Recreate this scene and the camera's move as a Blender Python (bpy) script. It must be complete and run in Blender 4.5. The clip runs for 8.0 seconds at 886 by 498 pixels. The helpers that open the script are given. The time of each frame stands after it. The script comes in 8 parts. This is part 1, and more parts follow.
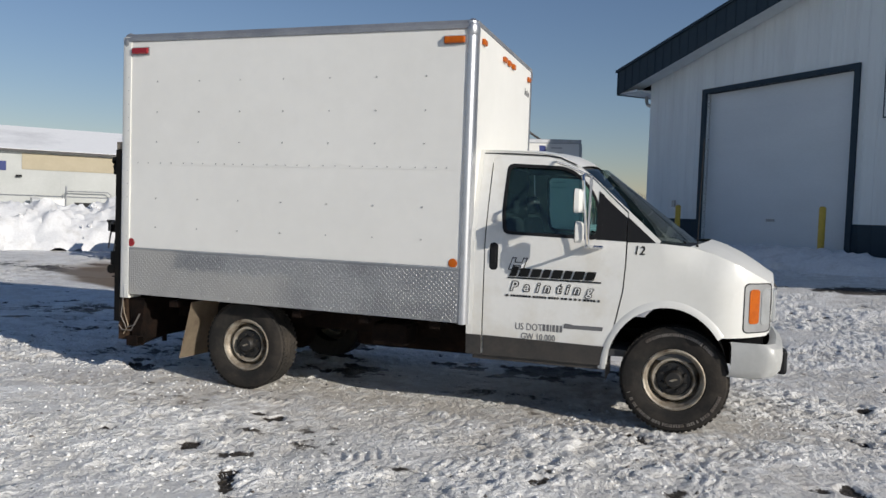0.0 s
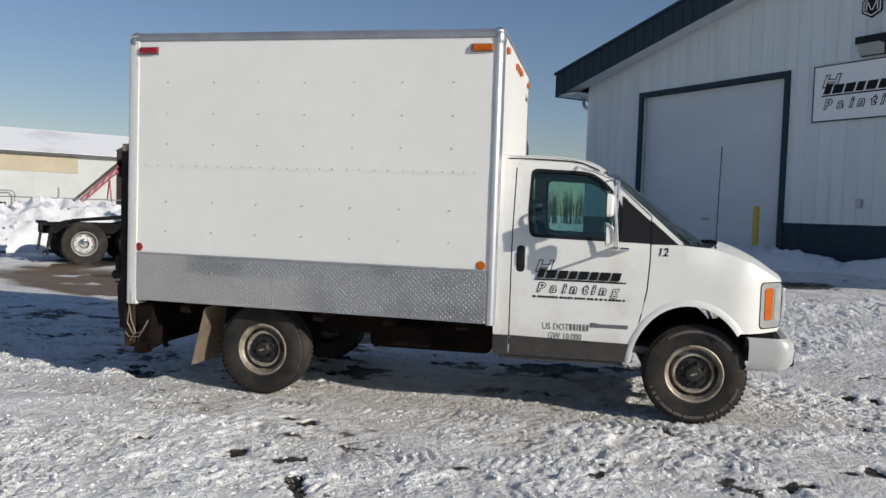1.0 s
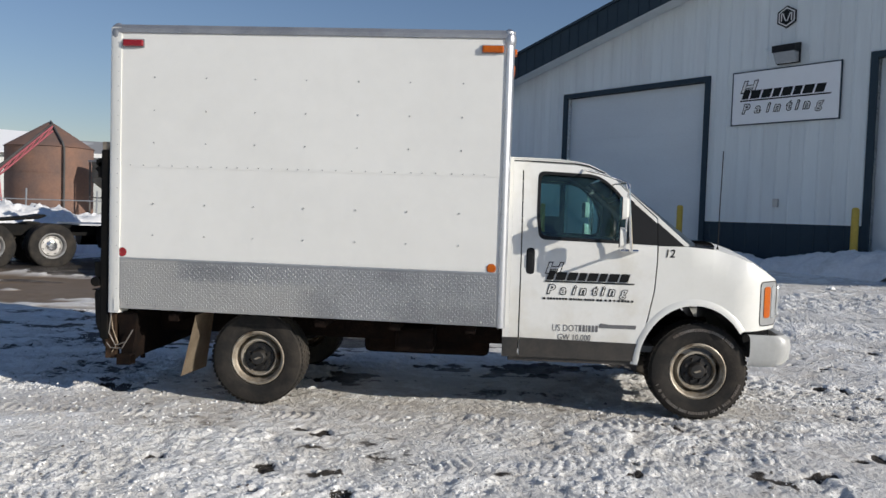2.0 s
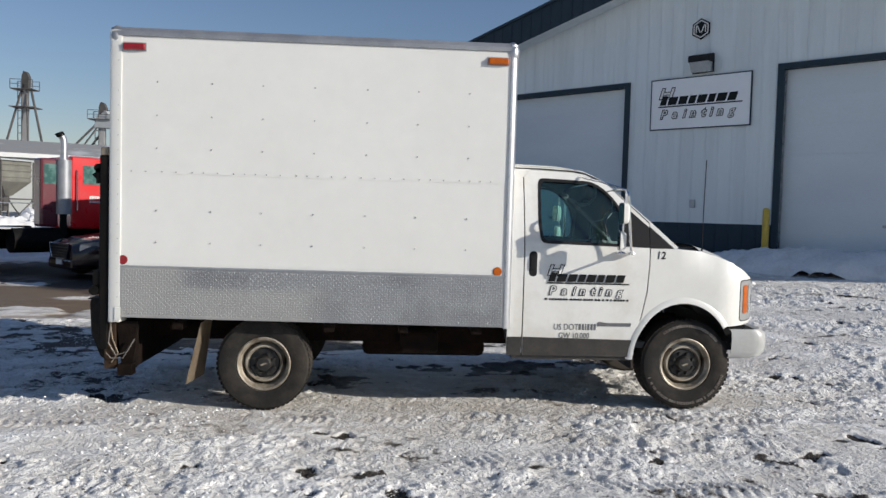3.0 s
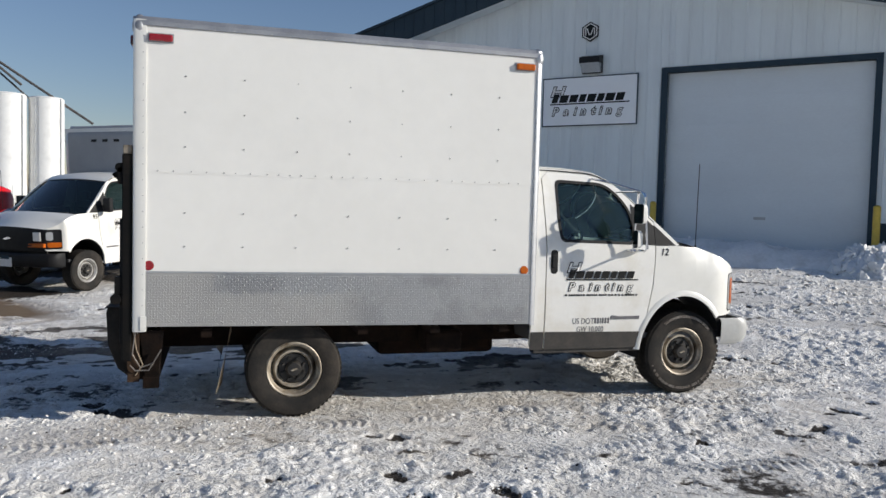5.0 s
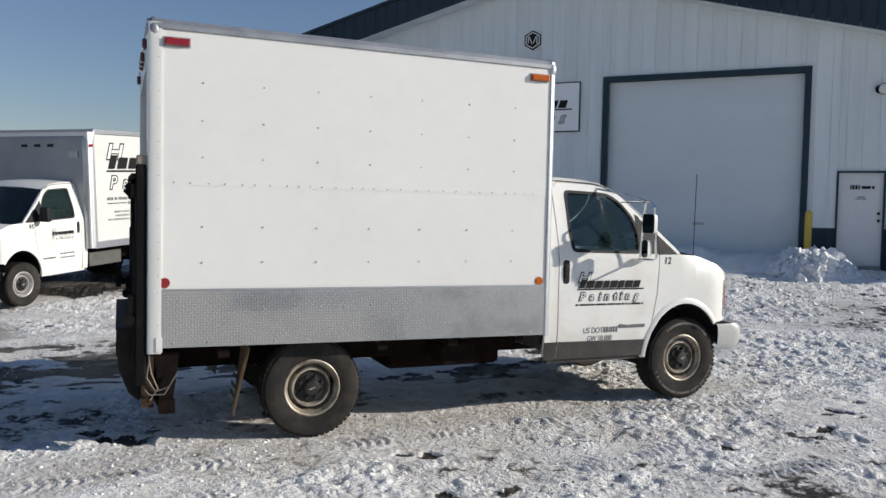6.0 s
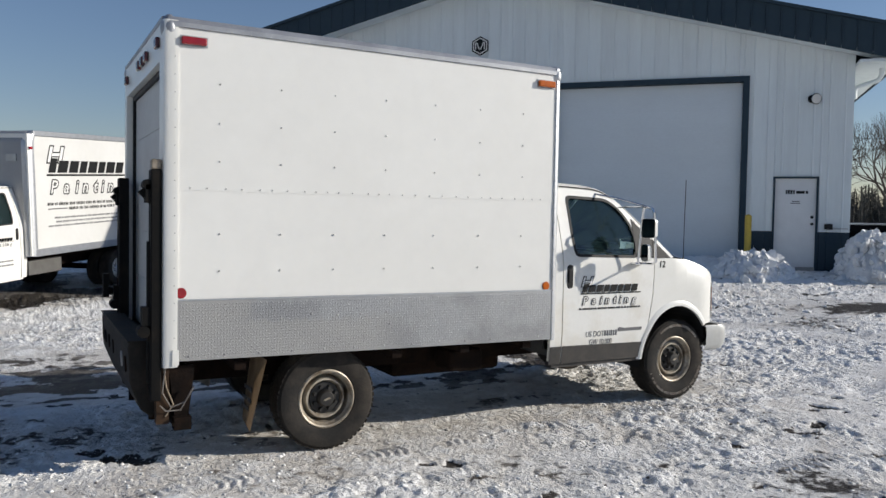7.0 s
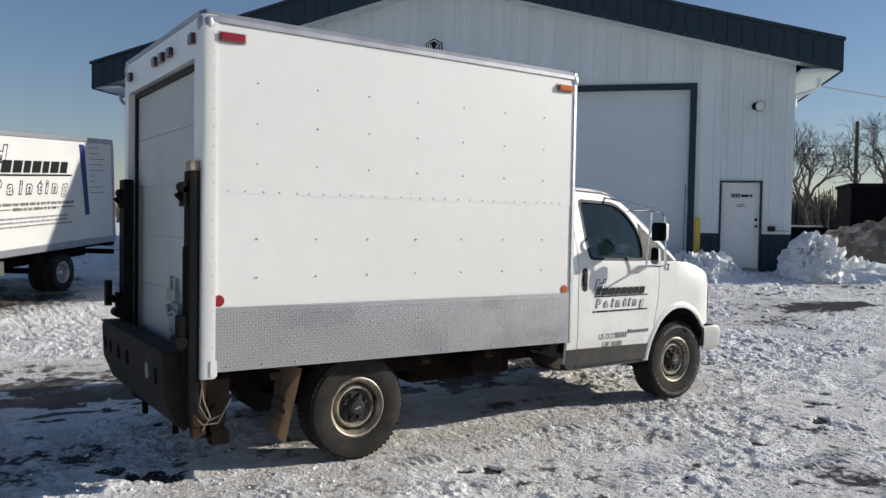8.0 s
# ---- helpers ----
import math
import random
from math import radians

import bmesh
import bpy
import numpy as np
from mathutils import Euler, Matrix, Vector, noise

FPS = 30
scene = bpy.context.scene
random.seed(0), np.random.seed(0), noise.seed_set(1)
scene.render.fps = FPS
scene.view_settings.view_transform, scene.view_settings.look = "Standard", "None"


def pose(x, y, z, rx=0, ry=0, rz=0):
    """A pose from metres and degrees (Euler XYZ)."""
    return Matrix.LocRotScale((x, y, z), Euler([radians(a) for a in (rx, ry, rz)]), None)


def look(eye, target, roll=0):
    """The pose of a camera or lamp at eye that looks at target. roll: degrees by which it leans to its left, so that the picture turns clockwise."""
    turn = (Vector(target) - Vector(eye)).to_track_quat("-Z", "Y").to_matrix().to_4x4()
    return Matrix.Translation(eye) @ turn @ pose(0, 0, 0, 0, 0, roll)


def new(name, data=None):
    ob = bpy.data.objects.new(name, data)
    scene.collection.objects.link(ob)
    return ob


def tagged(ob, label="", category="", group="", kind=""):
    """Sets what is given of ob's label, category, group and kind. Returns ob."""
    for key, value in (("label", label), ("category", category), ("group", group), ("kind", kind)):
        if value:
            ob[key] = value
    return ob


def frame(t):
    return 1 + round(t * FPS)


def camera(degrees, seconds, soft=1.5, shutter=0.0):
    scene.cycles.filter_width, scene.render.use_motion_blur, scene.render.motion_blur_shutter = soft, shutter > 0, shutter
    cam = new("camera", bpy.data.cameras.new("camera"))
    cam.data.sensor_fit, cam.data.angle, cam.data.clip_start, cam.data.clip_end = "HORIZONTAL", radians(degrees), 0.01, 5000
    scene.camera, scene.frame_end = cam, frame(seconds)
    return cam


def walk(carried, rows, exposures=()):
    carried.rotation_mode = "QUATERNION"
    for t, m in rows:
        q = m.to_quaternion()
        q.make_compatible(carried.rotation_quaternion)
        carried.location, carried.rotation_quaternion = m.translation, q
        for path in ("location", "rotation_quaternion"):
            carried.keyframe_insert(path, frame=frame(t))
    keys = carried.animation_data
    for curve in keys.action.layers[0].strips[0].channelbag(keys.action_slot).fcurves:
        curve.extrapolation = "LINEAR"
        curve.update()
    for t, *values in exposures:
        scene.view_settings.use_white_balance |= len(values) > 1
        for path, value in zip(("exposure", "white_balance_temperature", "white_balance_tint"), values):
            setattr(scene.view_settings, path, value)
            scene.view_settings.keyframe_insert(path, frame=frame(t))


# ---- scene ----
cam = camera(59.4, 8.0)
PATH = [
    (0, (0.082, 0.165, 1.575), (-0.531, 2.066, 1.478), 2.0),
    (0.5, (-0.329, -0.029, 1.562), (-0.837, 1.903, 1.466), 2.0),
    (1, (-0.745, -0.18, 1.594), (-1.142, 1.778, 1.498), 1.9),
    (1.5, (-1.182, -0.198, 1.6), (-1.454, 1.781, 1.504), 1.9),
    (3, (-2.52, -0.428, 1.633), (-2.385, 1.566, 1.544), 1.6),
    (3.5, (-2.954, -0.543, 1.654), (-2.706, 1.439, 1.56), 1.6),
    (4, (-3.317, -0.487, 1.663), (-2.969, 1.48, 1.561), 1.5),
    (4.5, (-3.71, -0.329, 1.692), (-3.264, 1.618, 1.584), 1.5),
    (4.7, (-3.865, -0.32, 1.69), (-3.378, 1.617, 1.581), 1.5),
    (5.8, (-4.747, 0.066, 1.698), (-4.02, 1.926, 1.606), 1.3),
    (6, (-4.896, 0.124, 1.726), (-4.127, 1.968, 1.636), 1.2),
    (6.5, (-5.264, 0.274, 1.728), (-4.397, 2.075, 1.648), 1.2),
    (7, (-5.538, 0.487, 1.723), (-4.582, 2.242, 1.648), 1.0),
    (7.5, (-5.825, 0.764, 1.724), (-4.783, 2.469, 1.652), 1.0),
    (8, (-6.206, 0.977, 1.725), (-5.076, 2.626, 1.658), 1.0),
]
walk(cam, [(t, look(eye, target, roll)) for t, eye, target, roll in PATH],
     [(0.0, -0.26), (1.0, -0.18), (2.5, -0.05), (3.5, 0.0), (8.0, 0.0)])

# ---- world, sun, exposure ----
SUN_AZ, SUN_EL = -24.0, 20.5
world = bpy.data.worlds.new("winter_sky")
scene.world = world
world.use_nodes = True
wn = world.node_tree.nodes
sky = wn.new("ShaderNodeTexSky")
sky.sky_type = "NISHITA"
sky.sun_disc = False
sky.sun_elevation = radians(SUN_EL)
sky.sun_rotation = radians(90 - SUN_AZ)
sky.altitude = 1200
sky.air_density, sky.dust_density, sky.ozone_density = 1.4, 0.15, 4.0
wn["Background"].inputs["Strength"].default_value = 0.086
air = wn.new("ShaderNodeMix")
air.data_type, air.blend_type = "RGBA", "MULTIPLY"
air.inputs["Factor"].default_value = 1.0
air.inputs["B"].default_value = (1.05, 0.96, 1.03, 1)
world.node_tree.links.new(sky.outputs[0], air.inputs["A"])
world.node_tree.links.new(air.outputs["Result"], wn["Background"].inputs["Color"])

sun = new("sun", bpy.data.lights.new("sun", "SUN"))
sun.data.energy, sun.data.angle, sun.data.color = 4.8, radians(0.53), (1.0, 0.945, 0.86)
sx = math.cos(radians(SUN_EL)) * math.cos(radians(SUN_AZ))
sy = math.cos(radians(SUN_EL)) * math.sin(radians(SUN_AZ))
sz = math.sin(radians(SUN_EL))
sun.matrix_world = look((30 * sx, 30 * sy, 30 * sz), (0, 0, 0))
scene.view_settings.exposure = 0.0


# ---- materials ----
def mat(name, color, color2=None, rough=0.5, metal=0.0, scale=4.0, mix=(0.35, 0.7), bump=0.0, bscale=60.0,
        coat=0.0, fine=0.06, stretch=(1, 1, 1), rvar=0.12, island=0.0, spec=0.5):
    """A surface with colour varying at a coarse and a fine scale, uneven gloss and a fine relief."""
    m = bpy.data.materials.new(name)
    m.use_nodes = True
    nt, nd = m.node_tree, m.node_tree.nodes
    link = nt.links.new
    p = nd["Principled BSDF"]
    co = nd.new("ShaderNodeTexCoord")
    mp = nd.new("ShaderNodeMapping")
    mp.inputs["Scale"].default_value = stretch
    link(co.outputs["Object"], mp.inputs["Vector"])
    n1 = nd.new("ShaderNodeTexNoise")
    n1.inputs["Scale"].default_value, n1.inputs["Detail"].default_value, n1.inputs["Roughness"].default_value = scale, 6, 0.62
    n2 = nd.new("ShaderNodeTexNoise")
    n2.inputs["Scale"].default_value, n2.inputs["Detail"].default_value = bscale, 4
    for n in (n1, n2):
        link(mp.outputs[0], n.inputs["Vector"])
    rmp = nd.new("ShaderNodeMapRange")
    rmp.inputs["From Min"].default_value, rmp.inputs["From Max"].default_value = mix
    link(n1.outputs["Fac"], rmp.inputs["Value"])
    mx = nd.new("ShaderNodeMix")
    mx.data_type = "RGBA"
    color2 = color2 or tuple(c * 0.86 for c in color)
    mx.inputs["A"].default_value, mx.inputs["B"].default_value = (*color, 1), (*color2, 1)
    link(rmp.outputs[0], mx.inputs["Factor"])
    hs = nd.new("ShaderNodeHueSaturation")
    vr = nd.new("ShaderNodeMapRange")
    vr.inputs["To Min"].default_value, vr.inputs["To Max"].default_value = 1 - fine * 2, 1 + fine * 2
    link(n2.outputs["Fac"], vr.inputs["Value"])
    value = vr.outputs[0]
    if island:
        oi = nd.new("ShaderNodeObjectInfo")
        ir = nd.new("ShaderNodeMapRange")
        ir.inputs["To Min"].default_value, ir.inputs["To Max"].default_value = 1 - island, 1 + island
        link(oi.outputs["Random"], ir.inputs["Value"])
        mul = nd.new("ShaderNodeMath")
        mul.operation = "MULTIPLY"
        link(value, mul.inputs[0])
        link(ir.outputs[0], mul.inputs[1])
        value = mul.outputs[0]
    link(value, hs.inputs["Value"])
    link(mx.outputs["Result"], hs.inputs["Color"])
    link(hs.outputs[0], p.inputs["Base Color"])
    rr = nd.new("ShaderNodeMapRange")
    rr.inputs["To Min"].default_value, rr.inputs["To Max"].default_value = max(0.02, rough - rvar), min(1, rough + rvar)
    link(n1.outputs["Fac"], rr.inputs["Value"])
    link(rr.outputs[0], p.inputs["Roughness"])
    p.inputs["Metallic"].default_value = metal
    p.inputs["Specular IOR Level"].default_value = spec
    p.inputs["Coat Weight"].default_value = coat
    if bump:
        b = nd.new("ShaderNodeBump")
        b.inputs["Strength"].default_value, b.inputs["Distance"].default_value = bump, 0.01
        link(n2.outputs["Fac"], b.inputs["Height"])
        link(b.outputs[0], p.inputs["Normal"])
    return m


def glass(name, tint, rough=0.01, dusty=0.0):
    m = bpy.data.materials.new(name)
    m.use_nodes = True
    nd, link = m.node_tree.nodes, m.node_tree.links.new
    nd.remove(nd["Principled BSDF"])
    tr, gl, mx, fr = (nd.new("ShaderNodeBsdfTransparent"), nd.new("ShaderNodeBsdfGlossy"),
                      nd.new("ShaderNodeMixShader"), nd.new("ShaderNodeFresnel"))
    tr.inputs["Color"].default_value = (*tint, 1)
    gl.inputs["Roughness"].default_value = rough
    fr.inputs["IOR"].default_value = 1.75
    # dusty: share of teal veil standing in for light reflected by the panes
    film_, veil = nd.new("ShaderNodeMixShader"), nd.new("ShaderNodeBsdfDiffuse")
    film_.inputs[0].default_value = dusty
    veil.inputs["Color"].default_value = (0.30, 0.60, 0.57, 1)
    link(tr.outputs[0], film_.inputs[1])
    link(veil.outputs[0], film_.inputs[2])
    link(fr.outputs[0], mx.inputs[0])
    link(film_.outputs[0], mx.inputs[1])
    link(gl.outputs[0], mx.inputs[2])
    link(mx.outputs[0], nd["Material Output"].inputs["Surface"])
    return m


WHITE = mat("white_truck_paint", (0.78, 0.77, 0.73), (0.72, 0.71, 0.66), rough=0.32, coat=0.15, scale=1.3, bscale=35, fine=0.012)
BOXWHITE = mat("white_box_panel", (0.79, 0.78, 0.74), (0.74, 0.73, 0.69), rough=0.38, scale=0.9, bscale=9, fine=0.015, bump=0.05)
CABDIRTY = mat("white_paint_road_grime", (0.77, 0.76, 0.72), (0.60, 0.55, 0.45), rough=0.36, scale=2.2, mix=(0.5, 0.85), bscale=30, fine=0.02)
ALU = mat("aluminium_rail", (0.55, 0.56, 0.58), (0.44, 0.45, 0.47), rough=0.38, metal=0.85, scale=6, bscale=90, fine=0.05, bump=0.08)
ALUDULL = mat("weathered_aluminium", (0.30, 0.31, 0.33), (0.40, 0.41, 0.43), rough=0.5, metal=0.6, scale=5, bscale=70, fine=0.06, bump=0.1)
CHROME = mat("chrome", (0.75, 0.76, 0.78), rough=0.12, metal=1.0, scale=8, fine=0.02)
PLATE = mat("diamond_plate", (0.41, 0.415, 0.42), (0.33, 0.335, 0.34), rough=0.48, metal=0.90, scale=2.6, mix=(0.44, 0.60), bscale=70, fine=0.06, bump=0.08, rvar=0.12)


def salted(m):
    """Lays a dried salt film over tread plate: thick towards the rear wheel, thin elsewhere, wiped off in one broad patch, with runs down it."""
    nd, link = m.node_tree.nodes, m.node_tree.links.new
    p = nd["Principled BSDF"]

    def calc(op, a, b):
        r = nd.new("ShaderNodeMath")
        r.operation = op
        for k, q in ((0, a), (1, b)):
            if isinstance(q, (int, float)):
                r.inputs[k].default_value = q
            else:
                link(q, r.inputs[k])
        return r.outputs[0]

    def span(v, a, b, c=0.0, d=1.0):
        r = nd.new("ShaderNodeMapRange")
        r.interpolation_type = "SMOOTHSTEP"
        for k, q in zip(("From Min", "From Max", "To Min", "To Max"), (a, b, c, d)):
            r.inputs[k].default_value = q
        link(v, r.inputs["Value"])
        return r.outputs[0]
    co, sep, mp = nd.new("ShaderNodeTexCoord"), nd.new("ShaderNodeSeparateXYZ"), nd.new("ShaderNodeMapping")
    mp.inputs["Scale"].default_value = (1, 1, 0.12)
    runs, blot = nd.new("ShaderNodeTexNoise"), nd.new("ShaderNodeTexNoise")
    runs.inputs["Scale"].default_value, runs.inputs["Detail"].default_value = 22.0, 4
    blot.inputs["Scale"].default_value, blot.inputs["Detail"].default_value = 3.2, 5
    link(co.outputs["Object"], sep.inputs[0])
    link(co.outputs["Object"], mp.inputs["Vector"])
    link(mp.outputs[0], runs.inputs["Vector"])
    link(co.outputs["Object"], blot.inputs["Vector"])
    x = calc("ADD", sep.outputs["X"], calc("MULTIPLY", calc("SUBTRACT", blot.outputs["Fac"], 0.5), 0.9))
    z = calc("ADD", sep.outputs["Z"], calc("MULTIPLY", calc("SUBTRACT", runs.outputs["Fac"], 0.5), 0.16))
    rear = span(x, -3.25, -2.85, 1.0, 0.0)
    wiped = calc("MULTIPLY", calc("MULTIPLY", span(z, 0.985, 1.02), span(x, -4.22, -4.08)), span(x, -2.9, -3.0))
    film_ = calc("MULTIPLY", rear, calc("SUBTRACT", 1.0, calc("MULTIPLY", wiped, 0.9)))
    film_ = calc("ADD", calc("MULTIPLY", film_, 0.72), calc("MULTIPLY", span(blot.outputs["Fac"], 0.50, 0.70), 0.25))
    film_ = calc("MINIMUM", calc("MULTIPLY", film_, span(runs.outputs["Fac"], 0.2, 0.6, 0.75, 1.0)), 0.85)
    salt, mx = nd.new("ShaderNodeBsdfDiffuse"), nd.new("ShaderNodeMixShader")
    salt.inputs["Color"].default_value = (0.37, 0.365, 0.35, 1)
    link(film_, mx.inputs[0])
    link(p.outputs[0], mx.inputs[1])
    link(salt.outputs[0], mx.inputs[2])
    link(mx.outputs[0], nd["Material Output"].inputs["Surface"])
    return m


PLATE = salted(PLATE)
BLACKPL = mat("black_plastic", (0.012, 0.012, 0.013), rough=0.55, spec=0.25, scale=10, bscale=120, bump=0.05)
STRIPE = mat("dark_sill_paint", (0.028, 0.027, 0.026), (0.060, 0.052, 0.044), rough=0.5, scale=5, bscale=40, fine=0.08)
BLACKSTEEL = mat("black_painted_steel", (0.006, 0.006, 0.006), (0.022, 0.017, 0.013), rough=0.7, spec=0.12, scale=6, mix=(0.5, 0.8), bscale=60, fine=0.1, bump=0.15)
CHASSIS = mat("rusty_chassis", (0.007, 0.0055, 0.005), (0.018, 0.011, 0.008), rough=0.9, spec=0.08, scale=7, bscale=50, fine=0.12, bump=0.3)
RUBBER = mat("tyre_rubber", (0.020, 0.019, 0.018), (0.065, 0.055, 0.045), rough=0.85, spec=0.2, scale=4, mix=(0.4, 0.75), bscale=50, fine=0.1, bump=0.2)
RIM = mat("worn_steel_rim", (0.44, 0.395, 0.32), (0.13, 0.09, 0.055), rough=0.5, metal=0.4, scale=9, mix=(0.38, 0.68), bscale=60, fine=0.1, bump=0.15)
RIMGREY = mat("grey_steel_wheel", (0.26, 0.24, 0.22), (0.13, 0.10, 0.08), rough=0.5, metal=0.5, scale=9, bscale=60, fine=0.08, bump=0.15)
HUB = mat("black_hub", (0.010, 0.010, 0.010), (0.028, 0.024, 0.020), rough=0.55, scale=10, bscale=60, bump=0.1)
FLAP = mat("tan_mud_flap", (0.34, 0.27, 0.19), (0.22, 0.17, 0.12), rough=0.8, scale=7, bscale=50, fine=0.08, bump=0.15)
RED = mat("red_lens", (0.30, 0.008, 0.014), (0.22, 0.006, 0.010), rough=0.2, scale=20, coat=0.5)
AMBER = mat("amber_lens", (0.52, 0.115, 0.004), (0.42, 0.085, 0.003), rough=0.3, scale=20, coat=0.1, spec=0.3)
LENS = mat("headlamp_lens", (0.55, 0.56, 0.55), rough=0.1, metal=0.4, scale=12, coat=0.5)
LETTER = mat("black_vinyl", (0.010, 0.010, 0.010), rough=0.5, spec=0.2, scale=20)
LETTERGREY = mat("grey_vinyl", (0.14, 0.14, 0.145), rough=0.4, scale=20)
VINYLWHITE = mat("white_vinyl", (0.78, 0.77, 0.74), rough=0.4, scale=20)
SEATCLOTH = mat("grey_seat_cloth", (0.055, 0.055, 0.06), rough=0.9, scale=8, bscale=200, bump=0.2)
TRIMDARK = mat("dark_cab_trim", (0.06, 0.062, 0.065), rough=0.7, scale=8, bscale=120, bump=0.1)
GLASS = glass("tinted_cab_glass", (0.50, 0.74, 0.71), dusty=0.034)
GLASSDARK = glass("windscreen_glass", (0.30, 0.37, 0.36), dusty=0.012)
MIRROR = mat("mirror_glass", (0.12, 0.125, 0.13), rough=0.04, metal=1.0, scale=8, fine=0.02, rvar=0.02)


# ---- mesh helpers ----
def part(name, bm, material, parent=None, label="", smooth=False, bevel=0.0, at=None):
    """Links a bmesh as one mesh object under a thing or a part."""
    me = bpy.data.meshes.new(name)
    bmesh.ops.recalc_face_normals(bm, faces=bm.faces)
    bm.to_mesh(me)
    bm.free()
    me.materials.append(material)
    if smooth:
        me.polygons.foreach_set("use_smooth", [True] * len(me.polygons))
        me.set_sharp_from_angle(angle=radians(35))
    ob = new(name, me)
    ob.parent = parent
    if at is not None:
        ob.matrix_basis = at
    if bevel:
        b = ob.modifiers.new("bevel", "BEVEL")
        b.width, b.segments, b.limit_method = bevel, 2, "ANGLE"
    if label:
        tagged(ob, label)
    return ob


def thing(name, label, category, at, group="", kind=""):
    ob = new(name)
    ob.empty_display_size = 0.2
    ob.matrix_basis = at
    return tagged(ob, label, category, group, kind)


def cuboid(bm, x0, x1, y0, y1, z0, z1):
    v = [bm.verts.new((x, y, z)) for x in (x0, x1) for y in (y0, y1) for z in (z0, z1)]
    for f in ((0, 1, 3, 2), (4, 6, 7, 5), (0, 4, 5, 1), (2, 3, 7, 6), (0, 2, 6, 4), (1, 5, 7, 3)):
        bm.faces.new([v[i] for i in f])
    return v


def block(x0, x1, y0, y1, z0, z1):
    bm = bmesh.new()
    cuboid(bm, x0, x1, y0, y1, z0, z1)
    return bm


def ring(bm, c, ax, r, seg, squash=1.0):
    ax = Vector(ax).normalized()
    a = ax.orthogonal().normalized()
    b = ax.cross(a)
    return [bm.verts.new(Vector(c) + r * (a * math.cos(k * math.tau / seg) + squash * b * math.sin(k * math.tau / seg))) for k in range(seg)]


def bridge(bm, r0, r1):
    n = len(r0)
    for k in range(n):
        bm.faces.new((r0[k], r0[(k + 1) % n], r1[(k + 1) % n], r1[k]))


def rod(bm, p0, p1, r0, r1=None, seg=10, caps=True):
    d = Vector(p1) - Vector(p0)
    a, b = ring(bm, p0, d, r0, seg), ring(bm, p1, d, r0 if r1 is None else r1, seg)
    bridge(bm, a, b)
    if caps:
        bm.faces.new(a[::-1])
        bm.faces.new(b)


def pipe(bm, pts, r, seg=8):
    """A round bar along a polyline."""
    pts = [Vector(p) for p in pts]
    up = None
    rings = []
    for i, p in enumerate(pts):
        d = (pts[min(i + 1, len(pts) - 1)] - pts[max(i - 1, 0)]).normalized()
        if up is None:
            up = d.orthogonal().normalized()
        up = (up - d * up.dot(d)).normalized()
        b = d.cross(up)
        rings.append([bm.verts.new(p + r * (up * math.cos(k * math.tau / seg) + b * math.sin(k * math.tau / seg))) for k in range(seg)])
    for a, b in zip(rings, rings[1:]):
        bridge(bm, a, b)
    bm.faces.new(rings[0][::-1])
    bm.faces.new(rings[-1])


def lathe(bm, prof, seg=48, closed=False):
    """Turns a profile of (radius, y) about the y axis."""
    rings = []
    for r, y in prof:
        rings.append([bm.verts.new((r * math.cos(k * math.tau / seg), y, r * math.sin(k * math.tau / seg))) for k in range(seg)])
    for a, b in zip(rings, rings[1:]):
        bridge(bm, a, b)
    if closed:
        bridge(bm, rings[-1], rings[0])


def plate(outline, holes=(), cuts_x=(), cuts_z=(), shape=None, thick=0.0):
    """A panel in the xz plane with holes, cut into strips so that it can follow a curved surface: shape(x, z) gives y."""
    bm = bmesh.new()
    loops = []
    for poly in (outline, *holes):
        v = [bm.verts.new((x, 0, z)) for x, z in poly]
        loops += [bm.edges.new((v[i], v[(i + 1) % len(v)])) for i in range(len(v))]
    bmesh.ops.triangle_fill(bm, use_beauty=True, use_dissolve=False, edges=loops)
    for axis, cuts in ((Vector((1, 0, 0)), cuts_x), (Vector((0, 0, 1)), cuts_z)):
        for c in cuts:
            bmesh.ops.bisect_plane(bm, geom=bm.verts[:] + bm.edges[:] + bm.faces[:], plane_co=axis * c, plane_no=axis, dist=1e-5)
    if shape:
        for v in bm.verts:
            v.co.y = shape(v.co.x, v.co.z)
    if thick:
        for f in bm.faces:
            if f.normal.y > 0:
                f.normal_flip()
        g = bmesh.ops.extrude_face_region(bm, geom=bm.faces[:])
        for e in g["geom"]:
            if isinstance(e, bmesh.types.BMVert):
                e.co.y += thick
    return bm


def sheet(rows):
    """A grid of quads through rows of points."""
    bm = bmesh.new()
    v = [[bm.verts.new(p) for p in row] for row in rows]
    for a, b in zip(v, v[1:]):
        for k in range(len(a) - 1):
            bm.faces.new((a[k], a[k + 1], b[k + 1], b[k]))
    return bm


def arc(cx, cz, rx, rz, a0, a1, n):
    return [(cx + rx * math.cos(radians(a0 + (a1 - a0) * k / n)), cz + rz * math.sin(radians(a0 + (a1 - a0) * k / n))) for k in range(n + 1)]


def soften(poly, r, n=5):
    """Rounds the corners of a polygon."""
    out = []
    for i, p in enumerate(poly):
        p, a, b = Vector(p), Vector(poly[i - 1]), Vector(poly[(i + 1) % len(poly)])
        da, db = (a - p), (b - p)
        s, e = p + da.normalized() * min(r, da.length * 0.45), p + db.normalized() * min(r, db.length * 0.45)
        for k in range(n + 1):
            t = k / n
            q = s * (1 - t) ** 2 + p * 2 * t * (1 - t) + e * t * t
            out.append((q.x, q.y))
    return out


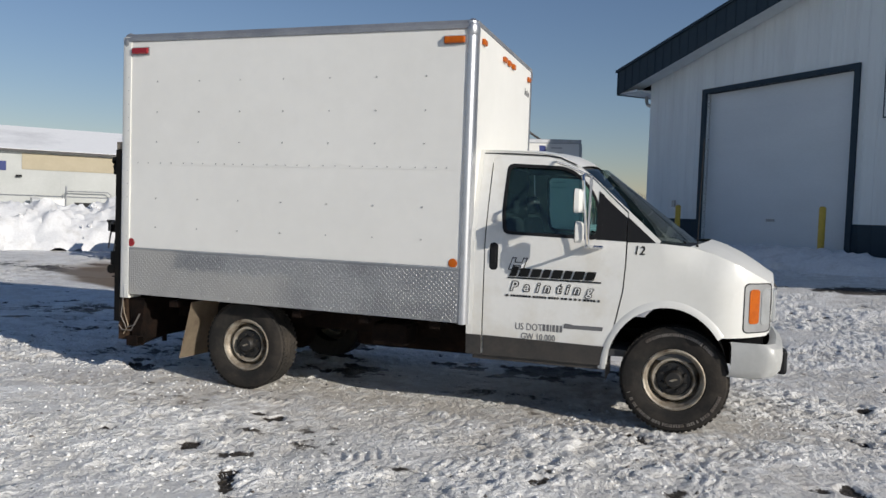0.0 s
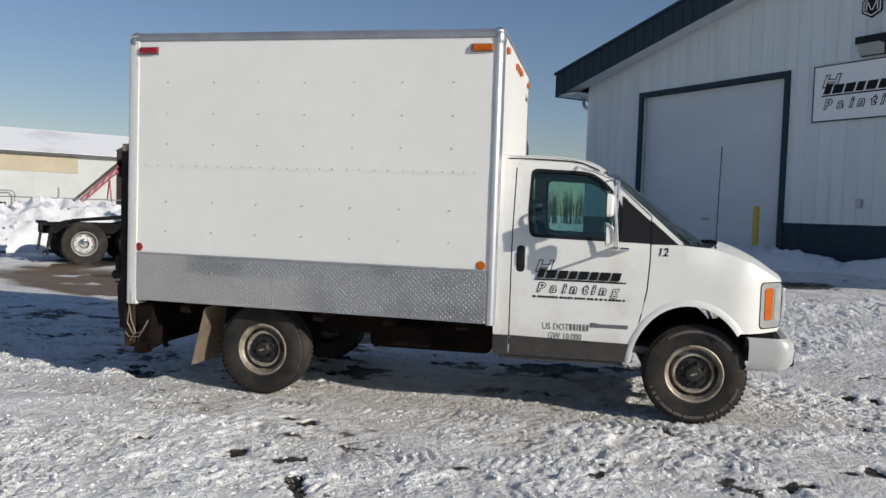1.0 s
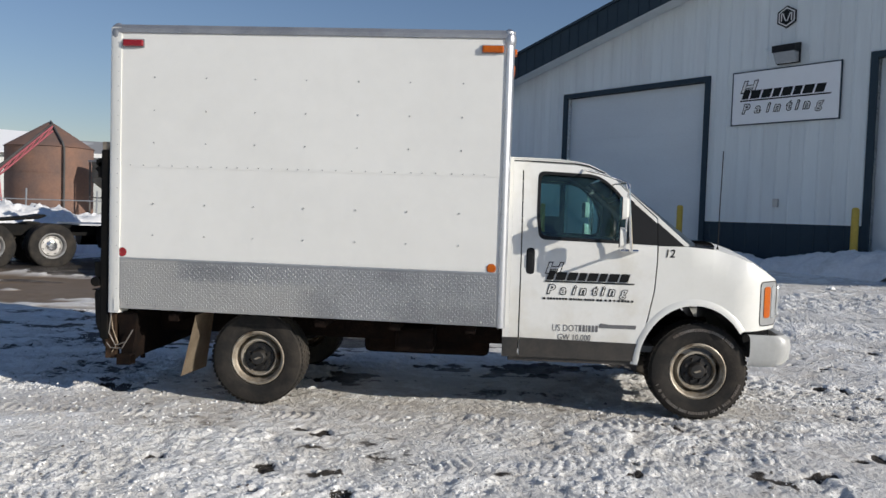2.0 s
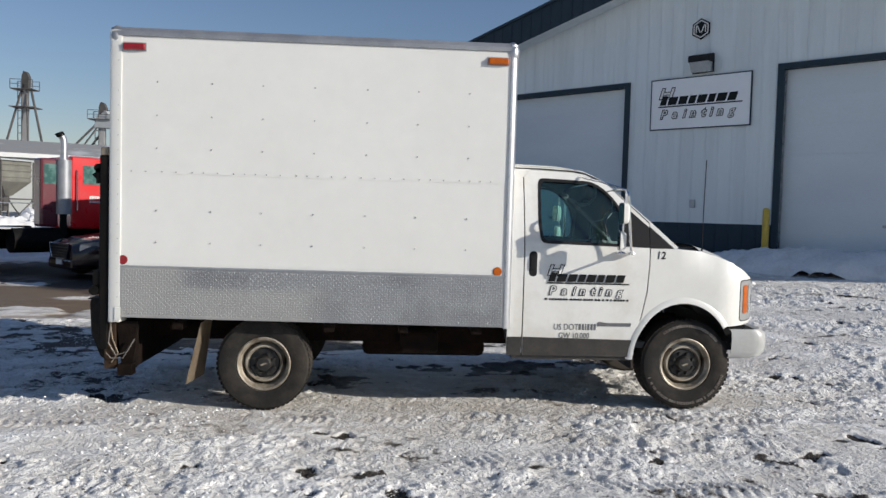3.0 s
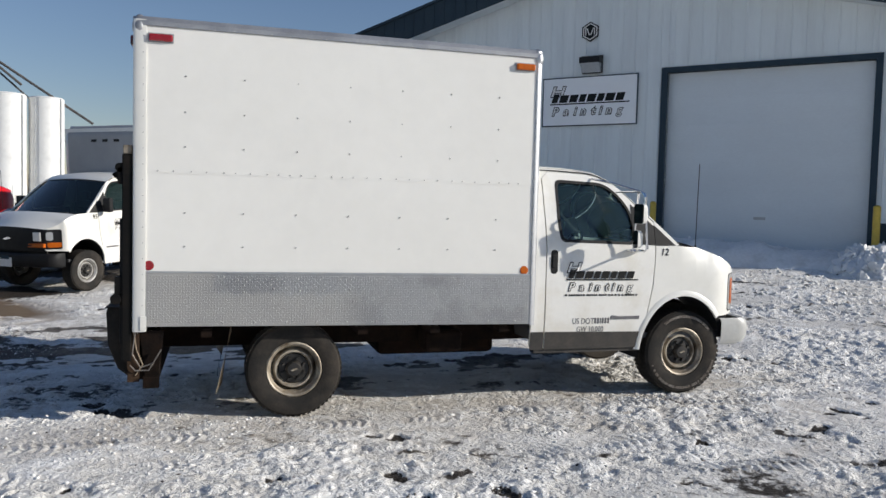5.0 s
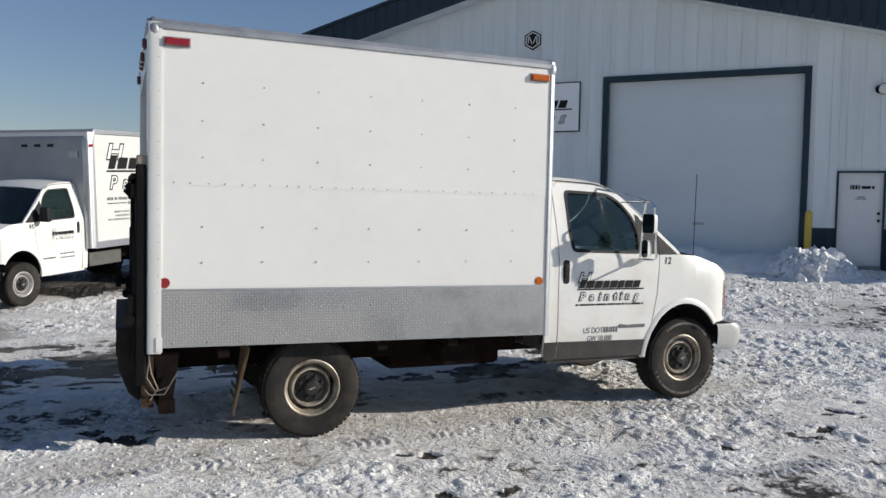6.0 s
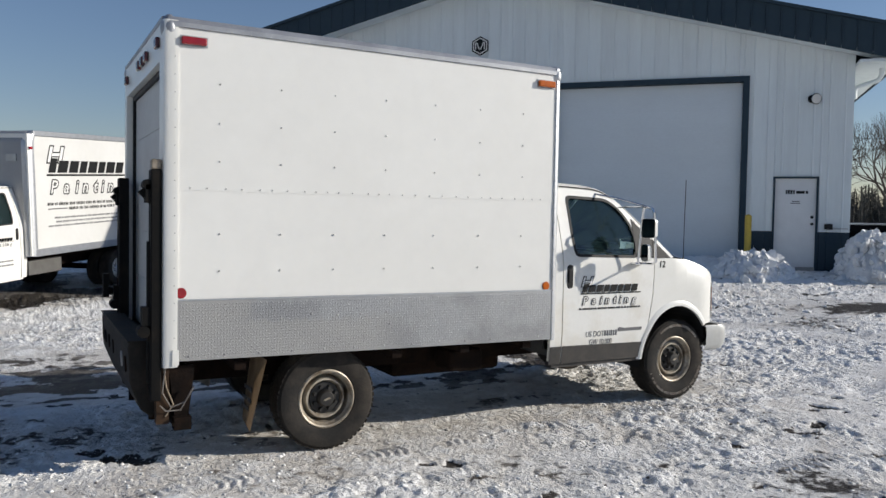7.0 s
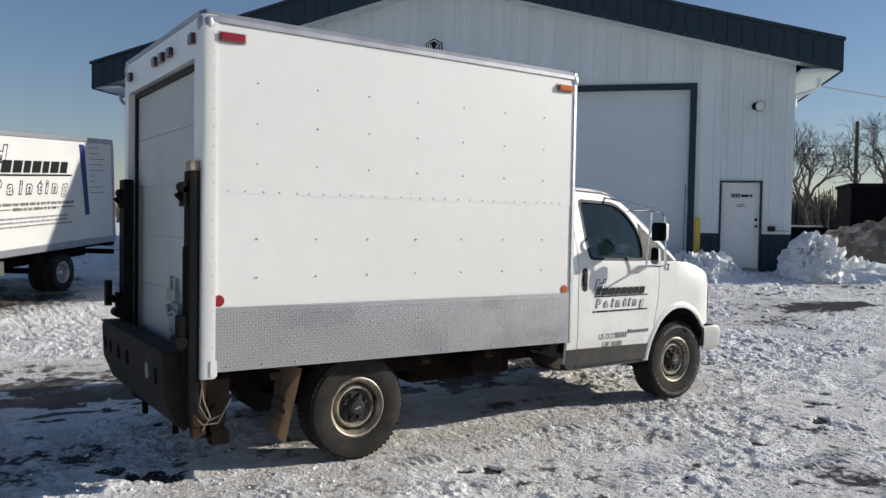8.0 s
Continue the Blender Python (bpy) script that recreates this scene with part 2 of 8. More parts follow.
def rounded(x0, x1, z0, z1, r, n=4):
    return (arc(x1 - r, z1 - r, r, r, 90, 0, n) + arc(x1 - r, z0 + r, r, r, 0, -90, n)
            + arc(x0 + r, z0 + r, r, r, -90, -180, n) + arc(x0 + r, z1 - r, r, r, 180, 90, n))


def prism(outline, y0, y1):
    bm = bmesh.new()
    a = [bm.verts.new((x, y0, z)) for x, z in outline]
    b = [bm.verts.new((x, y1, z)) for x, z in outline]
    bridge(bm, a, b)
    bm.faces.new(a[::-1])
    bm.faces.new(b)
    return bm


def letters(text, size, shear=0.0, depth=0.002, offset=0.0, space=1.0, wide=1.0):
    """Lettering in the built-in font as a bmesh in the xz plane, facing -y, from the origin to the right."""
    cu = bpy.data.curves.new("lettering", "FONT")
    cu.body, cu.size, cu.shear, cu.extrude, cu.offset, cu.space_character, cu.resolution_u = text, size, shear, depth, offset, space, 3
    ob = new("lettering", cu)
    dg = bpy.context.evaluated_depsgraph_get()
    me = bpy.data.meshes.new_from_object(ob.evaluated_get(dg))
    bm = bmesh.new()
    bm.from_mesh(me)
    bpy.data.objects.remove(ob)
    bpy.data.curves.remove(cu)
    bpy.data.meshes.remove(me)
    for v in bm.verts:
        v.co = Vector((v.co.x * wide, -v.co.z, v.co.y))
    return bm


def shifted(bm, dx=0, dy=0, dz=0):
    for v in bm.verts:
        v.co += Vector((dx, dy, dz))
    return bm


def slanted(bm, x0, x1, z0, z1, y0, y1, lean):
    """A leaning bar."""
    a = [(x0, z0), (x1, z0), (x1 + lean * (z1 - z0), z1), (x0 + lean * (z1 - z0), z1)]
    p = [bm.verts.new((x, y0, z)) for x, z in a]
    q = [bm.verts.new((x, y1, z)) for x, z in a]
    bridge(bm, p, q)
    bm.faces.new(p[::-1])
    bm.faces.new(q)


# ---- ground ----
WALL0, WALLDIR = Vector((3.19, 18.34)), Vector((0.681, -0.732)).normalized()
WALLYAW = math.degrees(math.atan2(WALLDIR.y, WALLDIR.x))
WALLIN = Vector((-WALLDIR.y, WALLDIR.x))


def lattice(x, y, seed):
    """Smooth value noise from 0 to 1 on arrays."""
    xi, yi = np.floor(x), np.floor(y)
    fx, fy = x - xi, y - yi
    fx, fy = fx * fx * (3 - 2 * fx), fy * fy * (3 - 2 * fy)

    def h(a, b):
        k = np.sin(a * 127.1 + b * 311.7 + seed * 74.7) * 43758.5453
        return k - np.floor(k)
    top = h(xi, yi) * (1 - fx) + h(xi + 1, yi) * fx
    low = h(xi, yi + 1) * (1 - fx) + h(xi + 1, yi + 1) * fx
    return top * (1 - fy) + low * fy


def octaves(x, y, wave, n, seed, gain=0.5):
    s, a, t = 0, 1, 0
    for k in range(n):
        f, c, q = 2 ** k / wave, math.cos(0.6 + 1.1 * k + seed), math.sin(0.6 + 1.1 * k + seed)
        s = s + a * lattice((c * x + q * y) * f + 17.3 * k, (c * y - q * x) * f - 9.1 * k, seed + k)
        t += a
        a *= gain
    return s / t


def ease(v, lo, hi):
    t = np.clip((v - lo) / (hi - lo), 0, 1)
    return t * t * (3 - 2 * t)


def creases(x, y, wave, seed):
    return 1 - 2 * np.abs(octaves(x, y, wave, 1, seed) - 0.5)


def lane(x, y):
    """The yard's rise towards the building."""
    d = -((x - WALL0.x) * WALLIN.x + (y - WALL0.y) * WALLIN.y)
    r = np.clip(0.776 - 0.085 * d, 0, 0.80)
    r = np.where(d < 1.0, np.minimum(r, 0.74), r)
    r = np.maximum(r, 0.040 * ease(x, -2.5, -0.6) * ease(15 - d, 0, 3))
    hump = 0.06 * ease(-x, 9.8, 12.0) * ease(y, 14.0, 16.0)
    ta, tb = 0.6434 * (x + 7.163) + 0.7655 * (y - 15.314), 0.7655 * (x + 7.163) - 0.6434 * (y - 15.314)
    hump = np.maximum(hump, 0.020 + 0.059 * np.clip(ta, -0.3, 5.5)) * ease(tb, -2.7, -1.5) * ease(-tb, -6.0, -2.0) * ease(ta, -3.0, 0.0) + hump * (1 - ease(tb, -2.7, -1.5))
    fade = np.clip((x + 6.0) / 8.0, 0, 1)
    fade = np.maximum(fade, ease(x, -3.5, -1.0) * (d > 9.5))
    return np.maximum(r * fade * fade * (3 - 2 * fade), hump)


TRACKS = [((0.4, 4.0), (6.5, 6.6)), ((1.6, 4.4), (7.6, 7.0)), ((-6.5, 3.6), (-0.5, 3.3)), ((-1.0, 4.6), (5.5, 7.4)), ((-5.2, 4.2), (0.5, 4.9)),
          ((2.2, 5.2), (7.0, 9.6)), ((-7.5, 3.4), (2.0, 4.3)), ((-7.0, 4.9), (3.6, 5.3)), ((-4.6, 2.7), (-0.2, 6.0)), ((0.6, 2.8), (5.2, 8.6)),
          ((1.9, 2.8), (6.2, 8.2)), ((-7.9, 7.0), (-4.9, 3.0)), ((-1.2, 3.2), (5.4, 4.4)), ((-7.2, 5.5), (1.2, 5.75)), ((-6.8, 3.05), (-1.6, 4.1)),
          ((-3.6, 3.3), (2.4, 3.0)), ((-0.4, 5.0), (4.6, 5.9)), ((0.8, 5.6), (6.0, 7.9))]


# bare earth showing through: centre, half lengths, turn in degrees
SPOTS = [(2.6, 14.3, 0.75, 0.45, -20), (3.1, 9.0, 0.65, 0.12, 10), (0.15, 4.58, 0.22, 0.10, -50), (0.30, 3.85, 0.30, 0.10, -30), (-0.71, 4.77, 0.10, 0.06, 0),
         (12.5, 12.0, 1.0, 0.5, -60), (-2.64, 4.41, 0.16, 0.05, 20), (-1.49, 4.5, 0.10, 0.05, 0), (-2.83, 4.89, 0.14, 0.05, 0), (10.6, 10.6, 0.8, 0.25, -40), (4.6, 11.8, 0.9, 0.15, -30), (6.5, 8.35, 0.55, 0.8, 72), (7.4, 7.9, 0.35, 0.7, 60)]


# Ellipse of the parked truck's shade, darkened in colour together with bare patches
def bare_shade_zone(x, y):
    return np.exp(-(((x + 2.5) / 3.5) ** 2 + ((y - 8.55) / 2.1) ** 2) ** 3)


def spots(x, y):
    s = 0
    for cx, cy, a, b, turn in SPOTS:
        c, q = math.cos(radians(turn)), math.sin(radians(turn))
        u, v = ((x - cx) * c + (y - cy) * q) / a, ((y - cy) * c - (x - cx) * q) / b
        s = s + np.exp(-(u * u + v * v))
    return s


def relief(x, y):
    """Trampled snow and ice: height over the yard's slope, how much snow covers the dirt, the pits in it, the slush and the broken crust."""
    xl = 0.62 * x + 0.12 * y
    big = octaves(0.75 * x, y, 1.7, 3, 3)
    mid = octaves(xl, y, 0.40, 3, 11, 0.55)
    rough = ease(octaves(0.7 * x, y, 0.95, 3, 57), 0.40, 0.58)
    plate_ = ease(octaves(0.85 * x, y, 0.125, 3, 5, 0.6), 0.46, 0.60)
    chip = ease(octaves(x, y, 0.066, 2, 8, 0.6), 0.44, 0.62)
    clod = ease(octaves(x, y, 0.19, 2, 21), 0.56, 0.66)
    z = (0.050 * (big - 0.5) + 0.030 * (mid - 0.5) + (0.004 + 0.012 * rough) * (plate_ - 0.5)
         + (0.003 + 0.009 * rough) * (chip - 0.5) + 0.012 * rough * clod)
    crust = np.clip(0.42 * plate_ + 0.34 * chip + 0.40 * clod * rough + 0.7 * (mid - 0.5), 0, 1)
    for (x0, y0), (x1, y1) in TRACKS:
        d = math.hypot(x1 - x0, y1 - y0)
        ux, uy = (x1 - x0) / d, (y1 - y0) / d
        a, c = (x - x0) * ux + (y - y0) * uy, (y - y0) * ux - (x - x0) * uy
        c = c + 0.12 * np.sin(a * 0.9)
        on = np.exp(-(c / 0.12) ** 6) * ease(octaves(x, y, 0.5, 3, 83), 0.47, 0.58) * (a > 0) * (a < d)
        lug = np.clip(np.sin(math.tau * a / 0.078 + np.abs(c) * 30) * 2.5, -1, 1)
        z = z * (1 - 0.75 * on) + on * (0.0070 * lug - 0.005)
        crust = crust * (1 - 0.6 * on) + on * (0.36 + 0.20 * lug)
    pit = ease(octaves(x, y, 0.34, 3, 71, 0.6), 0.765, 0.80)
    z = z - 0.022 * pit
    # shade of the parked truck and vehicle row, put into cover with worn patches
    bare = bare_shade_zone(x, y)
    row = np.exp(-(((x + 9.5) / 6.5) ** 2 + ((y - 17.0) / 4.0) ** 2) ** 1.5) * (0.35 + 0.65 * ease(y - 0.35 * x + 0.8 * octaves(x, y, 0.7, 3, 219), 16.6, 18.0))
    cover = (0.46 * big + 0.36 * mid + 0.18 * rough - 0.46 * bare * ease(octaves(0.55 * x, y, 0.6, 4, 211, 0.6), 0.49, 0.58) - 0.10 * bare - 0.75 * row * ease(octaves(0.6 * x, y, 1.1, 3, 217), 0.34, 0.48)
             # mottled dirt blotches, also deepening the truck's shadow behind its rear in colour
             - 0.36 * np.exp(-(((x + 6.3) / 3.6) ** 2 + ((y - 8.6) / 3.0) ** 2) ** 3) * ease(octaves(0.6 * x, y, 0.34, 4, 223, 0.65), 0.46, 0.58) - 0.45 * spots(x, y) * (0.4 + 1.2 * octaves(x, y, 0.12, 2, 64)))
    slush = (np.exp(-((y - 5.75 - 0.05 * (x + 2)) / 0.75) ** 2) * ease(x, -6.5, -4.5) * ease(-x, -2.5, 0.0)
             + 0.55 * ease(octaves(0.55 * x, y, 2.2, 3, 131), 0.48, 0.66))
    slush = np.clip(slush * (0.25 + 1.2 * octaves(xl, y, 0.35, 3, 137)), 0, 1)
    return z, cover, pit, slush, crust, rough


def ground_z(x, y):
    x, y = np.asarray(x, float), np.asarray(y, float)
    return lane(x, y) + relief(x, y)[0]


def steps(lo, hi, fine, far, grow=1.16):
    mid = list(np.arange(lo, hi + fine / 2, fine))
    out, d, v = [], fine, hi
    while v < far:
        d *= grow
        v += d
        out.append(v)
    neg, d, v = [], fine, lo
    while v > -far:
        d *= grow
        v -= d
        neg.append(v)
    return np.array(neg[::-1] + mid + out)


gx = np.concatenate([steps(-15, 11, 0.06, 1800, 1.09)[:-1]])
gx = np.unique(np.concatenate([gx[(gx < -8.2) | (gx > 5.2)], np.arange(-8.2, 5.21, 0.0195)]).round(5))
gy = steps(-4, 14, 0.06, 1800, 1.09)
gy = np.unique(np.concatenate([gy[(gy < 2.75) | (gy > 8.6)], np.arange(2.75, 8.61, 0.0195)]).round(5))
GX, GY = np.meshgrid(gx, gy)
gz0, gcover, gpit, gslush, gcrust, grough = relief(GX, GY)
dist_far = np.hypot(GX + 1, GY - 8)
gz0 = gz0 * np.clip(1.6 - dist_far / 40, 0.0, 1)
GZ = lane(GX, GY) + gz0
# the muddy meltwater lies level in a hollow
pu, pv = -0.86 * (GX + 10.0) + 0.51 * (GY - 13.6), 0.51 * (GX + 10.0) + 0.86 * (GY - 13.6)
puddle = np.hypot(pu / 4.6, pv / 1.9) + 0.35 * (octaves(GX, GY, 1.4, 3, 41) - 0.5)
wet = np.clip((1.0 - puddle) * 5, 0, 1) * (1 - 0.85 * ease(octaves(0.5 * GX, GY, 0.7, 4, 303, 0.6), 0.60, 0.68))
GZ = GZ * (1 - wet) + (-0.03) * wet
ny_, nx_ = GX.shape
gme = bpy.data.meshes.new("ground")
gme.vertices.add(nx_ * ny_)
gme.vertices.foreach_set("co", np.stack([GX, GY, GZ], -1).astype(np.float32).ravel())
idx = np.arange(nx_ * ny_).reshape(ny_, nx_)
quads = np.stack([idx[:-1, :-1], idx[:-1, 1:], idx[1:, 1:], idx[1:, :-1]], -1).reshape(-1, 4)
gme.loops.add(quads.size)
gme.loops.foreach_set("vertex_index", quads.ravel().astype(np.int32))
gme.polygons.add(len(quads))
gme.polygons.foreach_set("loop_start", (np.arange(len(quads)) * 4).astype(np.int32))
gme.polygons.foreach_set("use_smooth", np.ones(len(quads), bool))
gme.update(calc_edges=True)
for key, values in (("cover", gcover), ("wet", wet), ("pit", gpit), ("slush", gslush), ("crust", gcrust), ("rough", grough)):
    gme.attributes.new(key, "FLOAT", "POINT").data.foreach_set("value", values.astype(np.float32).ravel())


def ground_material():
    m = bpy.data.materials.new("packed_snow_and_dirt")
    m.use_nodes = True
    nd, link = m.node_tree.nodes, m.node_tree.links.new
    p = nd["Principled BSDF"]
    co = nd.new("ShaderNodeTexCoord")

    def tex(scale, detail=6, rough=0.6):
        n = nd.new("ShaderNodeTexNoise")
        n.inputs["Scale"].default_value, n.inputs["Detail"].default_value, n.inputs["Roughness"].default_value = scale, detail, rough
        link(co.outputs["Object"], n.inputs["Vector"])
        return n.outputs["Fac"]

    def span(v, a, b, c=0.0, d=1.0):
        r = nd.new("ShaderNodeMapRange")
        for k, q in zip(("From Min", "From Max", "To Min", "To Max"), (a, b, c, d)):
            r.inputs[k].default_value = q
        link(v, r.inputs["Value"])
        return r.outputs[0]

    def calc(op, a, b):
        r = nd.new("ShaderNodeMath")
        r.operation = op
        for k, q in ((0, a), (1, b)):
            if isinstance(q, (int, float)):
                r.inputs[k].default_value = q
            else:
                link(q, r.inputs[k])
        return r.outputs[0]

    def blend(f, a, b):
        r = nd.new("ShaderNodeMix")
        r.data_type = "RGBA"
        link(f, r.inputs["Factor"])
        for k, q in (("A", a), ("B", b)):
            if isinstance(q, tuple):
                r.inputs[k].default_value = (*q, 1)
            else:
                link(q, r.inputs[k])
        return r.outputs["Result"]

    cov, wet_a, pit_a, slush_a, crust_a, rough_a = (nd.new("ShaderNodeAttribute") for _ in range(6))
    rough_a.attribute_name = "rough"
    slush_a.attribute_name, crust_a.attribute_name = "slush", "crust"
    cov.attribute_name, wet_a.attribute_name, pit_a.attribute_name = "cover", "wet", "pit"
    coarse, fine_n, grit = tex(0.45, 8, 0.65), tex(7.0, 6, 0.72), tex(60.0, 3)
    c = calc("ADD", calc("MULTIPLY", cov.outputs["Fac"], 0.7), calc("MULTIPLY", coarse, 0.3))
    c = calc("ADD", c, calc("MULTIPLY", calc("SUBTRACT", fine_n, 0.5), 0.62))
    dirt = blend(grit, (0.016, 0.014, 0.012), (0.062, 0.050, 0.039))
    ice = blend(fine_n, (0.58, 0.555, 0.515), (0.90, 0.88, 0.84))
    ice = blend(span(tex(1.1, 5), 0.52, 0.74), ice, (0.56, 0.50, 0.43))
    snow = blend(grit, (0.90, 0.882, 0.845), (0.98, 0.965, 0.935))
    packed = blend(fine_n, (0.70, 0.675, 0.63), (0.94, 0.92, 0.88))
    top = calc("ADD", crust_a.outputs["Fac"], calc("MULTIPLY", calc("SUBTRACT", tex(14.0, 5, 0.7), 0.5), 0.9))
    snow = blend(span(top, 0.22, 0.55), packed, snow)
    smooth = calc("MULTIPLY", calc("SUBTRACT", 1.0, rough_a.outputs["Fac"]), span(tex(3.0, 6, 0.65), 0.42, 0.60))
    snow = blend(calc("MULTIPLY", smooth, 0.75), snow, blend(fine_n, (0.52, 0.49, 0.445), (0.78, 0.755, 0.71)))
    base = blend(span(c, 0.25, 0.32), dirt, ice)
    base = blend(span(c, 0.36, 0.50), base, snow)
    mud = blend(fine_n, (0.36, 0.31, 0.25), (0.76, 0.70, 0.62))
    base = blend(calc("MULTIPLY", slush_a.outputs["Fac"], span(top, 0.15, 0.55, 0.58, 0.04)), base, mud)
    base = blend(calc("MULTIPLY", span(tex(16.0, 4, 0.7), 0.68, 0.75), 0.8), base, dirt)
    base = blend(span(calc("ADD", pit_a.outputs["Fac"], calc("MULTIPLY", calc("SUBTRACT", tex(22.0, 5, 0.75), 0.5), 2.4)), 0.45, 0.75), base, dirt)
    base = blend(wet_a.outputs["Fac"], base, blend(tex(2.5, 6, 0.7), (0.13, 0.090, 0.055), (0.25, 0.185, 0.12)))
    link(base, p.inputs["Base Color"])
    rough = span(c, 0.38, 0.55, 0.62, 0.75)
    p.inputs["Specular IOR Level"].default_value = 0.3
    rough = calc("SUBTRACT", rough, calc("MULTIPLY", wet_a.outputs["Fac"], 0.06))
    link(rough, p.inputs["Roughness"])
    b1, b2 = nd.new("ShaderNodeBump"), nd.new("ShaderNodeBump")
    b1.inputs["Strength"].default_value, b1.inputs["Distance"].default_value = 1.0, 0.022
    b2.inputs["Strength"].default_value, b2.inputs["Distance"].default_value = 0.7, 0.010
    dry = calc("SUBTRACT", 1.0, wet_a.outputs["Fac"])
    vo = nd.new("ShaderNodeTexVoronoi")
    vo.inputs["Scale"].default_value = 19.0
    warp = nd.new("ShaderNodeVectorMath")
    warp.operation = "ADD"
    wn_ = nd.new("ShaderNodeTexNoise")
    wn_.inputs["Scale"].default_value, wn_.inputs["Detail"].default_value = 9.0, 3
    wsc = nd.new("ShaderNodeVectorMath")
    wsc.operation = "SCALE"
    wsc.inputs["Scale"].default_value = 0.16
    link(co.outputs["Object"], wn_.inputs["Vector"])
    link(wn_.outputs["Color"], wsc.inputs[0])
    link(co.outputs["Object"], warp.inputs[0])
    link(wsc.outputs[0], warp.inputs[1])
    link(warp.outputs[0], vo.inputs["Vector"])
    chips = calc("ADD", calc("MULTIPLY", vo.outputs["Distance"], -0.9), calc("MULTIPLY", tex(26.0, 6, 0.75), 0.9))
    link(calc("MULTIPLY", calc("MULTIPLY", chips, dry), span(rough_a.outputs["Fac"], 0.0, 1.0, 0.45, 1.15)), b1.inputs["Height"])
    link(calc("MULTIPLY", grit, dry), b2.inputs["Height"])
    link(b1.outputs[0], b2.inputs["Normal"])
    link(b2.outputs[0], p.inputs["Normal"])
    return m


gme.materials.append(ground_material())
ground = tagged(new("ground", gme), "trampled snow, ice and dirty gravel yard with muddy meltwater", "ground", kind="structure")



def scatter_crumbs(n, area, sizes, seed, label, bias=1.3, patchy=True):
    """Loose crumbs of broken snow and ice kicked up by tyres and boots, most of them where the snow is rough."""
    rng = np.random.default_rng(seed)
    px, py = rng.uniform(area[0], area[1], n), area[2] + (area[3] - area[2]) * rng.random(n) ** bias
    keep = octaves(px, py, 0.9, 3, 57) + 0.35 * (octaves(px, py, 0.22, 2, 88) - 0.5) + 0.12 * rng.normal(size=n) > (0.50 if patchy else 0.0)
    keep &= rng.random(n) > 0.97 * np.clip(bare_shade_zone(px, py) * 1.6 + 0.8 * spots(px, py), 0, 1)
    px, py = px[keep], py[keep]
    n = len(px)
    size = sizes[0] + sizes[1] * rng.random(n) ** 4
    base = np.array([(1, 0, -0.2), (-0.1, 1, -0.3), (-0.9, -0.1, -0.2), (0.1, -1, -0.3), (0.2, 0.1, 0.8)])
    v = base[None] * (1 + 0.55 * rng.uniform(-1, 1, (n, 5, 3)))
    ang = rng.uniform(0, math.tau, n)
    ca, sa = np.cos(ang)[:, None], np.sin(ang)[:, None]
    stretch = 1 + 0.8 * rng.random(n)[:, None]
    X, Y = v[..., 0] * stretch * ca - v[..., 1] * sa, v[..., 0] * stretch * sa + v[..., 1] * ca
    out = np.stack([X * size[:, None] + px[:, None], Y * size[:, None] + py[:, None], v[..., 2] * size[:, None] * 0.7 + (ground_z(px, py) - 0.001)[:, None]], -1)
    tri = np.array([(0, 1, 4), (1, 2, 4), (2, 3, 4), (3, 0, 4), (2, 1, 0), (3, 2, 0)])
    f = (tri[None] + 5 * np.arange(n)[:, None, None]).reshape(-1, 3)
    me = bpy.data.meshes.new("snow_crumbs")
    me.vertices.add(n * 5)
    me.vertices.foreach_set("co", out.astype(np.float32).ravel())
    me.loops.add(f.size)
    me.loops.foreach_set("vertex_index", f.ravel().astype(np.int32))
    me.polygons.add(len(f))
    me.polygons.foreach_set("loop_start", (np.arange(len(f)) * 3).astype(np.int32))
    me.update(calc_edges=True)
    m = bpy.data.materials.new("broken_snow_crumbs")
    m.use_nodes = True
    nd, link = m.node_tree.nodes, m.node_tree.links.new
    geo, ramp = nd.new("ShaderNodeNewGeometry"), nd.new("ShaderNodeValToRGB")
    ramp.color_ramp.elements[0].color, ramp.color_ramp.elements[1].color = (0.10, 0.085, 0.07, 1), (0.86, 0.85, 0.83, 1)
    ramp.color_ramp.elements[0].position, ramp.color_ramp.elements[1].position = 0.03, 0.55
    e = ramp.color_ramp.elements.new(0.12)
    e.color = (0.55, 0.53, 0.50, 1)
    link(geo.outputs["Random Per Island"], ramp.inputs["Fac"])
    link(ramp.outputs["Color"], nd["Principled BSDF"].inputs["Base Color"])
    nd["Principled BSDF"].inputs["Roughness"].default_value = 0.6
    me.materials.append(m)
    return tagged(new("snow_crumbs", me), label, "snow", kind="stuff")


scatter_crumbs(78000, (-8.5, 5.5, 2.7, 9.7), (0.004, 0.017), 12, "loose crumbs of broken snow and ice on the yard")
scatter_crumbs(5000, (4.0, 13.5, 7.5, 13.5), (0.012, 0.055), 13, "larger clods of broken snow before the building", 1.0)
SNOW = mat("piled_snow", (0.76, 0.76, 0.76), (0.56, 0.55, 0.53), rough=0.7, scale=2.6, mix=(0.5, 0.78), bscale=18, fine=0.07, bump=0.8)
DIRTSNOW = mat("dirty_snow_and_soil", (0.11, 0.088, 0.072), (0.50, 0.485, 0.46), rough=0.8, scale=1.2, mix=(0.52, 0.72), bscale=12, fine=0.08, bump=0.6)


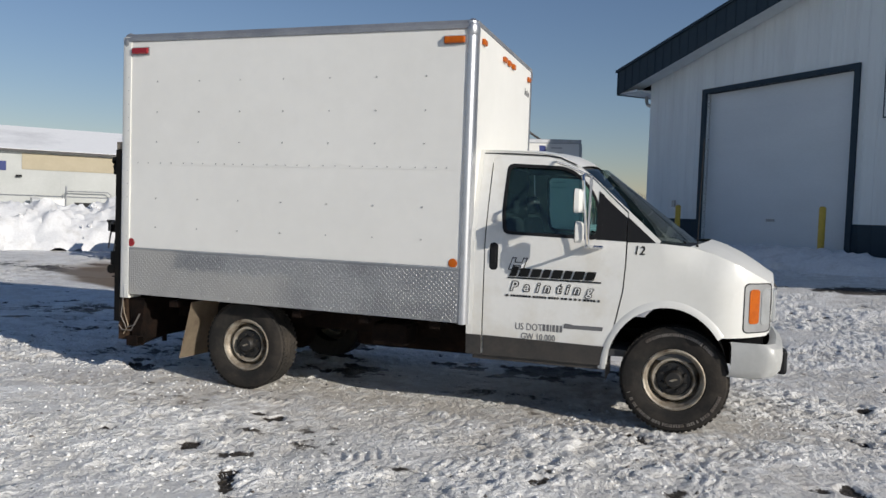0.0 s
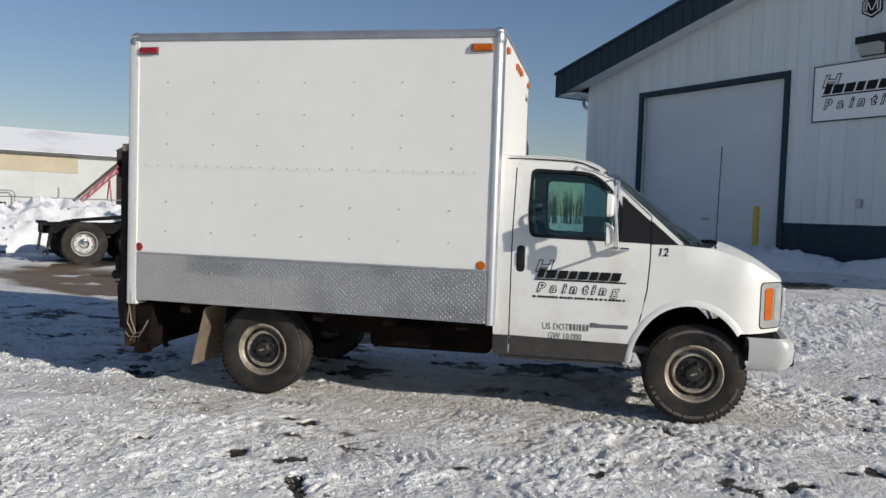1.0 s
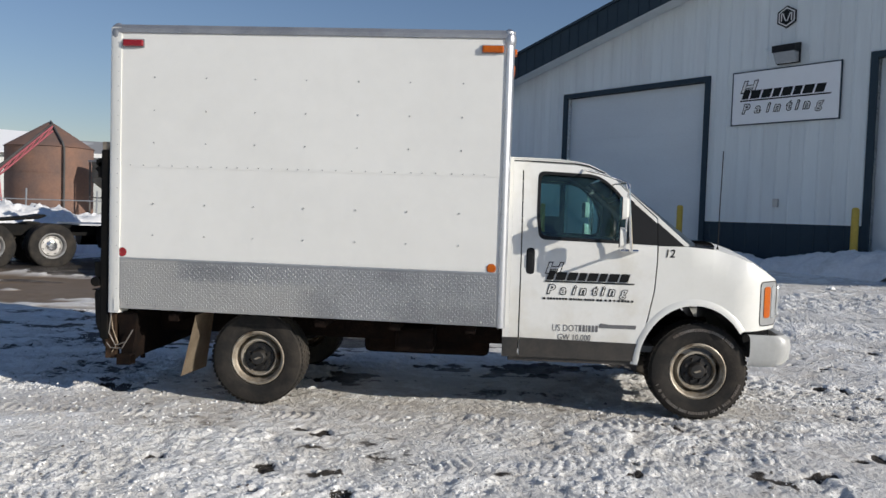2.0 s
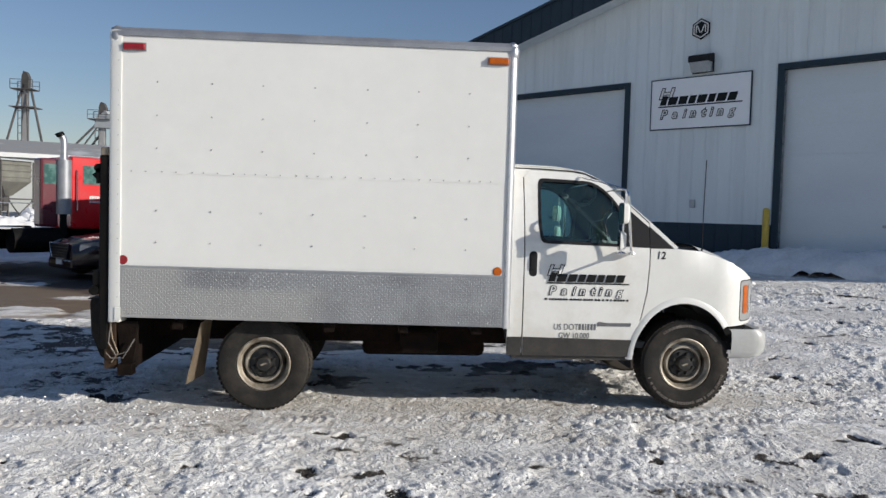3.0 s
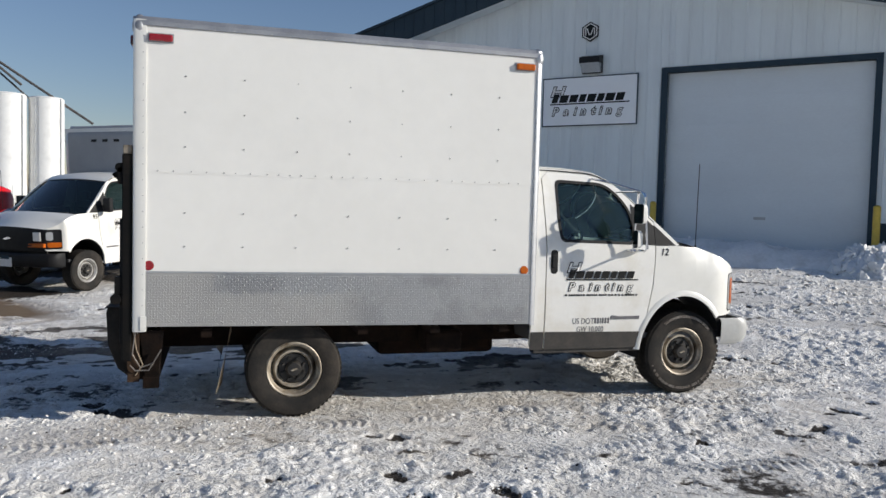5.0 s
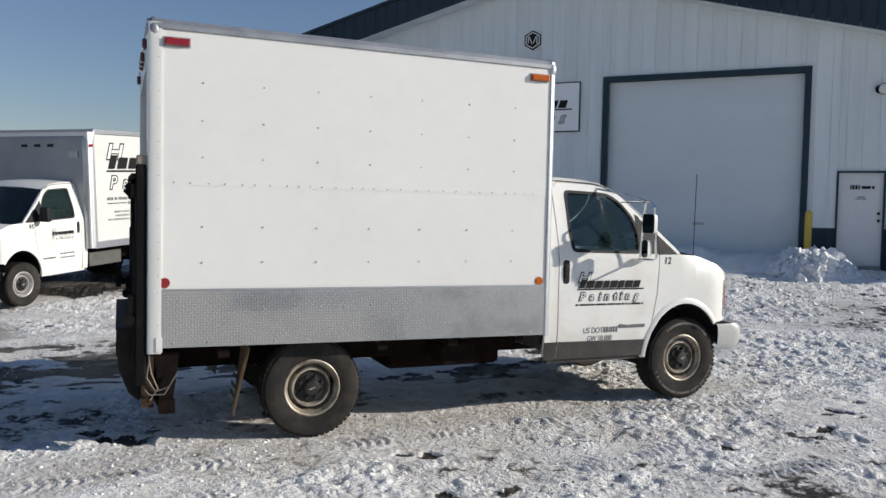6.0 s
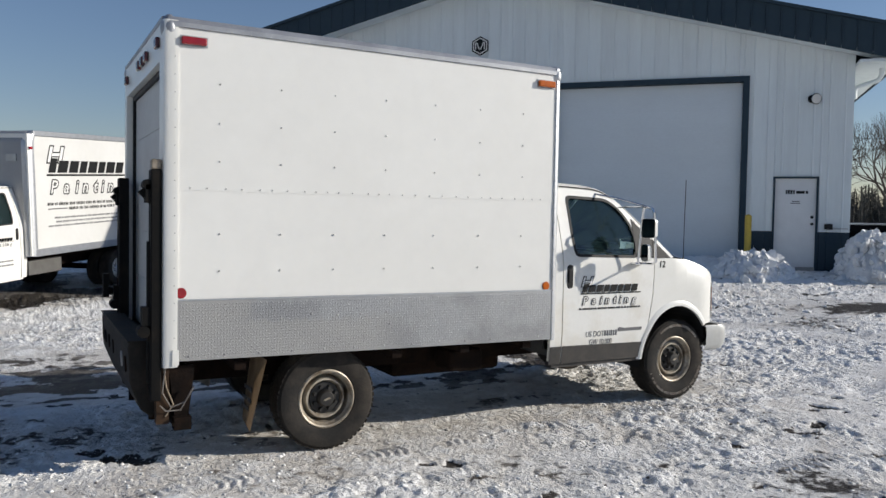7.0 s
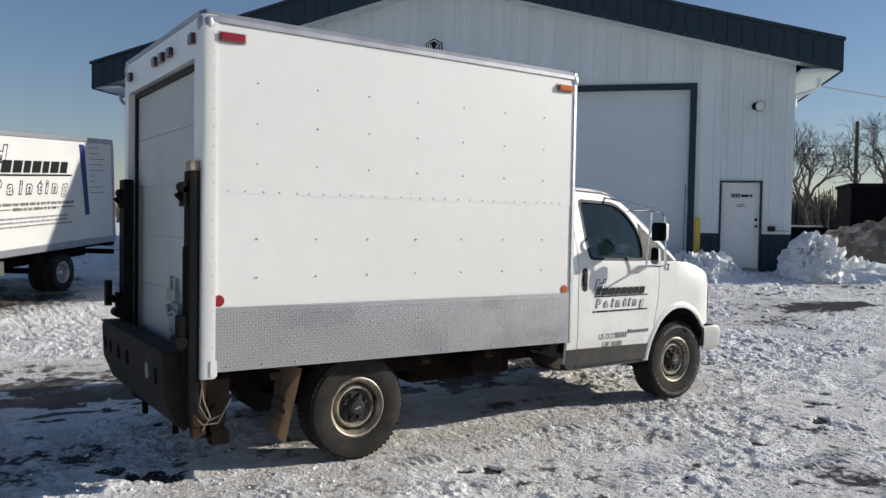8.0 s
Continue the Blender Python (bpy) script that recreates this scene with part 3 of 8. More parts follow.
def heap(name, label, cx, cy, yaw, lx, ly, h, seed, material=SNOW, n=90, rough_h=0.35, lumps=0):
    """A ploughed heap: a clumpy mound that runs out into the ground."""
    c, s = math.cos(radians(yaw)), math.sin(radians(yaw))
    u = np.linspace(-1, 1, n)
    v = np.linspace(-1, 1, max(16, int(n * ly / lx)))
    U, V = np.meshgrid(u, v)
    X, Y = cx + c * U * lx - s * V * ly, cy + s * U * lx + c * V * ly
    wob = 0.35 * (octaves(X, Y, 1.2, 3, seed) - 0.5)
    r = np.sqrt(U ** 2 + V ** 2) + wob
    dome = np.clip(1 - r ** 2, 0, 1) ** 0.7
    bumps = octaves(X, Y, 0.55, 4, seed + 5, 0.6)
    Z = ground_z(X, Y) - 0.06 + h * dome * (1 - rough_h + 2 * rough_h * bumps) + 0.22 * (np.clip(octaves(X, Y, 0.16, 3, seed + 9, 0.6) - 0.45, 0, 1)) * (dome > 0)
    bm = sheet([[(X[i, j], Y[i, j], Z[i, j]) for j in range(X.shape[1])] for i in range(X.shape[0])])
    rnd = random.Random(seed)
    for _ in range(lumps):
        a, q = rnd.uniform(0, math.tau), math.sqrt(rnd.random()) * 1.02
        px, py = cx + c * math.cos(a) * q * lx - s * math.sin(a) * q * ly, cy + s * math.cos(a) * q * lx + c * math.sin(a) * q * ly
        size = (0.03 + 0.16 * rnd.random() ** 3.2) * (1.2 - 0.4 * q)
        pz = float(ground_z(px, py)) + h * max(0.0, 1 - q * q) ** 0.7 * 0.9
        g = bmesh.ops.create_icosphere(bm, subdivisions=2, radius=size)
        spin = Euler((rnd.random() * 6, rnd.random() * 6, rnd.random() * 6)).to_matrix()
        shape = Vector((rnd.uniform(0.7, 1.3), rnd.uniform(0.6, 1.0), rnd.uniform(0.45, 0.8)))
        for w in g["verts"]:
            d = w.co.normalized()
            jag = 0.55 + 0.50 * round(2.0 * (noise.noise(d * 1.7 + Vector((px * 3, py * 3, seed))) + 0.6)) / 1.5 + 0.25 * noise.noise(d * 4 + Vector((py, px, seed)))
            w.co = Vector((px, py, pz)) + spin @ (w.co * shape * jag)
    ob = part(name, bm, material, smooth=True)
    return tagged(ob, label, "snow heap", kind="stuff")


# ---- the metal building ----
SIDING = mat("pale_steel_siding", (0.69, 0.74, 0.75), (0.60, 0.64, 0.65), rough=0.5, scale=3.0, mix=(0.45, 0.80), bscale=40, fine=0.02, island=0.03, stretch=(1, 1, 0.10))
BLUE = mat("dark_blue_steel", (0.024, 0.043, 0.060), (0.033, 0.052, 0.068), rough=0.65, scale=2, bscale=40, fine=0.05, spec=0.2)
DOORPANEL = mat("white_overhead_door", (0.65, 0.70, 0.73), (0.60, 0.645, 0.675), rough=0.5, scale=1.1, bscale=30, fine=0.025, stretch=(0.4, 1, 1))
WHITESTEEL = mat("white_steel_door", (0.72, 0.73, 0.74), (0.66, 0.67, 0.68), rough=0.4, scale=3, bscale=40, fine=0.02)
YELLOW = mat("yellow_bollard_paint", (0.62, 0.44, 0.06), (0.50, 0.34, 0.05), rough=0.5, scale=9, bscale=50, fine=0.08)
GALV = mat("galvanised_sheet", (0.34, 0.35, 0.36), (0.45, 0.46, 0.47), rough=0.45, metal=0.7, scale=5, bscale=50, fine=0.06)
CONCRETE = mat("concrete", (0.34, 0.33, 0.31), rough=0.9, scale=5, bscale=60, fine=0.1, bump=0.2)

WL, WR, PEAK = -6.55, 10.1, 2.08
RL, RR = -7.35, 10.9
OVER = 0.55
APEX = 7.42


def fascia_low(s):
    return APEX - (0.245 * (PEAK - s) if s < PEAK else 0.262 * (s - PEAK))


hall = thing("metal_building", "pale steel gable building with dark blue trim and overhead doors", "building",
             Matrix.Translation((WALL0.x, WALL0.y, 0)) @ Matrix.Rotation(radians(WALLYAW), 4, "Z"))
OPENINGS = [(-4.34, -0.08, 0.3, 4.84), (3.70, 7.88, 0.3, 4.90), (8.56, 9.47, 0.80, 2.80)]


def siding(s0, s1, z0, z1, y, material, name):
    """One upright siding panel with a raised rib along its edge."""
    top0, top1 = (z1(s0), z1(s1)) if callable(z1) else (z1, z1)
    bm = bmesh.new()
    prof = [(s0 + 0.0006, y - 0.004), (s0 + 0.010, y - 0.015), (s0 + 0.026, y - 0.015), (s0 + 0.040, y - 0.006), (s1 - 0.0006, y - 0.006), (s1 - 0.0006, y + 0.02), (s0 + 0.0006, y + 0.02)]
    lo = [bm.verts.new((a, b, z0)) for a, b in prof]
    hi = [bm.verts.new((a, b, top0 + (top1 - top0) * (a - s0) / (s1 - s0))) for a, b in prof]
    bridge(bm, lo, hi)
    bm.faces.new(lo[::-1])
    bm.faces.new(hi)
    return part(name, bm, material, hall)


bm = bmesh.new()
for a, b in ((WL, -4.34), (-0.08, 3.70), (7.88, 8.56), (9.47, WR)):
    cuboid(bm, a, b, 0.021, 0.2, -0.3, 5.0)
cuboid(bm, 8.56, 9.47, 0.021, 0.2, -0.3, 0.80)
cuboid(bm, 8.56, 9.47, 0.021, 0.2, 2.80, 5.0)
a = [(WL, 5.0), (WR, 5.0), (WR, fascia_low(WR) + 0.1), (PEAK, fascia_low(PEAK) + 0.1), (WL, fascia_low(WL) + 0.1)]
p = [bm.verts.new((x, 0.021, z)) for x, z in a]
q = [bm.verts.new((x, 0.2, z)) for x, z in a]
bridge(bm, p, q)
bm.faces.new(p[::-1])
bm.faces.new(q)
part("wall", bm, SIDING, hall)
for x in (WL, WR - 0.2):
    part("wall", block(x, x + 0.2, 0.201, 24, -0.3, 5.25), SIDING, hall)
part("wall", block(WL, WR, 24.0, 24.2, -0.3, 5.25), SIDING, hall)

edge = WL
while edge < WR - 0.02:
    nxt = min(edge + 0.305, WR)
    cuts = [edge] + [c for c in (-4.34, -0.08, 3.70, 7.88, 8.56, 9.47) if edge + 0.05 < c < nxt - 0.05] + [nxt]
    for lo, hi in zip(cuts, cuts[1:]):
        mid = (lo + hi) / 2
        inside = [o for o in OPENINGS if o[0] - 0.02 < mid < o[1] + 0.02]
        if not inside:
            siding(lo, hi, -0.2, 1.60, 0.0, BLUE, "wainscot_panel")
            siding(lo, hi, 1.60, lambda s: fascia_low(s) + 0.08, 0.0, SIDING, "wall_panel")
        else:
            o = inside[0]
            siding(lo, hi, o[3], lambda s: fascia_low(s) + 0.08, 0.0, SIDING, "wall_panel")
            if o[2] > 0.5:
                siding(lo, hi, -0.2, o[2], 0.0, BLUE, "wainscot_panel")
    edge = nxt

# roof: two slopes, soffit, deep blue rake band of upright panels
for sgn in (-1, 1):
    end = RR if sgn > 0 else RL
    z1, z0 = APEX, fascia_low(end)
    bm = bmesh.new()
    pr = [(PEAK, z1 + 0.60), (end, z0 + 0.60), (end, z0 + 0.70), (PEAK, z1 + 0.70)]
    pa = [bm.verts.new((x, -OVER, z)) for x, z in pr]
    pb = [bm.verts.new((x, 24.6, z)) for x, z in pr]
    bridge(bm, pa, pb)
    bm.faces.new(pa[::-1])
    bm.faces.new(pb)
    part("roof", bm, BLUE, hall)
    bm = bmesh.new()
    pr = [(PEAK, z1 + 0.05), (end, z0 + 0.05), (end, z0 + 0.10), (PEAK, z1 + 0.10)]
    pa = [bm.verts.new((x, -OVER + 0.03, z)) for x, z in pr]
    pb = [bm.verts.new((x, -0.03, z)) for x, z in pr]
    bridge(bm, pa, pb)
    bm.faces.new(pa[::-1])
    bm.faces.new(pb)
    part("soffit", bm, SIDING, hall)
    inner = WR if sgn > 0 else WL
    bm = bmesh.new()
    zi = fascia_low(inner)
    pr = [(inner + sgn * 0.002, z0 + 0.02), (end - sgn * 0.02, z0 + 0.02), (end - sgn * 0.02, z0 + 0.08), (inner + sgn * 0.002, z0 + 0.08)]
    pa = [bm.verts.new((x, -OVER + 0.04, z)) for x, z in pr]
    pb = [bm.verts.new((x, 24.2, z)) for x, z in pr]
    bridge(bm, pa, pb)
    bm.faces.new(pa[::-1])
    bm.faces.new(pb)
    part("soffit", bm, SIDING, hall, "pale soffit under the eave")
    part("fascia", block(min(end, end + sgn * 0.03), max(end, end + sgn * 0.03), -OVER, 24.5, z0, z0 + 0.66), BLUE, hall)
    count = 30
    for k in range(count):
        a, b = PEAK + (end - PEAK) * k / count, PEAK + (end - PEAK) * (k + 1) / count
        a, b = min(a, b), max(a, b)
        bm = bmesh.new()
        prof = [(a + 0.003, -OVER - 0.02), (a + 0.003, -OVER - 0.05), (a + 0.03, -OVER - 0.05), (a + 0.036, -OVER - 0.032), (b - 0.003, -OVER - 0.032), (b - 0.003, -OVER - 0.02)]
        lo_v = [bm.verts.new((x, y, fascia_low(x))) for x, y in prof]
        hi_v = [bm.verts.new((x, y, fascia_low(x) + 0.66)) for x, y in prof]
        bridge(bm, lo_v, hi_v)
        bm.faces.new(lo_v[::-1])
        bm.faces.new(hi_v)
        part("fascia_panel", bm, BLUE, hall)
    bm = bmesh.new()
    pr = [(PEAK, APEX + 0.64), (end + sgn * 0.04, z0 + 0.64), (end + sgn * 0.04, z0 + 0.71), (PEAK, APEX + 0.71)]
    pa = [bm.verts.new((x, -OVER - 0.09, z)) for x, z in pr]
    pb = [bm.verts.new((x, -OVER - 0.021, z)) for x, z in pr]
    bridge(bm, pa, pb)
    bm.faces.new(pa[::-1])
    bm.faces.new(pb)
    part("rake_trim", bm, BLUE, hall)
    # downspout elbow at the eave
    bm = bmesh.new()
    e = end - sgn * 0.25
    pipe(bm, [(e, 0.3, z0 + 0.05), (e, 0.3, z0 - 0.14), (e - sgn * 0.06, 0.3, z0 - 0.24), (inner + sgn * 0.10, 0.3, z0 - 0.36), (inner + sgn * 0.05, 0.3, z0 - 0.45), (inner + sgn * 0.05, 0.3, z0 - 0.62)], 0.05)
    part("downspout", bm, GALV if sgn < 0 else SIDING, hall)

# overhead doors with their jambs, headers and sections
for a, b, c, d in OPENINGS[:2]:
    door = part("overhead_door", block(a + 0.002, b - 0.002, 0.14, 0.17, 0.2, d), DOORPANEL, hall, "closed pale overhead sectional door")
    zz = 0.66
    while zz < d - 0.05:
        part("door_section", block(a + 0.012, b - 0.012, 0.128, 0.14, zz + 0.001, min(zz + 0.609, d - 0.005)), DOORPANEL, door)
        zz += 0.61
    for x0, x1 in ((a - 0.13, a), (b, b + 0.13)):
        part("jamb", block(x0, x1, -0.055, 0.13, 0.2, d), BLUE, hall)
    part("header", block(a - 0.13, b + 0.13, -0.055, 0.13, d, d + 0.12), BLUE, hall)
    part("door_handle", block((a + b) / 2 - 0.12, (a + b) / 2 + 0.12, 0.108, 0.127, 1.60, 1.66), GALV, door)

pd = part("entry_door", block(8.60, 9.43, 0.03, 0.075, 0.83, 2.76), WHITESTEEL, hall, "closed white steel entry door")
for x0, x1, z0, z1 in ((8.561, 8.60, 0.80, 2.799), (9.43, 9.469, 0.80, 2.799), (8.60, 9.43, 2.76, 2.799)):
    part("door_frame", block(x0, x1, -0.045, 0.085, z0, z1), BLUE, hall)
part("threshold", block(8.60, 9.43, -0.06, 0.10, 0.74, 0.825), CONCRETE, hall)
bm = bmesh.new()
rod(bm, (9.36, 0.03, 1.77), (9.36, -0.03, 1.77), 0.03, 0.026, 12)
rod(bm, (9.36, -0.03, 1.77), (9.36, -0.07, 1.77), 0.032, 0.022, 12)
part("door_knob", bm, BLACKPL, pd)
bm = bmesh.new()
rod(bm, (9.36, 0.03, 1.92), (9.36, 0.0, 1.92), 0.034, 0.03, 12)
part("deadbolt", bm, BLACKPL, pd)
for x0, x1, z0, z1 in ((8.82, 8.845, 2.42, 2.51), (8.86, 8.90, 2.42, 2.51), (8.915, 8.955, 2.42, 2.51), (8.97, 9.0, 2.42, 2.51), (9.03, 9.20, 2.43, 2.49), (9.22, 9.27, 2.43, 2.49), (8.95, 9.1, 2.25, 2.27), (8.92, 9.12, 2.21, 2.23)):
    part("number_mark", block(x0, x1, 0.026, 0.0295, z0, z1), LETTER if z0 > 2.3 else LETTERGREY, pd)


def hall_thing(name, label, category, s, y, z):
    o = Matrix.Translation((WALL0.x, WALL0.y, 0)) @ Matrix.Rotation(radians(WALLYAW), 4, "Z")
    return thing(name, label, category, o @ Matrix.Translation((s, y, z)))


def lettered_mark(parent, x, z, w, y, big=True, at=None):
    """The firm's mark: an outlined leaning emblem, a row of black leaning bars, a rule and an outlined word. w: its width."""
    k = w / 0.69
    def P(name, bm, m):
        for v in bm.verts:
            v.co = Vector((x + v.co.x * k, y + v.co.y, z + v.co.z * k))
        return part(name, bm, m, parent, at=at)
    lean = 0.32
    bm = bmesh.new()
    for x0, x1, z0, z1 in ((0.0, 0.034, 0.088, 0.182), (0.082, 0.116, 0.088, 0.182), (0.034, 0.082, 0.121, 0.149)):
        slanted(bm, x0 + lean * (z0 - 0.088), x1 + lean * (z0 - 0.088), z0, z1, -0.0020, 0.0, lean)
    P("emblem_outline", bm, LETTER)
    bm = bmesh.new()
    for x0, x1, z0, z1 in ((0.007, 0.027, 0.095, 0.175), (0.089, 0.109, 0.095, 0.175), (0.030, 0.086, 0.127, 0.143)):
        slanted(bm, x0 + lean * (z0 - 0.088), x1 + lean * (z0 - 0.088), z0, z1, -0.0036, -0.0022, lean)
    P("emblem", bm, VINYLWHITE)
    widths = (0.066, 0.088, 0.084, 0.070, 0.086, 0.070, 0.088, 0.080)
    px = 0.012
    for i, wd in enumerate(widths):
        bm = bmesh.new()
        slanted(bm, px, px + wd - 0.014, 0.043, 0.116 if i == 0 else 0.105, -0.0052, -0.0038, lean)
        P("mark_bar", bm, LETTER)
        px += wd
    P("rule", prism([(0.0, 0.026), (0.68, 0.026), (0.684, 0.036), (0.003, 0.036)], -0.003, 0.0), LETTER)
    px = 0.02
    for ch, adv in zip("Painting", (0.100, 0.092, 0.056, 0.094, 0.068, 0.056, 0.094, 0.09)):
        for nm, off, yy, m in (("letter_outline", 0.0072, -0.0010, LETTER), ("letter", 0.0004, -0.0032, VINYLWHITE)):
            off = {0.0072: 0.0056, 0.0004: 0.0004}[off] if ch == "g" else off
            P(nm, shifted(letters(ch, 0.096, 0.26, 0.0008, off, 1.0, 1.0), px, yy, -0.062), m)
        px += adv


sign = hall_thing("wall_sign", "white rectangular company sign with black slanted lettering on the wall", "sign", 0.64, -0.026, 3.77)
part("panel", block(0, 2.38, -0.03, -0.001, 0, 1.16), mat("bright_white_sign_face", (0.86, 0.87, 0.88), (0.82, 0.83, 0.84), rough=0.4, scale=2, bscale=30, fine=0.01), sign)
for x0, x1, z0, z1 in ((-0.012, 2.392, -0.012, 0.012), (-0.012, 2.392, 1.148, 1.172), (-0.012, 0.012, 0.012, 1.148), (2.368, 2.392, 0.012, 1.148)):
    part("sign_edge", block(x0, x1, -0.036, -0.0005, z0, z1), BLUE, sign)
lettered_mark(sign, 0.19, 0.435, 2.03, -0.031, big=True)

badge = hall_thing("hexagonal_badge", "black and white hexagonal manufacturer badge on the gable", "badge", 1.81, -0.03, 6.0)
def hexagon(r):
    return [(r * math.cos(radians(60 * k + 30)), r * math.sin(radians(60 * k + 30))) for k in range(6)]
part("backing", prism(hexagon(0.24), -0.02, 0.0), LETTER, badge)
part("white_ring", prism(hexagon(0.205), -0.024, -0.0205), VINYLWHITE, badge)
part("black_field", prism(hexagon(0.175), -0.028, -0.0245), LETTER, badge)
for x0, x1, lean in ((-0.122, -0.098, 0.0), (0.098, 0.122, 0.0), (-0.026, -0.002, -0.42), (0.002, 0.026, 0.42)):
    bm = bmesh.new()
    slanted(bm, x0, x1, -0.085, 0.085, -0.032, -0.0285, lean)
    part("stroke", bm, VINYLWHITE, badge)

lamp = hall_thing("wall_pack_lamp", "dark bronze flood lamp with a glass front over the sign", "wall lamp", 1.90, -0.026, 5.2)
part("housing", prism([(-0.25, -0.20), (0.25, -0.20), (0.25, 0.22), (-0.25, 0.22)], -0.05, -0.001), BLACKPL, lamp)
bm = bmesh.new()
lo_v = [bm.verts.new(c) for c in ((-0.25, -0.051, 0.22), (0.25, -0.051, 0.22), (0.25, -0.28, 0.16), (-0.25, -0.28, 0.16))]
hi_v = [bm.verts.new(c) for c in ((-0.25, -0.051, 0.02), (0.25, -0.051, 0.02), (0.25, -0.28, 0.02), (-0.25, -0.28, 0.02))]
bridge(bm, lo_v, hi_v); bm.faces.new(lo_v); bm.faces.new(hi_v[::-1])
part("hood", bm, BLACKPL, lamp)
bm = bmesh.new()
lo_v = [bm.verts.new(c) for c in ((-0.23, -0.051, 0.019), (0.23, -0.051, 0.019), (0.23, -0.26, 0.019), (-0.23, -0.26, 0.019))]
hi_v = [bm.verts.new(c) for c in ((-0.23, -0.051, -0.19), (0.23, -0.051, -0.19), (0.23, -0.13, -0.19), (-0.23, -0.13, -0.19))]
bridge(bm, lo_v, hi_v); bm.faces.new(lo_v); bm.faces.new(hi_v[::-1])
part("lens", bm, LENS, lamp)

round_lamp = hall_thing("round_wall_lamp", "small dark round floodlight near the eave", "wall lamp", 9.28, -0.026, 4.47)
bm = bmesh.new(); rod(bm, (0, 0, 0), (0, -0.05, 0), 0.09, 0.08, 14); part("base", bm, BLACKSTEEL, round_lamp)
bm = bmesh.new(); rod(bm, (0.02, -0.05, 0.0), (0.06, -0.16, -0.02), 0.05, 0.12, 14); part("head", bm, BLACKSTEEL, round_lamp)
bm = bmesh.new(); rod(bm, (0.0605, -0.161, -0.02), (0.066, -0.178, -0.023), 0.11, 0.10, 14); part("lens", bm, LENS, round_lamp)

for s, z in ((1.77, 2.04), (-5.35, 2.0)):
    eb = hall_thing("outlet_box", "small grey outlet box on the siding", "outlet box", s, -0.026, z)
    part("cover", block(-0.06, 0.06, -0.05, -0.001, -0.09, 0.09), GALV, eb, bevel=0.008)
eb = hall_thing("outlet_box", "black outlet box beside the entry door", "outlet box", 9.68, -0.026, 1.72)
part("cover", block(-0.08, 0.08, -0.07, -0.001, -0.06, 0.06), BLACKPL, eb, bevel=0.01)
part("conduit", block(0.081, 0.38, -0.025, -0.001, -0.052, -0.030), GALV, eb)

for s in (-4.75, -0.35, 3.60, 8.05):
    wx = WALL0.x + WALLDIR.x * s - WALLIN.x * 0.42
    wy = WALL0.y + WALLDIR.y * s - WALLIN.y * 0.42
    gzv = float(ground_z(wx, wy))
    bo = thing("bollard", "yellow painted steel bollard in snow by the overhead door", "bollard", Matrix.Translation((wx, wy, gzv - 0.05)), "bollards")
    bm = bmesh.new()
    rod(bm, (0, 0, 0), (0, 0, 1.94 - gzv + 0.02), 0.07, 0.07, 16, caps=False)
    top_z = 1.94 - gzv + 0.02
    r_prev = ring(bm, (0, 0, top_z), (0, 0, 1), 0.0701, 16)
    for kk in range(1, 4):
        aa = kk * math.pi / 8
        r_next = ring(bm, (0, 0, top_z + 0.05 * math.sin(aa)), (0, 0, 1), 0.07 * math.cos(aa), 16)
        bridge(bm, r_prev, r_next)
        r_prev = r_next
    bm.faces.new(r_prev)
    part("post", bm, YELLOW, bo, smooth=True)


def on_yard(s, off):
    return WALL0.x + WALLDIR.x * s - WALLIN.x * off, WALL0.y + WALLDIR.y * s - WALLIN.y * off


hx, hy = on_yard(-1.0, 0.9)
heap("snow_drift", "shaded snow drift along the foot of the building", hx, hy, WALLYAW, 3.6, 0.9, 0.40, 5, rough_h=0.2)
hx, hy = on_yard(4.9, 0.8)
heap("snow_drift", "shaded snow drift before the overhead door", hx, hy, WALLYAW, 3.2, 0.85, 0.48, 8, rough_h=0.2)
hx, hy = on_yard(8.1, 0.95)
heap("snow_heap", "lumpy shovelled snow heap beside the yellow bollard", hx, hy, WALLYAW, 0.85, 1.15, 0.40, 15, lumps=190, n=130, rough_h=0.5)
hx, hy = on_yard(10.42, 0.7)
heap("snow_heap", "tall lumpy snow heap at the building corner", hx, hy, WALLYAW, 0.68, 0.95, 0.95, 19, lumps=260, n=140, rough_h=0.5)


# ---- the box trucks ----
BEZEL = mat("silver_lamp_bezel", (0.36, 0.36, 0.355), (0.29, 0.29, 0.285), rough=0.4, metal=0.2, scale=6, bscale=60, fine=0.04)


def half_width(x, z):
    """Half the cab's width at a place along it and a height: tumblehome above the belt, tuck-in below, tapered nose."""
    w = 0.99
    if z > 1.36:
        w -= 0.20 * ((z - 1.36) / 0.68) ** 1.25
    if z < 0.75:
        w -= 0.03 * ((0.75 - z) / 0.3)
    if x > -0.10 and z > 1.12:
        w -= 0.055 * min(1.0, (x + 0.10) / 0.30) * ((z - 1.12) / 0.24) ** 2
    if x > 0.20:
        w -= 0.30 * ((x - 0.20) / 0.44) ** 2.4
    return w


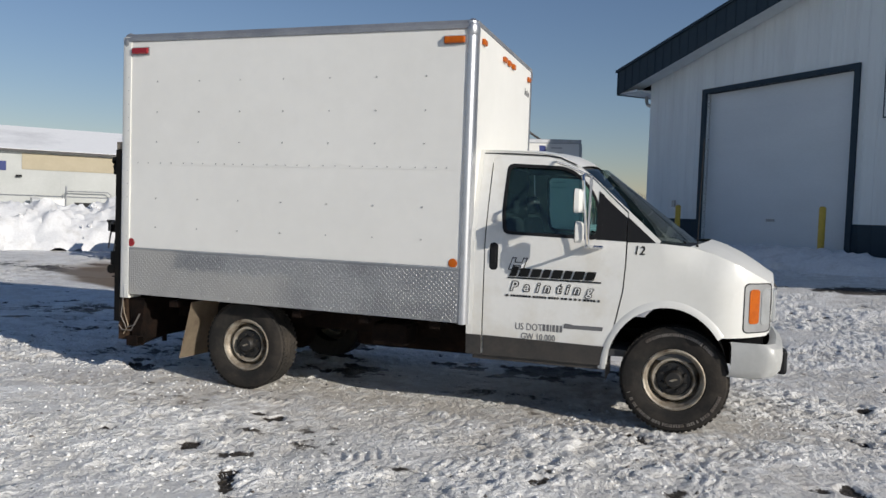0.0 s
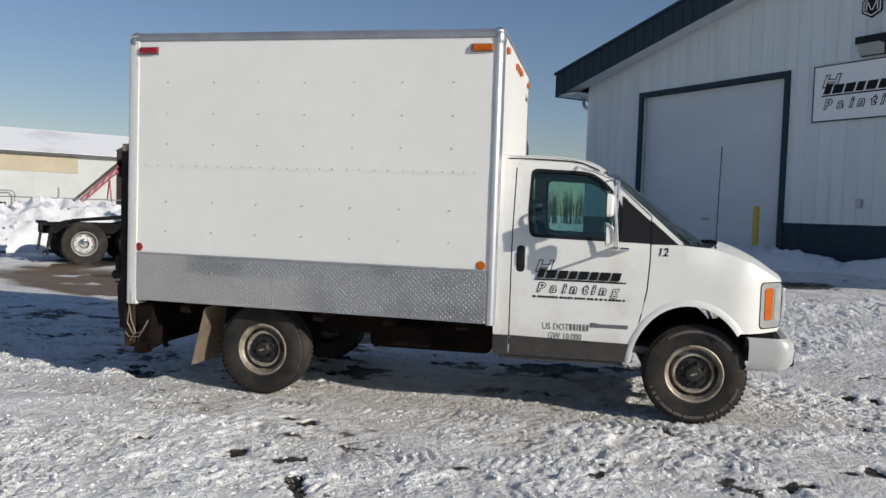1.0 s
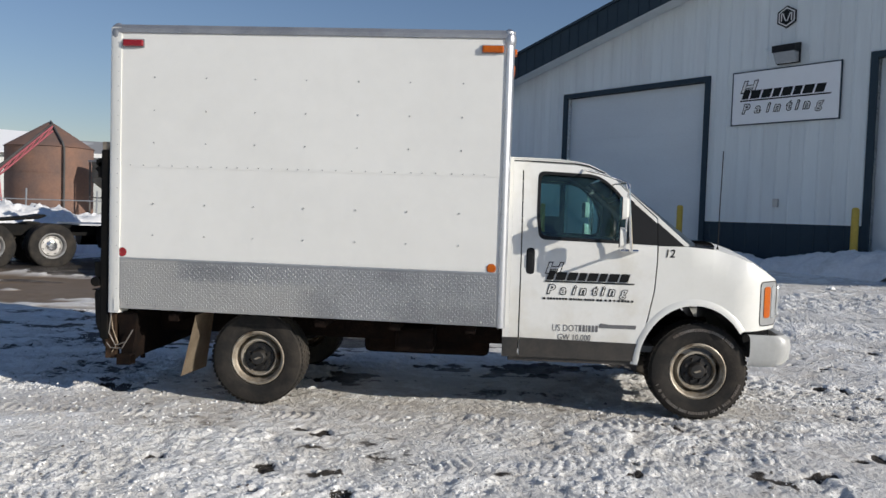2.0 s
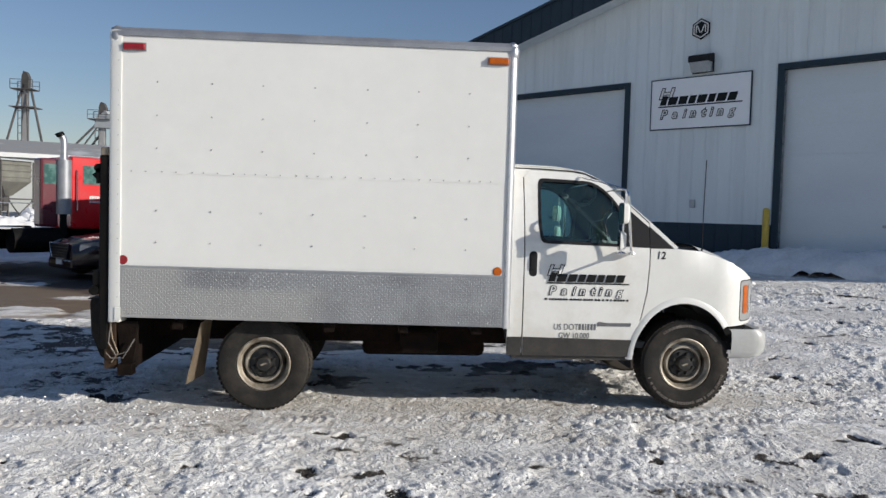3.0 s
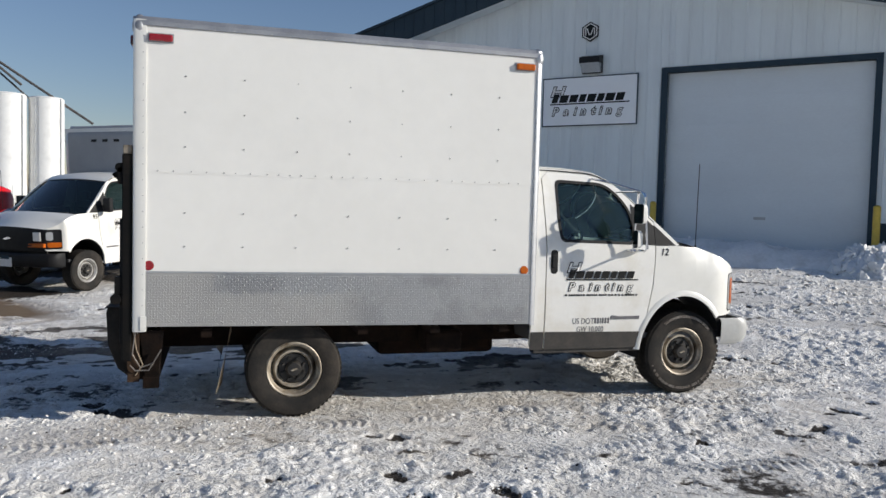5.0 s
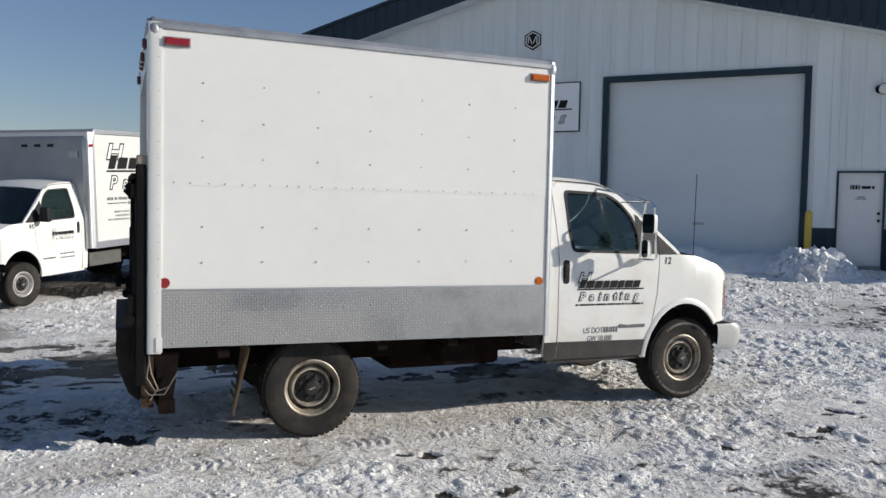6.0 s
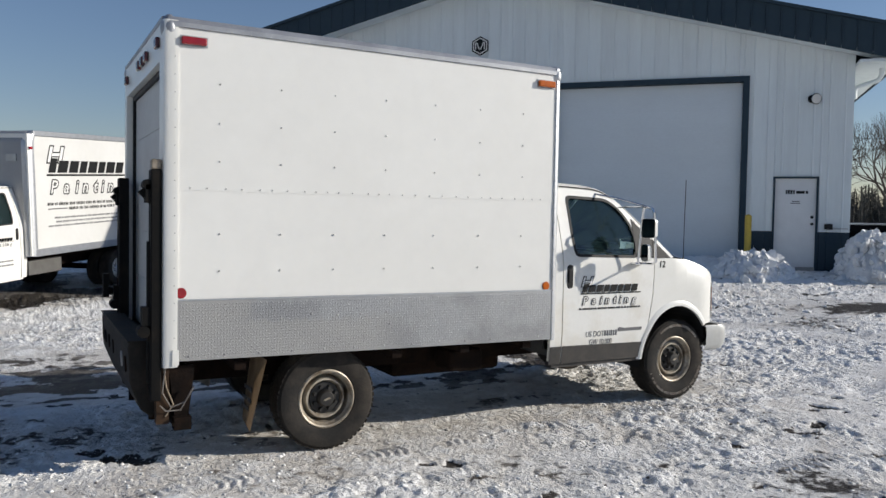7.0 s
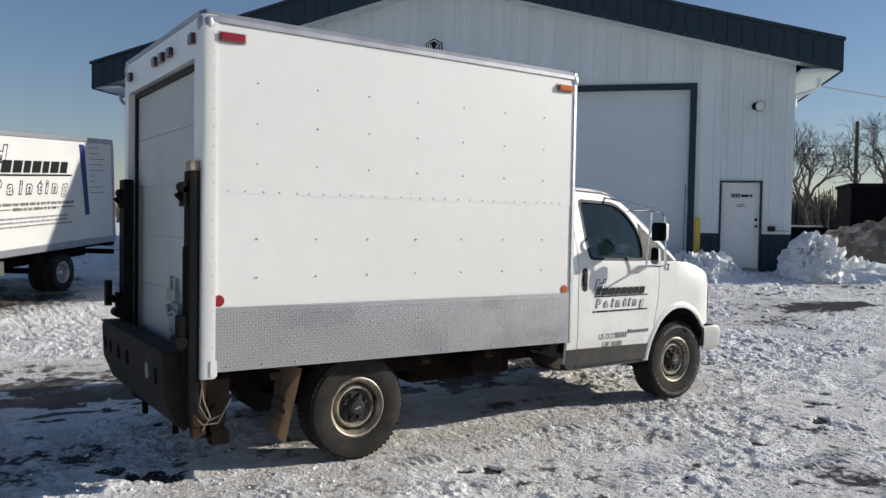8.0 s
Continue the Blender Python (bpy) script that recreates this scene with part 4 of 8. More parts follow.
AX = -0.068
ROOFLINE = [(-1.50, 2.03), (-1.10, 2.035), (-0.92, 2.01), (-0.79, 1.955)]
PILLAR = [(-0.79, 1.955), (-0.66, 1.86), (-0.40, 1.625), (-0.145, 1.40)]
FENDER = [(-0.145, 1.40), (0.07, 1.383), (0.21, 1.345), (0.35, 1.290), (0.465, 1.232), (0.56, 1.178), (0.62, 1.147)]
CUTZ = [0.55, 0.65, 0.75, 0.85, 0.93, 0.97, 1.0, 1.03, 1.07, 1.15, 1.25, 1.36, 1.45, 1.55, 1.65, 1.75, 1.85, 1.95]
CUTX = [-1.3, -1.1, -0.9, -0.7, -0.5, -0.3, -0.1, 0.05, 0.15, 0.22, 0.29, 0.36, 0.43, 0.48, 0.52, 0.56, 0.59]


def wheel(name, parent, at, r, rim_mat, lettered=False, dual=False, side=-1, bolts=8, seg=64):
    """Tyre with tread lugs, pressed steel rim with holes, hub with nuts. It turns about y; its face looks to -y."""
    w = new(name)
    w.empty_display_size = 0.1
    w.parent, w.matrix_basis = parent, at
    bm = bmesh.new()
    k = r / 0.385
    rr = 0.215 * k
    prof = [(rr, -0.085), (rr + 0.012, -0.105), (rr + 0.05 * k, -0.118), (r - 0.060, -0.124), (r - 0.030, -0.118), (r - 0.012, -0.098),
            (r - 0.008, -0.05), (r - 0.008, 0.05), (r - 0.012, 0.098), (r - 0.03, 0.118), (rr + 0.05, 0.118), (rr, 0.085)]
    lathe(bm, prof, seg, closed=True)
    part("tyre", bm, RUBBER, w, "dusty black tyre", smooth=True)
    bm = bmesh.new()
    for j in range(56):
        a = j * math.tau / 56
        for y0, y1, o in ((-0.108, -0.064, 0.0), (-0.058, -0.004, 0.5), (0.004, 0.058, 0.0), (0.064, 0.108, 0.5)):
            b = a + o * math.tau / 56
            c0, c1 = b - 0.036, b + 0.036
            v = [bm.verts.new((q * math.cos(c), y, q * math.sin(c))) for q in (r - 0.014, r - 0.005) for c, y in ((c0, y0), (c1, y0), (c1, y1), (c0, y1))]
            for f in ((4, 5, 6, 7), (0, 1, 5, 4), (1, 2, 6, 5), (2, 3, 7, 6), (3, 0, 4, 7)):
                bm.faces.new([v[i] for i in f])
    tagged(part("tread", bm, RUBBER, w), kind="stuff")
    bm = bmesh.new()
    prof = [(rr - 0.002, -0.088), (rr + 0.006, -0.100), (rr - 0.004, -0.106), (rr - 0.016, -0.099), (rr - 0.024, -0.078), (rr - 0.032, -0.070), (rr - 0.036, -0.030)]
    lathe(bm, prof + [(rr - 0.052, 0.05)], 48)
    part("rim", bm, rim_mat, w, smooth=True)
    bm = bmesh.new()
    inner = rr - 0.053
    deep = -0.035 if not dual else 0.02
    prof = [(inner + 0.014, deep + 0.030), (inner - 0.001, deep + 0.014), (inner - 0.006, deep - 0.020), (inner - 0.014, deep - 0.036), (inner - 0.026, deep - 0.036), (inner - 0.034, deep - 0.022), (inner - 0.040, deep - 0.006)]
    lathe(bm, prof, 48)
    part("wheel_disc", bm, rim_mat, w, smooth=True)
    bm = bmesh.new()
    hr = 0.116 * k if not dual else 0.082 * k
    if dual:
        face = bmesh.new()
        lathe(face, [(inner - 0.038, deep - 0.004), (0.080 * k, deep - 0.006)], 40)
        part("wheel_face", face, rim_mat, w, smooth=True)
    lathe(bm, [((inner - 0.038) if not dual else 0.090 * k, deep - 0.006), (hr, deep - 0.016), (0.066 * k, deep - 0.020), (0.060 * k, deep - 0.062), (0.050 * k, deep - 0.074), (0.0001, deep - 0.076)], 32)
    part("hub", bm, HUB if not dual else CHROME, w, smooth=True)
    if dual:
        for j in range(8):
            a = (j + 0.5) * math.tau / 8
            bm = bmesh.new()
            rod(bm, (0.150 * k * math.cos(a), deep + 0.004, 0.150 * k * math.sin(a)), (0.150 * k * math.cos(a), deep - 0.012, 0.150 * k * math.sin(a)), 0.017 * k, 0.017 * k, 10)
            part("hand_hole", bm, BLACKPL, w)
    for j in range(bolts):
        a = (j + 0.5) * math.tau / bolts
        bm = bmesh.new()
        rod(bm, (0.088 * k * math.cos(a), deep - 0.012, 0.088 * k * math.sin(a)), (0.088 * k * math.cos(a), deep - 0.046, 0.088 * k * math.sin(a)), 0.016, 0.013, 6)
        part("wheel_nut", bm, HUB if not dual else CHROME, w)
    if not dual:
        part("hub_badge", prism([(-0.03, -0.006), (-0.012, -0.012), (0.03, 0.004), (0.014, 0.013)], deep - 0.0795, deep - 0.0755), RIM, w)
    if lettered:
        bm = bmesh.new()
        rnd = random.Random(4)
        for lo, hi in ((38, 128), (200, 345)):
            a = lo
            while a < hi:
                wd = rnd.uniform(1.6, 3.2)
                r0, r1 = r - 0.070, r - 0.048
                if rnd.random() < 0.88:
                    c0, c1 = radians(a), radians(a + wd * 0.62)
                    v = [bm.verts.new((q * math.cos(c), y, q * math.sin(c))) for y in (-0.1265, -0.122) for q, c in ((r0, c0), (r1, c0), (r1, c1), (r0, c1))]
                    for f in ((0, 1, 2, 3), (0, 1, 5, 4), (1, 2, 6, 5), (2, 3, 7, 6), (3, 0, 4, 7)):
                        bm.faces.new([v[i] for i in f])
                a += wd
        tagged(part("raised_letter_marks", bm, RIMGREY, w, "worn pale raised marks"), kind="stuff")
    return w


def mirrored(bm):
    for v in bm.verts:
        v.co.y = -v.co.y
    bmesh.ops.reverse_faces(bm, faces=bm.faces[:])
    return bm


def flank(sgn):
    return (lambda b: b) if sgn < 0 else mirrored


def cab(truck, newer, number, bumper_mat):
    """A van cab cut off behind the seats: panels, doors, glass, hood, nose, lamps, bumper, mirrors and seats."""
    def surf(inset=0.0):
        return lambda x, z: -(half_width(x, z) - inset)

    for sgn in (-1, 1):
        turn = flank(sgn)
        # rear corner panel behind the door
        out = [(-1.50, 0.50), (-1.428, 0.50), (-1.428, 2.00), (-1.36, 2.036), (-1.50, 2.045)]
        part("cab_corner", turn(plate(out, (), CUTX, CUTZ, surf(), 0.02)), CABDIRTY, truck, smooth=True)
        out = [(-1.549, 1.965), (-1.05, 1.965), (-0.88, 1.948), (-0.70, 1.858), (-0.655, 1.874), (-0.78, 1.968), (-0.92, 2.030), (-1.10, 2.056), (-1.30, 2.064), (-1.549, 2.070)]
        part("roof_rail", turn(plate(out, (), CUTX, CUTZ, surf(0.006), 0.02)), WHITE, truck)
        part("drip_rail", turn(plate([(-1.50, 2.035), (-1.30, 2.034), (-1.02, 2.022), (-0.90, 2.004), (-0.78, 1.952), (-0.775, 1.960), (-0.90, 2.013), (-1.02, 2.031), (-1.30, 2.043), (-1.50, 2.044)], (), CUTX, CUTZ, surf(-0.003), 0.008)), BLACKPL, truck, "black roof drip seal")
        part("cab_flange", turn(plate([(-1.549, 0.52), (-1.501, 0.52), (-1.501, 2.066), (-1.549, 2.066)], (), (), CUTZ, surf(-0.004), 0.03)), WHITE, truck)
        # door with window opening
        front_edge = [(-0.492, 0.50), (-0.475, 0.66), (-0.43, 0.85), (-0.392, 1.05), (-0.380, 1.25), (-0.378, 1.605)]
        door_out = [(-1.418, 0.50)] + front_edge + [(-0.66, 1.862), (-0.79, 1.945), (-0.90, 1.996), (-1.0, 2.014), (-1.36, 2.026), (-1.418, 1.965)]
        win = [(-1.285, 1.425), (-0.578, 1.410), (-0.575, 1.60), (-0.615, 1.725), (-0.70, 1.835), (-0.79, 1.908), (-0.87, 1.940), (-1.300, 1.956), (-1.306, 1.60)]
        win = soften(win, 0.055)
        quarter = [(-0.560, 1.412), (-0.388, 1.406), (-0.388, 1.575), (-0.560, 1.722)]
        low = plate(door_out, (win[::-1], quarter[::-1]), CUTX, CUTZ, surf(), 0.03)
        door = part("door", turn(low), CABDIRTY, truck, "white door with black company lettering", smooth=True)
        part("door_window", turn(plate(win, (), (), CUTZ, surf(0.014))), GLASS, door, "tinted side window")
        # black window seal
        inner = [(-0.935 + (x + 0.935) * 0.945, 1.675 + (z - 1.675) * 0.925) for x, z in win]
        part("window_seal", turn(plate([(-0.935 + (x + 0.935) * 1.012, 1.675 + (z - 1.675) * 1.02) for x, z in win], (inner[::-1],), (), CUTZ, surf(-0.002), 0.006)), BLACKPL, door)
        part("quarter_window", turn(plate(quarter, (), (), CUTZ, surf(0.010))), BLACKPL, door, "black quarter panel")
        part("quarter_cover", turn(plate([(-0.574, 1.409), (-0.3785, 1.403), (-0.3785, 1.572), (-0.574, 1.742)], (), CUTX, CUTZ, surf(-0.003), 0.002)), BLACKPL, door, "black glossy quarter cover")
        part("window_divider", turn(plate([(-0.592, 1.408), (-0.552, 1.408), (-0.552, 1.732), (-0.592, 1.762)], (), (), CUTZ, surf(-0.004), 0.012)), BLACKPL, door, "black window divider")
        hbm = prism(rounded(-1.385, -1.315, 1.145, 1.355, 0.03), -0.992, -0.960)
        handle = part("door_handle", turn(hbm), BLACKPL, door, "black recessed handle", bevel=0.006)
        part("handle_grip", turn(prism(rounded(-1.372, -1.330, 1.20, 1.31, 0.015), -1.004, -0.9925)), BLACKPL, door, bevel=0.004)
        # dark sill stripe
        out = [(-1.415, 0.49), (-0.497, 0.49), (-0.476, 0.632), (-1.415, 0.645)]
        part("sill_stripe", turn(plate(out, (), CUTX, CUTZ, surf(-0.004), 0.003)), STRIPE if not newer else CABDIRTY, door)
        part("rocker", turn(prism([(-1.50, 0.455), (-0.50, 0.455), (-0.47, 0.497), (-1.50, 0.497)], -0.945, -0.86)), STRIPE if not newer else CABDIRTY, truck)
        part("corner_stripe", turn(plate([(-1.5495, 0.49), (-1.4285, 0.49), (-1.4285, 0.645), (-1.5495, 0.645)], (), CUTX, CUTZ, surf(-0.008), 0.003)), STRIPE if not newer else CABDIRTY, truck)
        part("moulding", turn(prism([(-0.80, 0.745), (-0.52, 0.745), (-0.515, 0.775), (-0.80, 0.772)], -0.992, -0.984)), LETTERGREY, door)
        # roof rail and windscreen pillar
        out = [(-0.655, 1.874), (-0.39, 1.642), (-0.135, 1.412), (-0.150, 1.402), (-0.175, 1.402), (-0.372, 1.575), (-0.372, 1.614), (-0.652, 1.868)]
        part("windscreen_pillar", turn(plate(out, (), CUTX, CUTZ, surf(0.0), 0.03)), WHITE, truck)
        part("pillar_panel", turn(plate([(-0.3735, 1.403), (-0.172, 1.403), (-0.3735, 1.580)], (), CUTX, CUTZ, surf(-0.003), 0.02)), BLACKPL, truck, "black triangular panel")
        # fender with wheel opening
        arch = arc(AX, 0.45, 0.425, 0.50, 174, 38, 20)
        out = [(-0.368, 1.398), (-0.370, 1.25), (-0.382, 1.05), (-0.42, 0.85), (-0.465, 0.66), (-0.482, 0.50)] + arch + [(0.37, 0.762), (0.46, 0.766), (0.60, 0.772), (0.62, 0.80), (0.445, 0.80), (0.437, 1.12), (0.45, 1.143), (0.62, 1.146)] + FENDER[::-1][1:]
        fender = part("fender", turn(plate(out, (), CUTX, CUTZ, surf(), 0.02)), WHITE, truck, smooth=True)
        a_out, a_in = arc(AX, 0.45, 0.477, 0.556, 178, 36, 26), arc(AX, 0.45, 0.423, 0.498, 178, 36, 26)
        rows = []
        for (ox, oz), (ix, iz) in zip(a_out, a_in):
            mx_, mz_ = (ox + ix) / 2, (oz + iz) / 2
            rows.append([(ox, -half_width(ox, oz) + 0.004, oz), (mx_, -half_width(mx_, mz_) - 0.012, mz_), (ix, -half_width(ix, iz) - 0.012, iz), (ix, -half_width(ix, iz) + 0.012, iz)])
        part("wheel_arch", turn(sheet(rows)), WHITE, fender, smooth=True)
        rows = []
        for ix, iz in arc(AX, 0.45, 0.425, 0.500, 188, 20, 18):
            rows.append([(ix, -half_width(ix, iz) + 0.010, iz), (ix, -0.55, iz)])
        part("wheel_well", turn(sheet(rows)), BLACKPL, truck)
        # lamps at the corner
        part("headlamp_bezel", turn(plate(rounded(0.440, 0.622, 0.805, 1.140, 0.03), (), (0.46, 0.48, 0.50, 0.52, 0.54, 0.56, 0.58, 0.60), CUTZ, surf(-0.004), 0.02)), BLACKPL if newer else BEZEL, truck, smooth=True)
        if newer:
            part("turn_signal", turn(plate(rounded(0.458, 0.60, 0.835, 0.92, 0.015), (), (0.48, 0.51, 0.54, 0.57), (), surf(-0.012), 0.010)), AMBER, truck)
            part("side_lens", turn(plate(rounded(0.550, 0.608, 0.955, 1.10, 0.02), (), (0.57, 0.585, 0.60), (1.02,), surf(-0.010), 0.008)), LENS, truck, "clear headlamp lens")
        else:
            part("turn_signal", turn(plate(rounded(0.474, 0.542, 0.862, 1.105, 0.022), (), (0.49, 0.51, 0.525), (0.95, 1.02), surf(-0.010), 0.008)), AMBER, truck, "amber corner lamp")
            part("side_lens", turn(plate(rounded(0.556, 0.618, 0.850, 1.112, 0.02), (), (0.57, 0.585, 0.60), (0.95, 1.02), surf(-0.009), 0.007)), LENS, truck, "clear headlamp lens")
            part("lamp_gap", turn(plate(rounded(0.432, 0.628, 0.797, 1.148, 0.034), (), (0.46, 0.48, 0.50, 0.52, 0.54, 0.56, 0.58, 0.60), CUTZ, surf(-0.002), 0.012)), BLACKPL, truck)
        # dark lining on the inside of pillar, rail and door
        part("pillar_trim", turn(plate([(-0.66, 1.850), (-0.39, 1.620), (-0.20, 1.44), (-0.20, 1.40), (-0.378, 1.40), (-0.378, 1.56), (-0.68, 1.82)], (), CUTX, CUTZ, surf(0.034), 0.006)), TRIMDARK, truck)
        part("rail_trim", turn(plate([(-1.48, 1.955), (-1.05, 1.955), (-0.88, 1.935), (-0.70, 1.850), (-0.66, 1.862), (-0.78, 1.948), (-0.92, 2.0), (-1.10, 2.02), (-1.48, 2.02)], (), CUTX, CUTZ, surf(0.036), 0.006)), TRIMDARK, truck)
        part("door_trim", turn(plate([(-1.41, 0.62), (-0.46, 0.62), (-0.40, 1.395), (-1.41, 1.405)], (), CUTX, CUTZ, surf(0.036), 0.008)), TRIMDARK, door)
    # roof, hood, windscreen, cowl and nose
    def crown(x, base, rise, n=12, w=None):
        w = half_width(x, base) if w is None else w
        return [(x, w * (2 * k / n - 1), base + rise * (1 - (2 * k / n - 1) ** 2)) for k in range(n + 1)]
    rows = [crown(-1.549, 2.062, 0.05), crown(-1.30, 2.057, 0.052), crown(-1.10, 2.050, 0.054), crown(-0.98, 2.034, 0.055)]
    for x, z in ((-0.90, 2.014), (-0.82, 1.978), (-0.76, 1.936)):
        rows.append([(px + 0.05 * (1 - (2 * k / 12 - 1) ** 2), py, pz) for k, (px, py, pz) in enumerate(crown(x, z, 0.052))])
    part("roof", sheet(rows), WHITE, truck, smooth=True)
    part("headliner", sheet([[(x, y * 0.96, z - 0.035) for x, y, z in r] for r in rows]), TRIMDARK, truck)
    rows = []
    for f in range(7):
        t = f / 6
        x, z = -0.75 + (-0.145 + 0.75) * t, 1.925 + (1.398 - 1.925) * t
        w = half_width(x, z) - 0.045
        bow = 0.13 + 0.13 * t
        rows.append([(x + bow * (1 - (2 * k / 12 - 1) ** 2), w * (2 * k / 12 - 1), z + 0.035 * (1 - t) * (1 - (2 * k / 12 - 1) ** 2)) for k in range(13)])
    part("windscreen", sheet(rows), GLASSDARK, truck, "dark raked windscreen", smooth=True)
    rows = []
    for x, z in ((-0.16, 1.396), (0.0, 1.39), (0.09, 1.381)):
        rows.append([(x + 0.24 * (1 - (2 * k / 12 - 1) ** 2), (half_width(x, z) - 0.03) * (2 * k / 12 - 1), z) for k in range(13)])
    part("cowl", sheet(rows), BLACKPL, truck, smooth=True)
    rows = []
    for x, z in ((0.055, 1.385), (0.14, 1.366), (0.21, 1.345), (0.28, 1.318), (0.35, 1.290), (0.41, 1.261), (0.465, 1.232), (0.52, 1.202), (0.56, 1.178), (0.60, 1.158), (0.62, 1.147)):
        bow = 0.16 - 0.10 * (x - 0.055) / 0.565
        rows.append([(x + bow * (1 - (2 * k / 14 - 1) ** 2), half_width(x, z) * (2 * k / 14 - 1), z + 0.040 * (1 - (2 * k / 14 - 1) ** 2)) for k in range(15)])
    hood = part("hood", sheet(rows), WHITE, truck, smooth=True)
    rows = []
    for x, z in ((0.62, 1.147), (0.628, 1.10), (0.630, 1.0), (0.626, 0.90), (0.615, 0.78)):
        rows.append([(x + 0.060 * (1 - (2 * k / 14 - 1) ** 2), (half_width(0.62, 1.1)) * (2 * k / 14 - 1), z + 0.040 * (1 - (2 * k / 14 - 1) ** 2) * (1 if z > 1.12 else 0)) for k in range(15)])
    nose = part("nose", sheet(rows), BLACKPL if newer else WHITE, truck, smooth=True)
    for zz in (0.86, 0.94, 1.02, 1.08):
        rows = []
        for dz in (0, 0.022):
            rows.append([(0.640 + 0.060 * (1 - (1.2 * k / 10 - 0.6) ** 2), 0.52 * (2 * k / 10 - 1), zz + dz) for k in range(11)])
        g = sheet(rows)
        part("grille_bar", g, BLACKPL if newer else RIMGREY, nose)
    part("emblem", prism([(-0.11, 0.975), (-0.04, 0.955), (0.11, 0.985), (0.04, 1.01)], 0, 0.012), CHROME, nose,
         at=Matrix.Translation((0.714, 0, 0)) @ Matrix.Rotation(radians(90), 4, "Z"))
    for sg in (-1, 1):
        lw, lc = (0.075, 0.60) if newer else (0.13, 0.54)
        part("headlamp", block(0.615, 0.664, sg * lc - lw, sg * lc + lw, 0.94 if newer else 0.86, 1.10), LENS, nose, bevel=0.015)
        if newer:
            part("turn_signal", block(0.615, 0.672, sg * 0.59 - 0.16, sg * 0.59 + 0.16, 0.835, 0.905), AMBER, nose, bevel=0.012)
    rows = []
    for d, z in ((0.0, 0.728), (0.045, 0.735), (0.085, 0.705), (0.095, 0.64), (0.085, 0.55), (0.05, 0.505), (-0.02, 0.485)):
        half = [(0.36, 0.940), (0.45, 0.944), (0.53, 0.944)] + [(0.545 + 0.13 * math.sin(radians(q)), 0.815 + 0.13 * math.cos(radians(q))) for q in range(10, 81, 10)]
        half += [(0.675 + 0.055 * (1 - (y / 0.80) ** 2), y) for y in (0.79, 0.70, 0.58, 0.44, 0.30, 0.15, 0.0)]
        swell = [min(1.0, max(0.25, (x - 0.36) / 0.30)) for x, y in half]
        near = [(x + (d - 0.06) * w, -y - (d - 0.05) * 0.25, z) for (x, y), w in zip(half, swell)]
        rows.append(near + [(x, -y, zz_) for x, y, zz_ in near[::-1][1:]])
    part("bumper", sheet(rows), bumper_mat, truck, "pale painted front bumper" if not newer else "black front bumper", smooth=True)
    part("bumper_filler", block(0.38, 0.58, -0.72, 0.72, 0.52, 0.78), BLACKPL, truck)
    if not newer:
        for sg in (-1, 1):
            part("bumper_guard", block(0.69, 0.765, sg * 0.56 - 0.07, sg * 0.56 + 0.07, 0.48, 0.66), BLACKPL, truck, bevel=0.02)
    else:
        part("number_plate", block(0.762, 0.772, -0.155, 0.155, 0.50, 0.66), VINYLWHITE, truck)
        part("plate_marks", block(0.7725, 0.775, -0.11, 0.11, 0.63, 0.69), BLUE, truck)
    # aerial on the passenger side fender
    bm = bmesh.new()
    pipe(bm, [(0.107, -0.87, 1.36), (0.111, -0.87, 1.75), (0.118, -0.87, 2.15)], 0.004, 6)
    rod(bm, (0.107, -0.87, 1.35), (0.107, -0.87, 1.40), 0.014, 0.008, 8)
    part("aerial", bm, BLACKPL, truck)
    # wipers
    for yy in (-0.55, 0.05):
        bm = bmesh.new()
        pipe(bm, [(0.02, yy, 1.40), (-0.06, yy + 0.22, 1.455), (-0.04, yy + 0.50, 1.44)], 0.011, 6)
        part("wiper", bm, BLACKPL, truck)
    # inside: floor, dashboard, steering wheel, seats, back wall
    part("floor_pan", block(-1.49, 0.2, -0.86, 0.86, 0.55, 0.60), TRIMDARK, truck)
    part("dashboard", prism([(-0.42, 0.95), (-0.20, 0.92), (0.0, 1.36), (-0.28, 1.38), (-0.40, 1.30)], -0.86, 0.86), TRIMDARK, truck, bevel=0.03)
    part("back_wall", block(-1.495, -1.47, -0.80, 0.80, 0.60, 1.98), TRIMDARK, truck)
    for sg in (-1, 1):
        seat = part("seat", prism([(-1.30, 0.85), (-0.80, 0.85), (-0.76, 0.98), (-0.82, 1.02), (-1.25, 0.98)], sg * 0.45 - 0.25, sg * 0.45 + 0.25), SEATCLOTH, truck, bevel=0.04)
        part("backrest", prism([(-1.34, 0.95), (-1.20, 0.95), (-1.30, 1.55), (-1.40, 1.55)], sg * 0.45 - 0.24, sg * 0.45 + 0.24), SEATCLOTH, seat, bevel=0.04)
        part("headrest", prism([(-1.385, 1.575), (-1.30, 1.575), (-1.32, 1.74), (-1.40, 1.74)], sg * 0.45 - 0.13, sg * 0.45 + 0.13), SEATCLOTH, seat, bevel=0.03)
        part("seat_base", block(-1.25, -0.85, sg * 0.45 - 0.2, sg * 0.45 + 0.2, 0.60, 0.849), TRIMDARK, seat)
    bm = bmesh.new()
    c = Vector((-0.52, 0.45, 1.30))
    e1, e2 = Vector((0, 1, 0)), Vector((0.42, 0, 0.90)).normalized()
    pipe(bm, [c + 0.19 * (e1 * math.cos(a * math.tau / 28) + e2 * math.sin(a * math.tau / 28)) for a in range(29)], 0.014, 8)
    pipe(bm, [c - 0.18 * e1, c, c + 0.18 * e1], 0.014, 6)
    rod(bm, c, c + Vector((0.25, 0, -0.12)), 0.03, 0.03, 8)
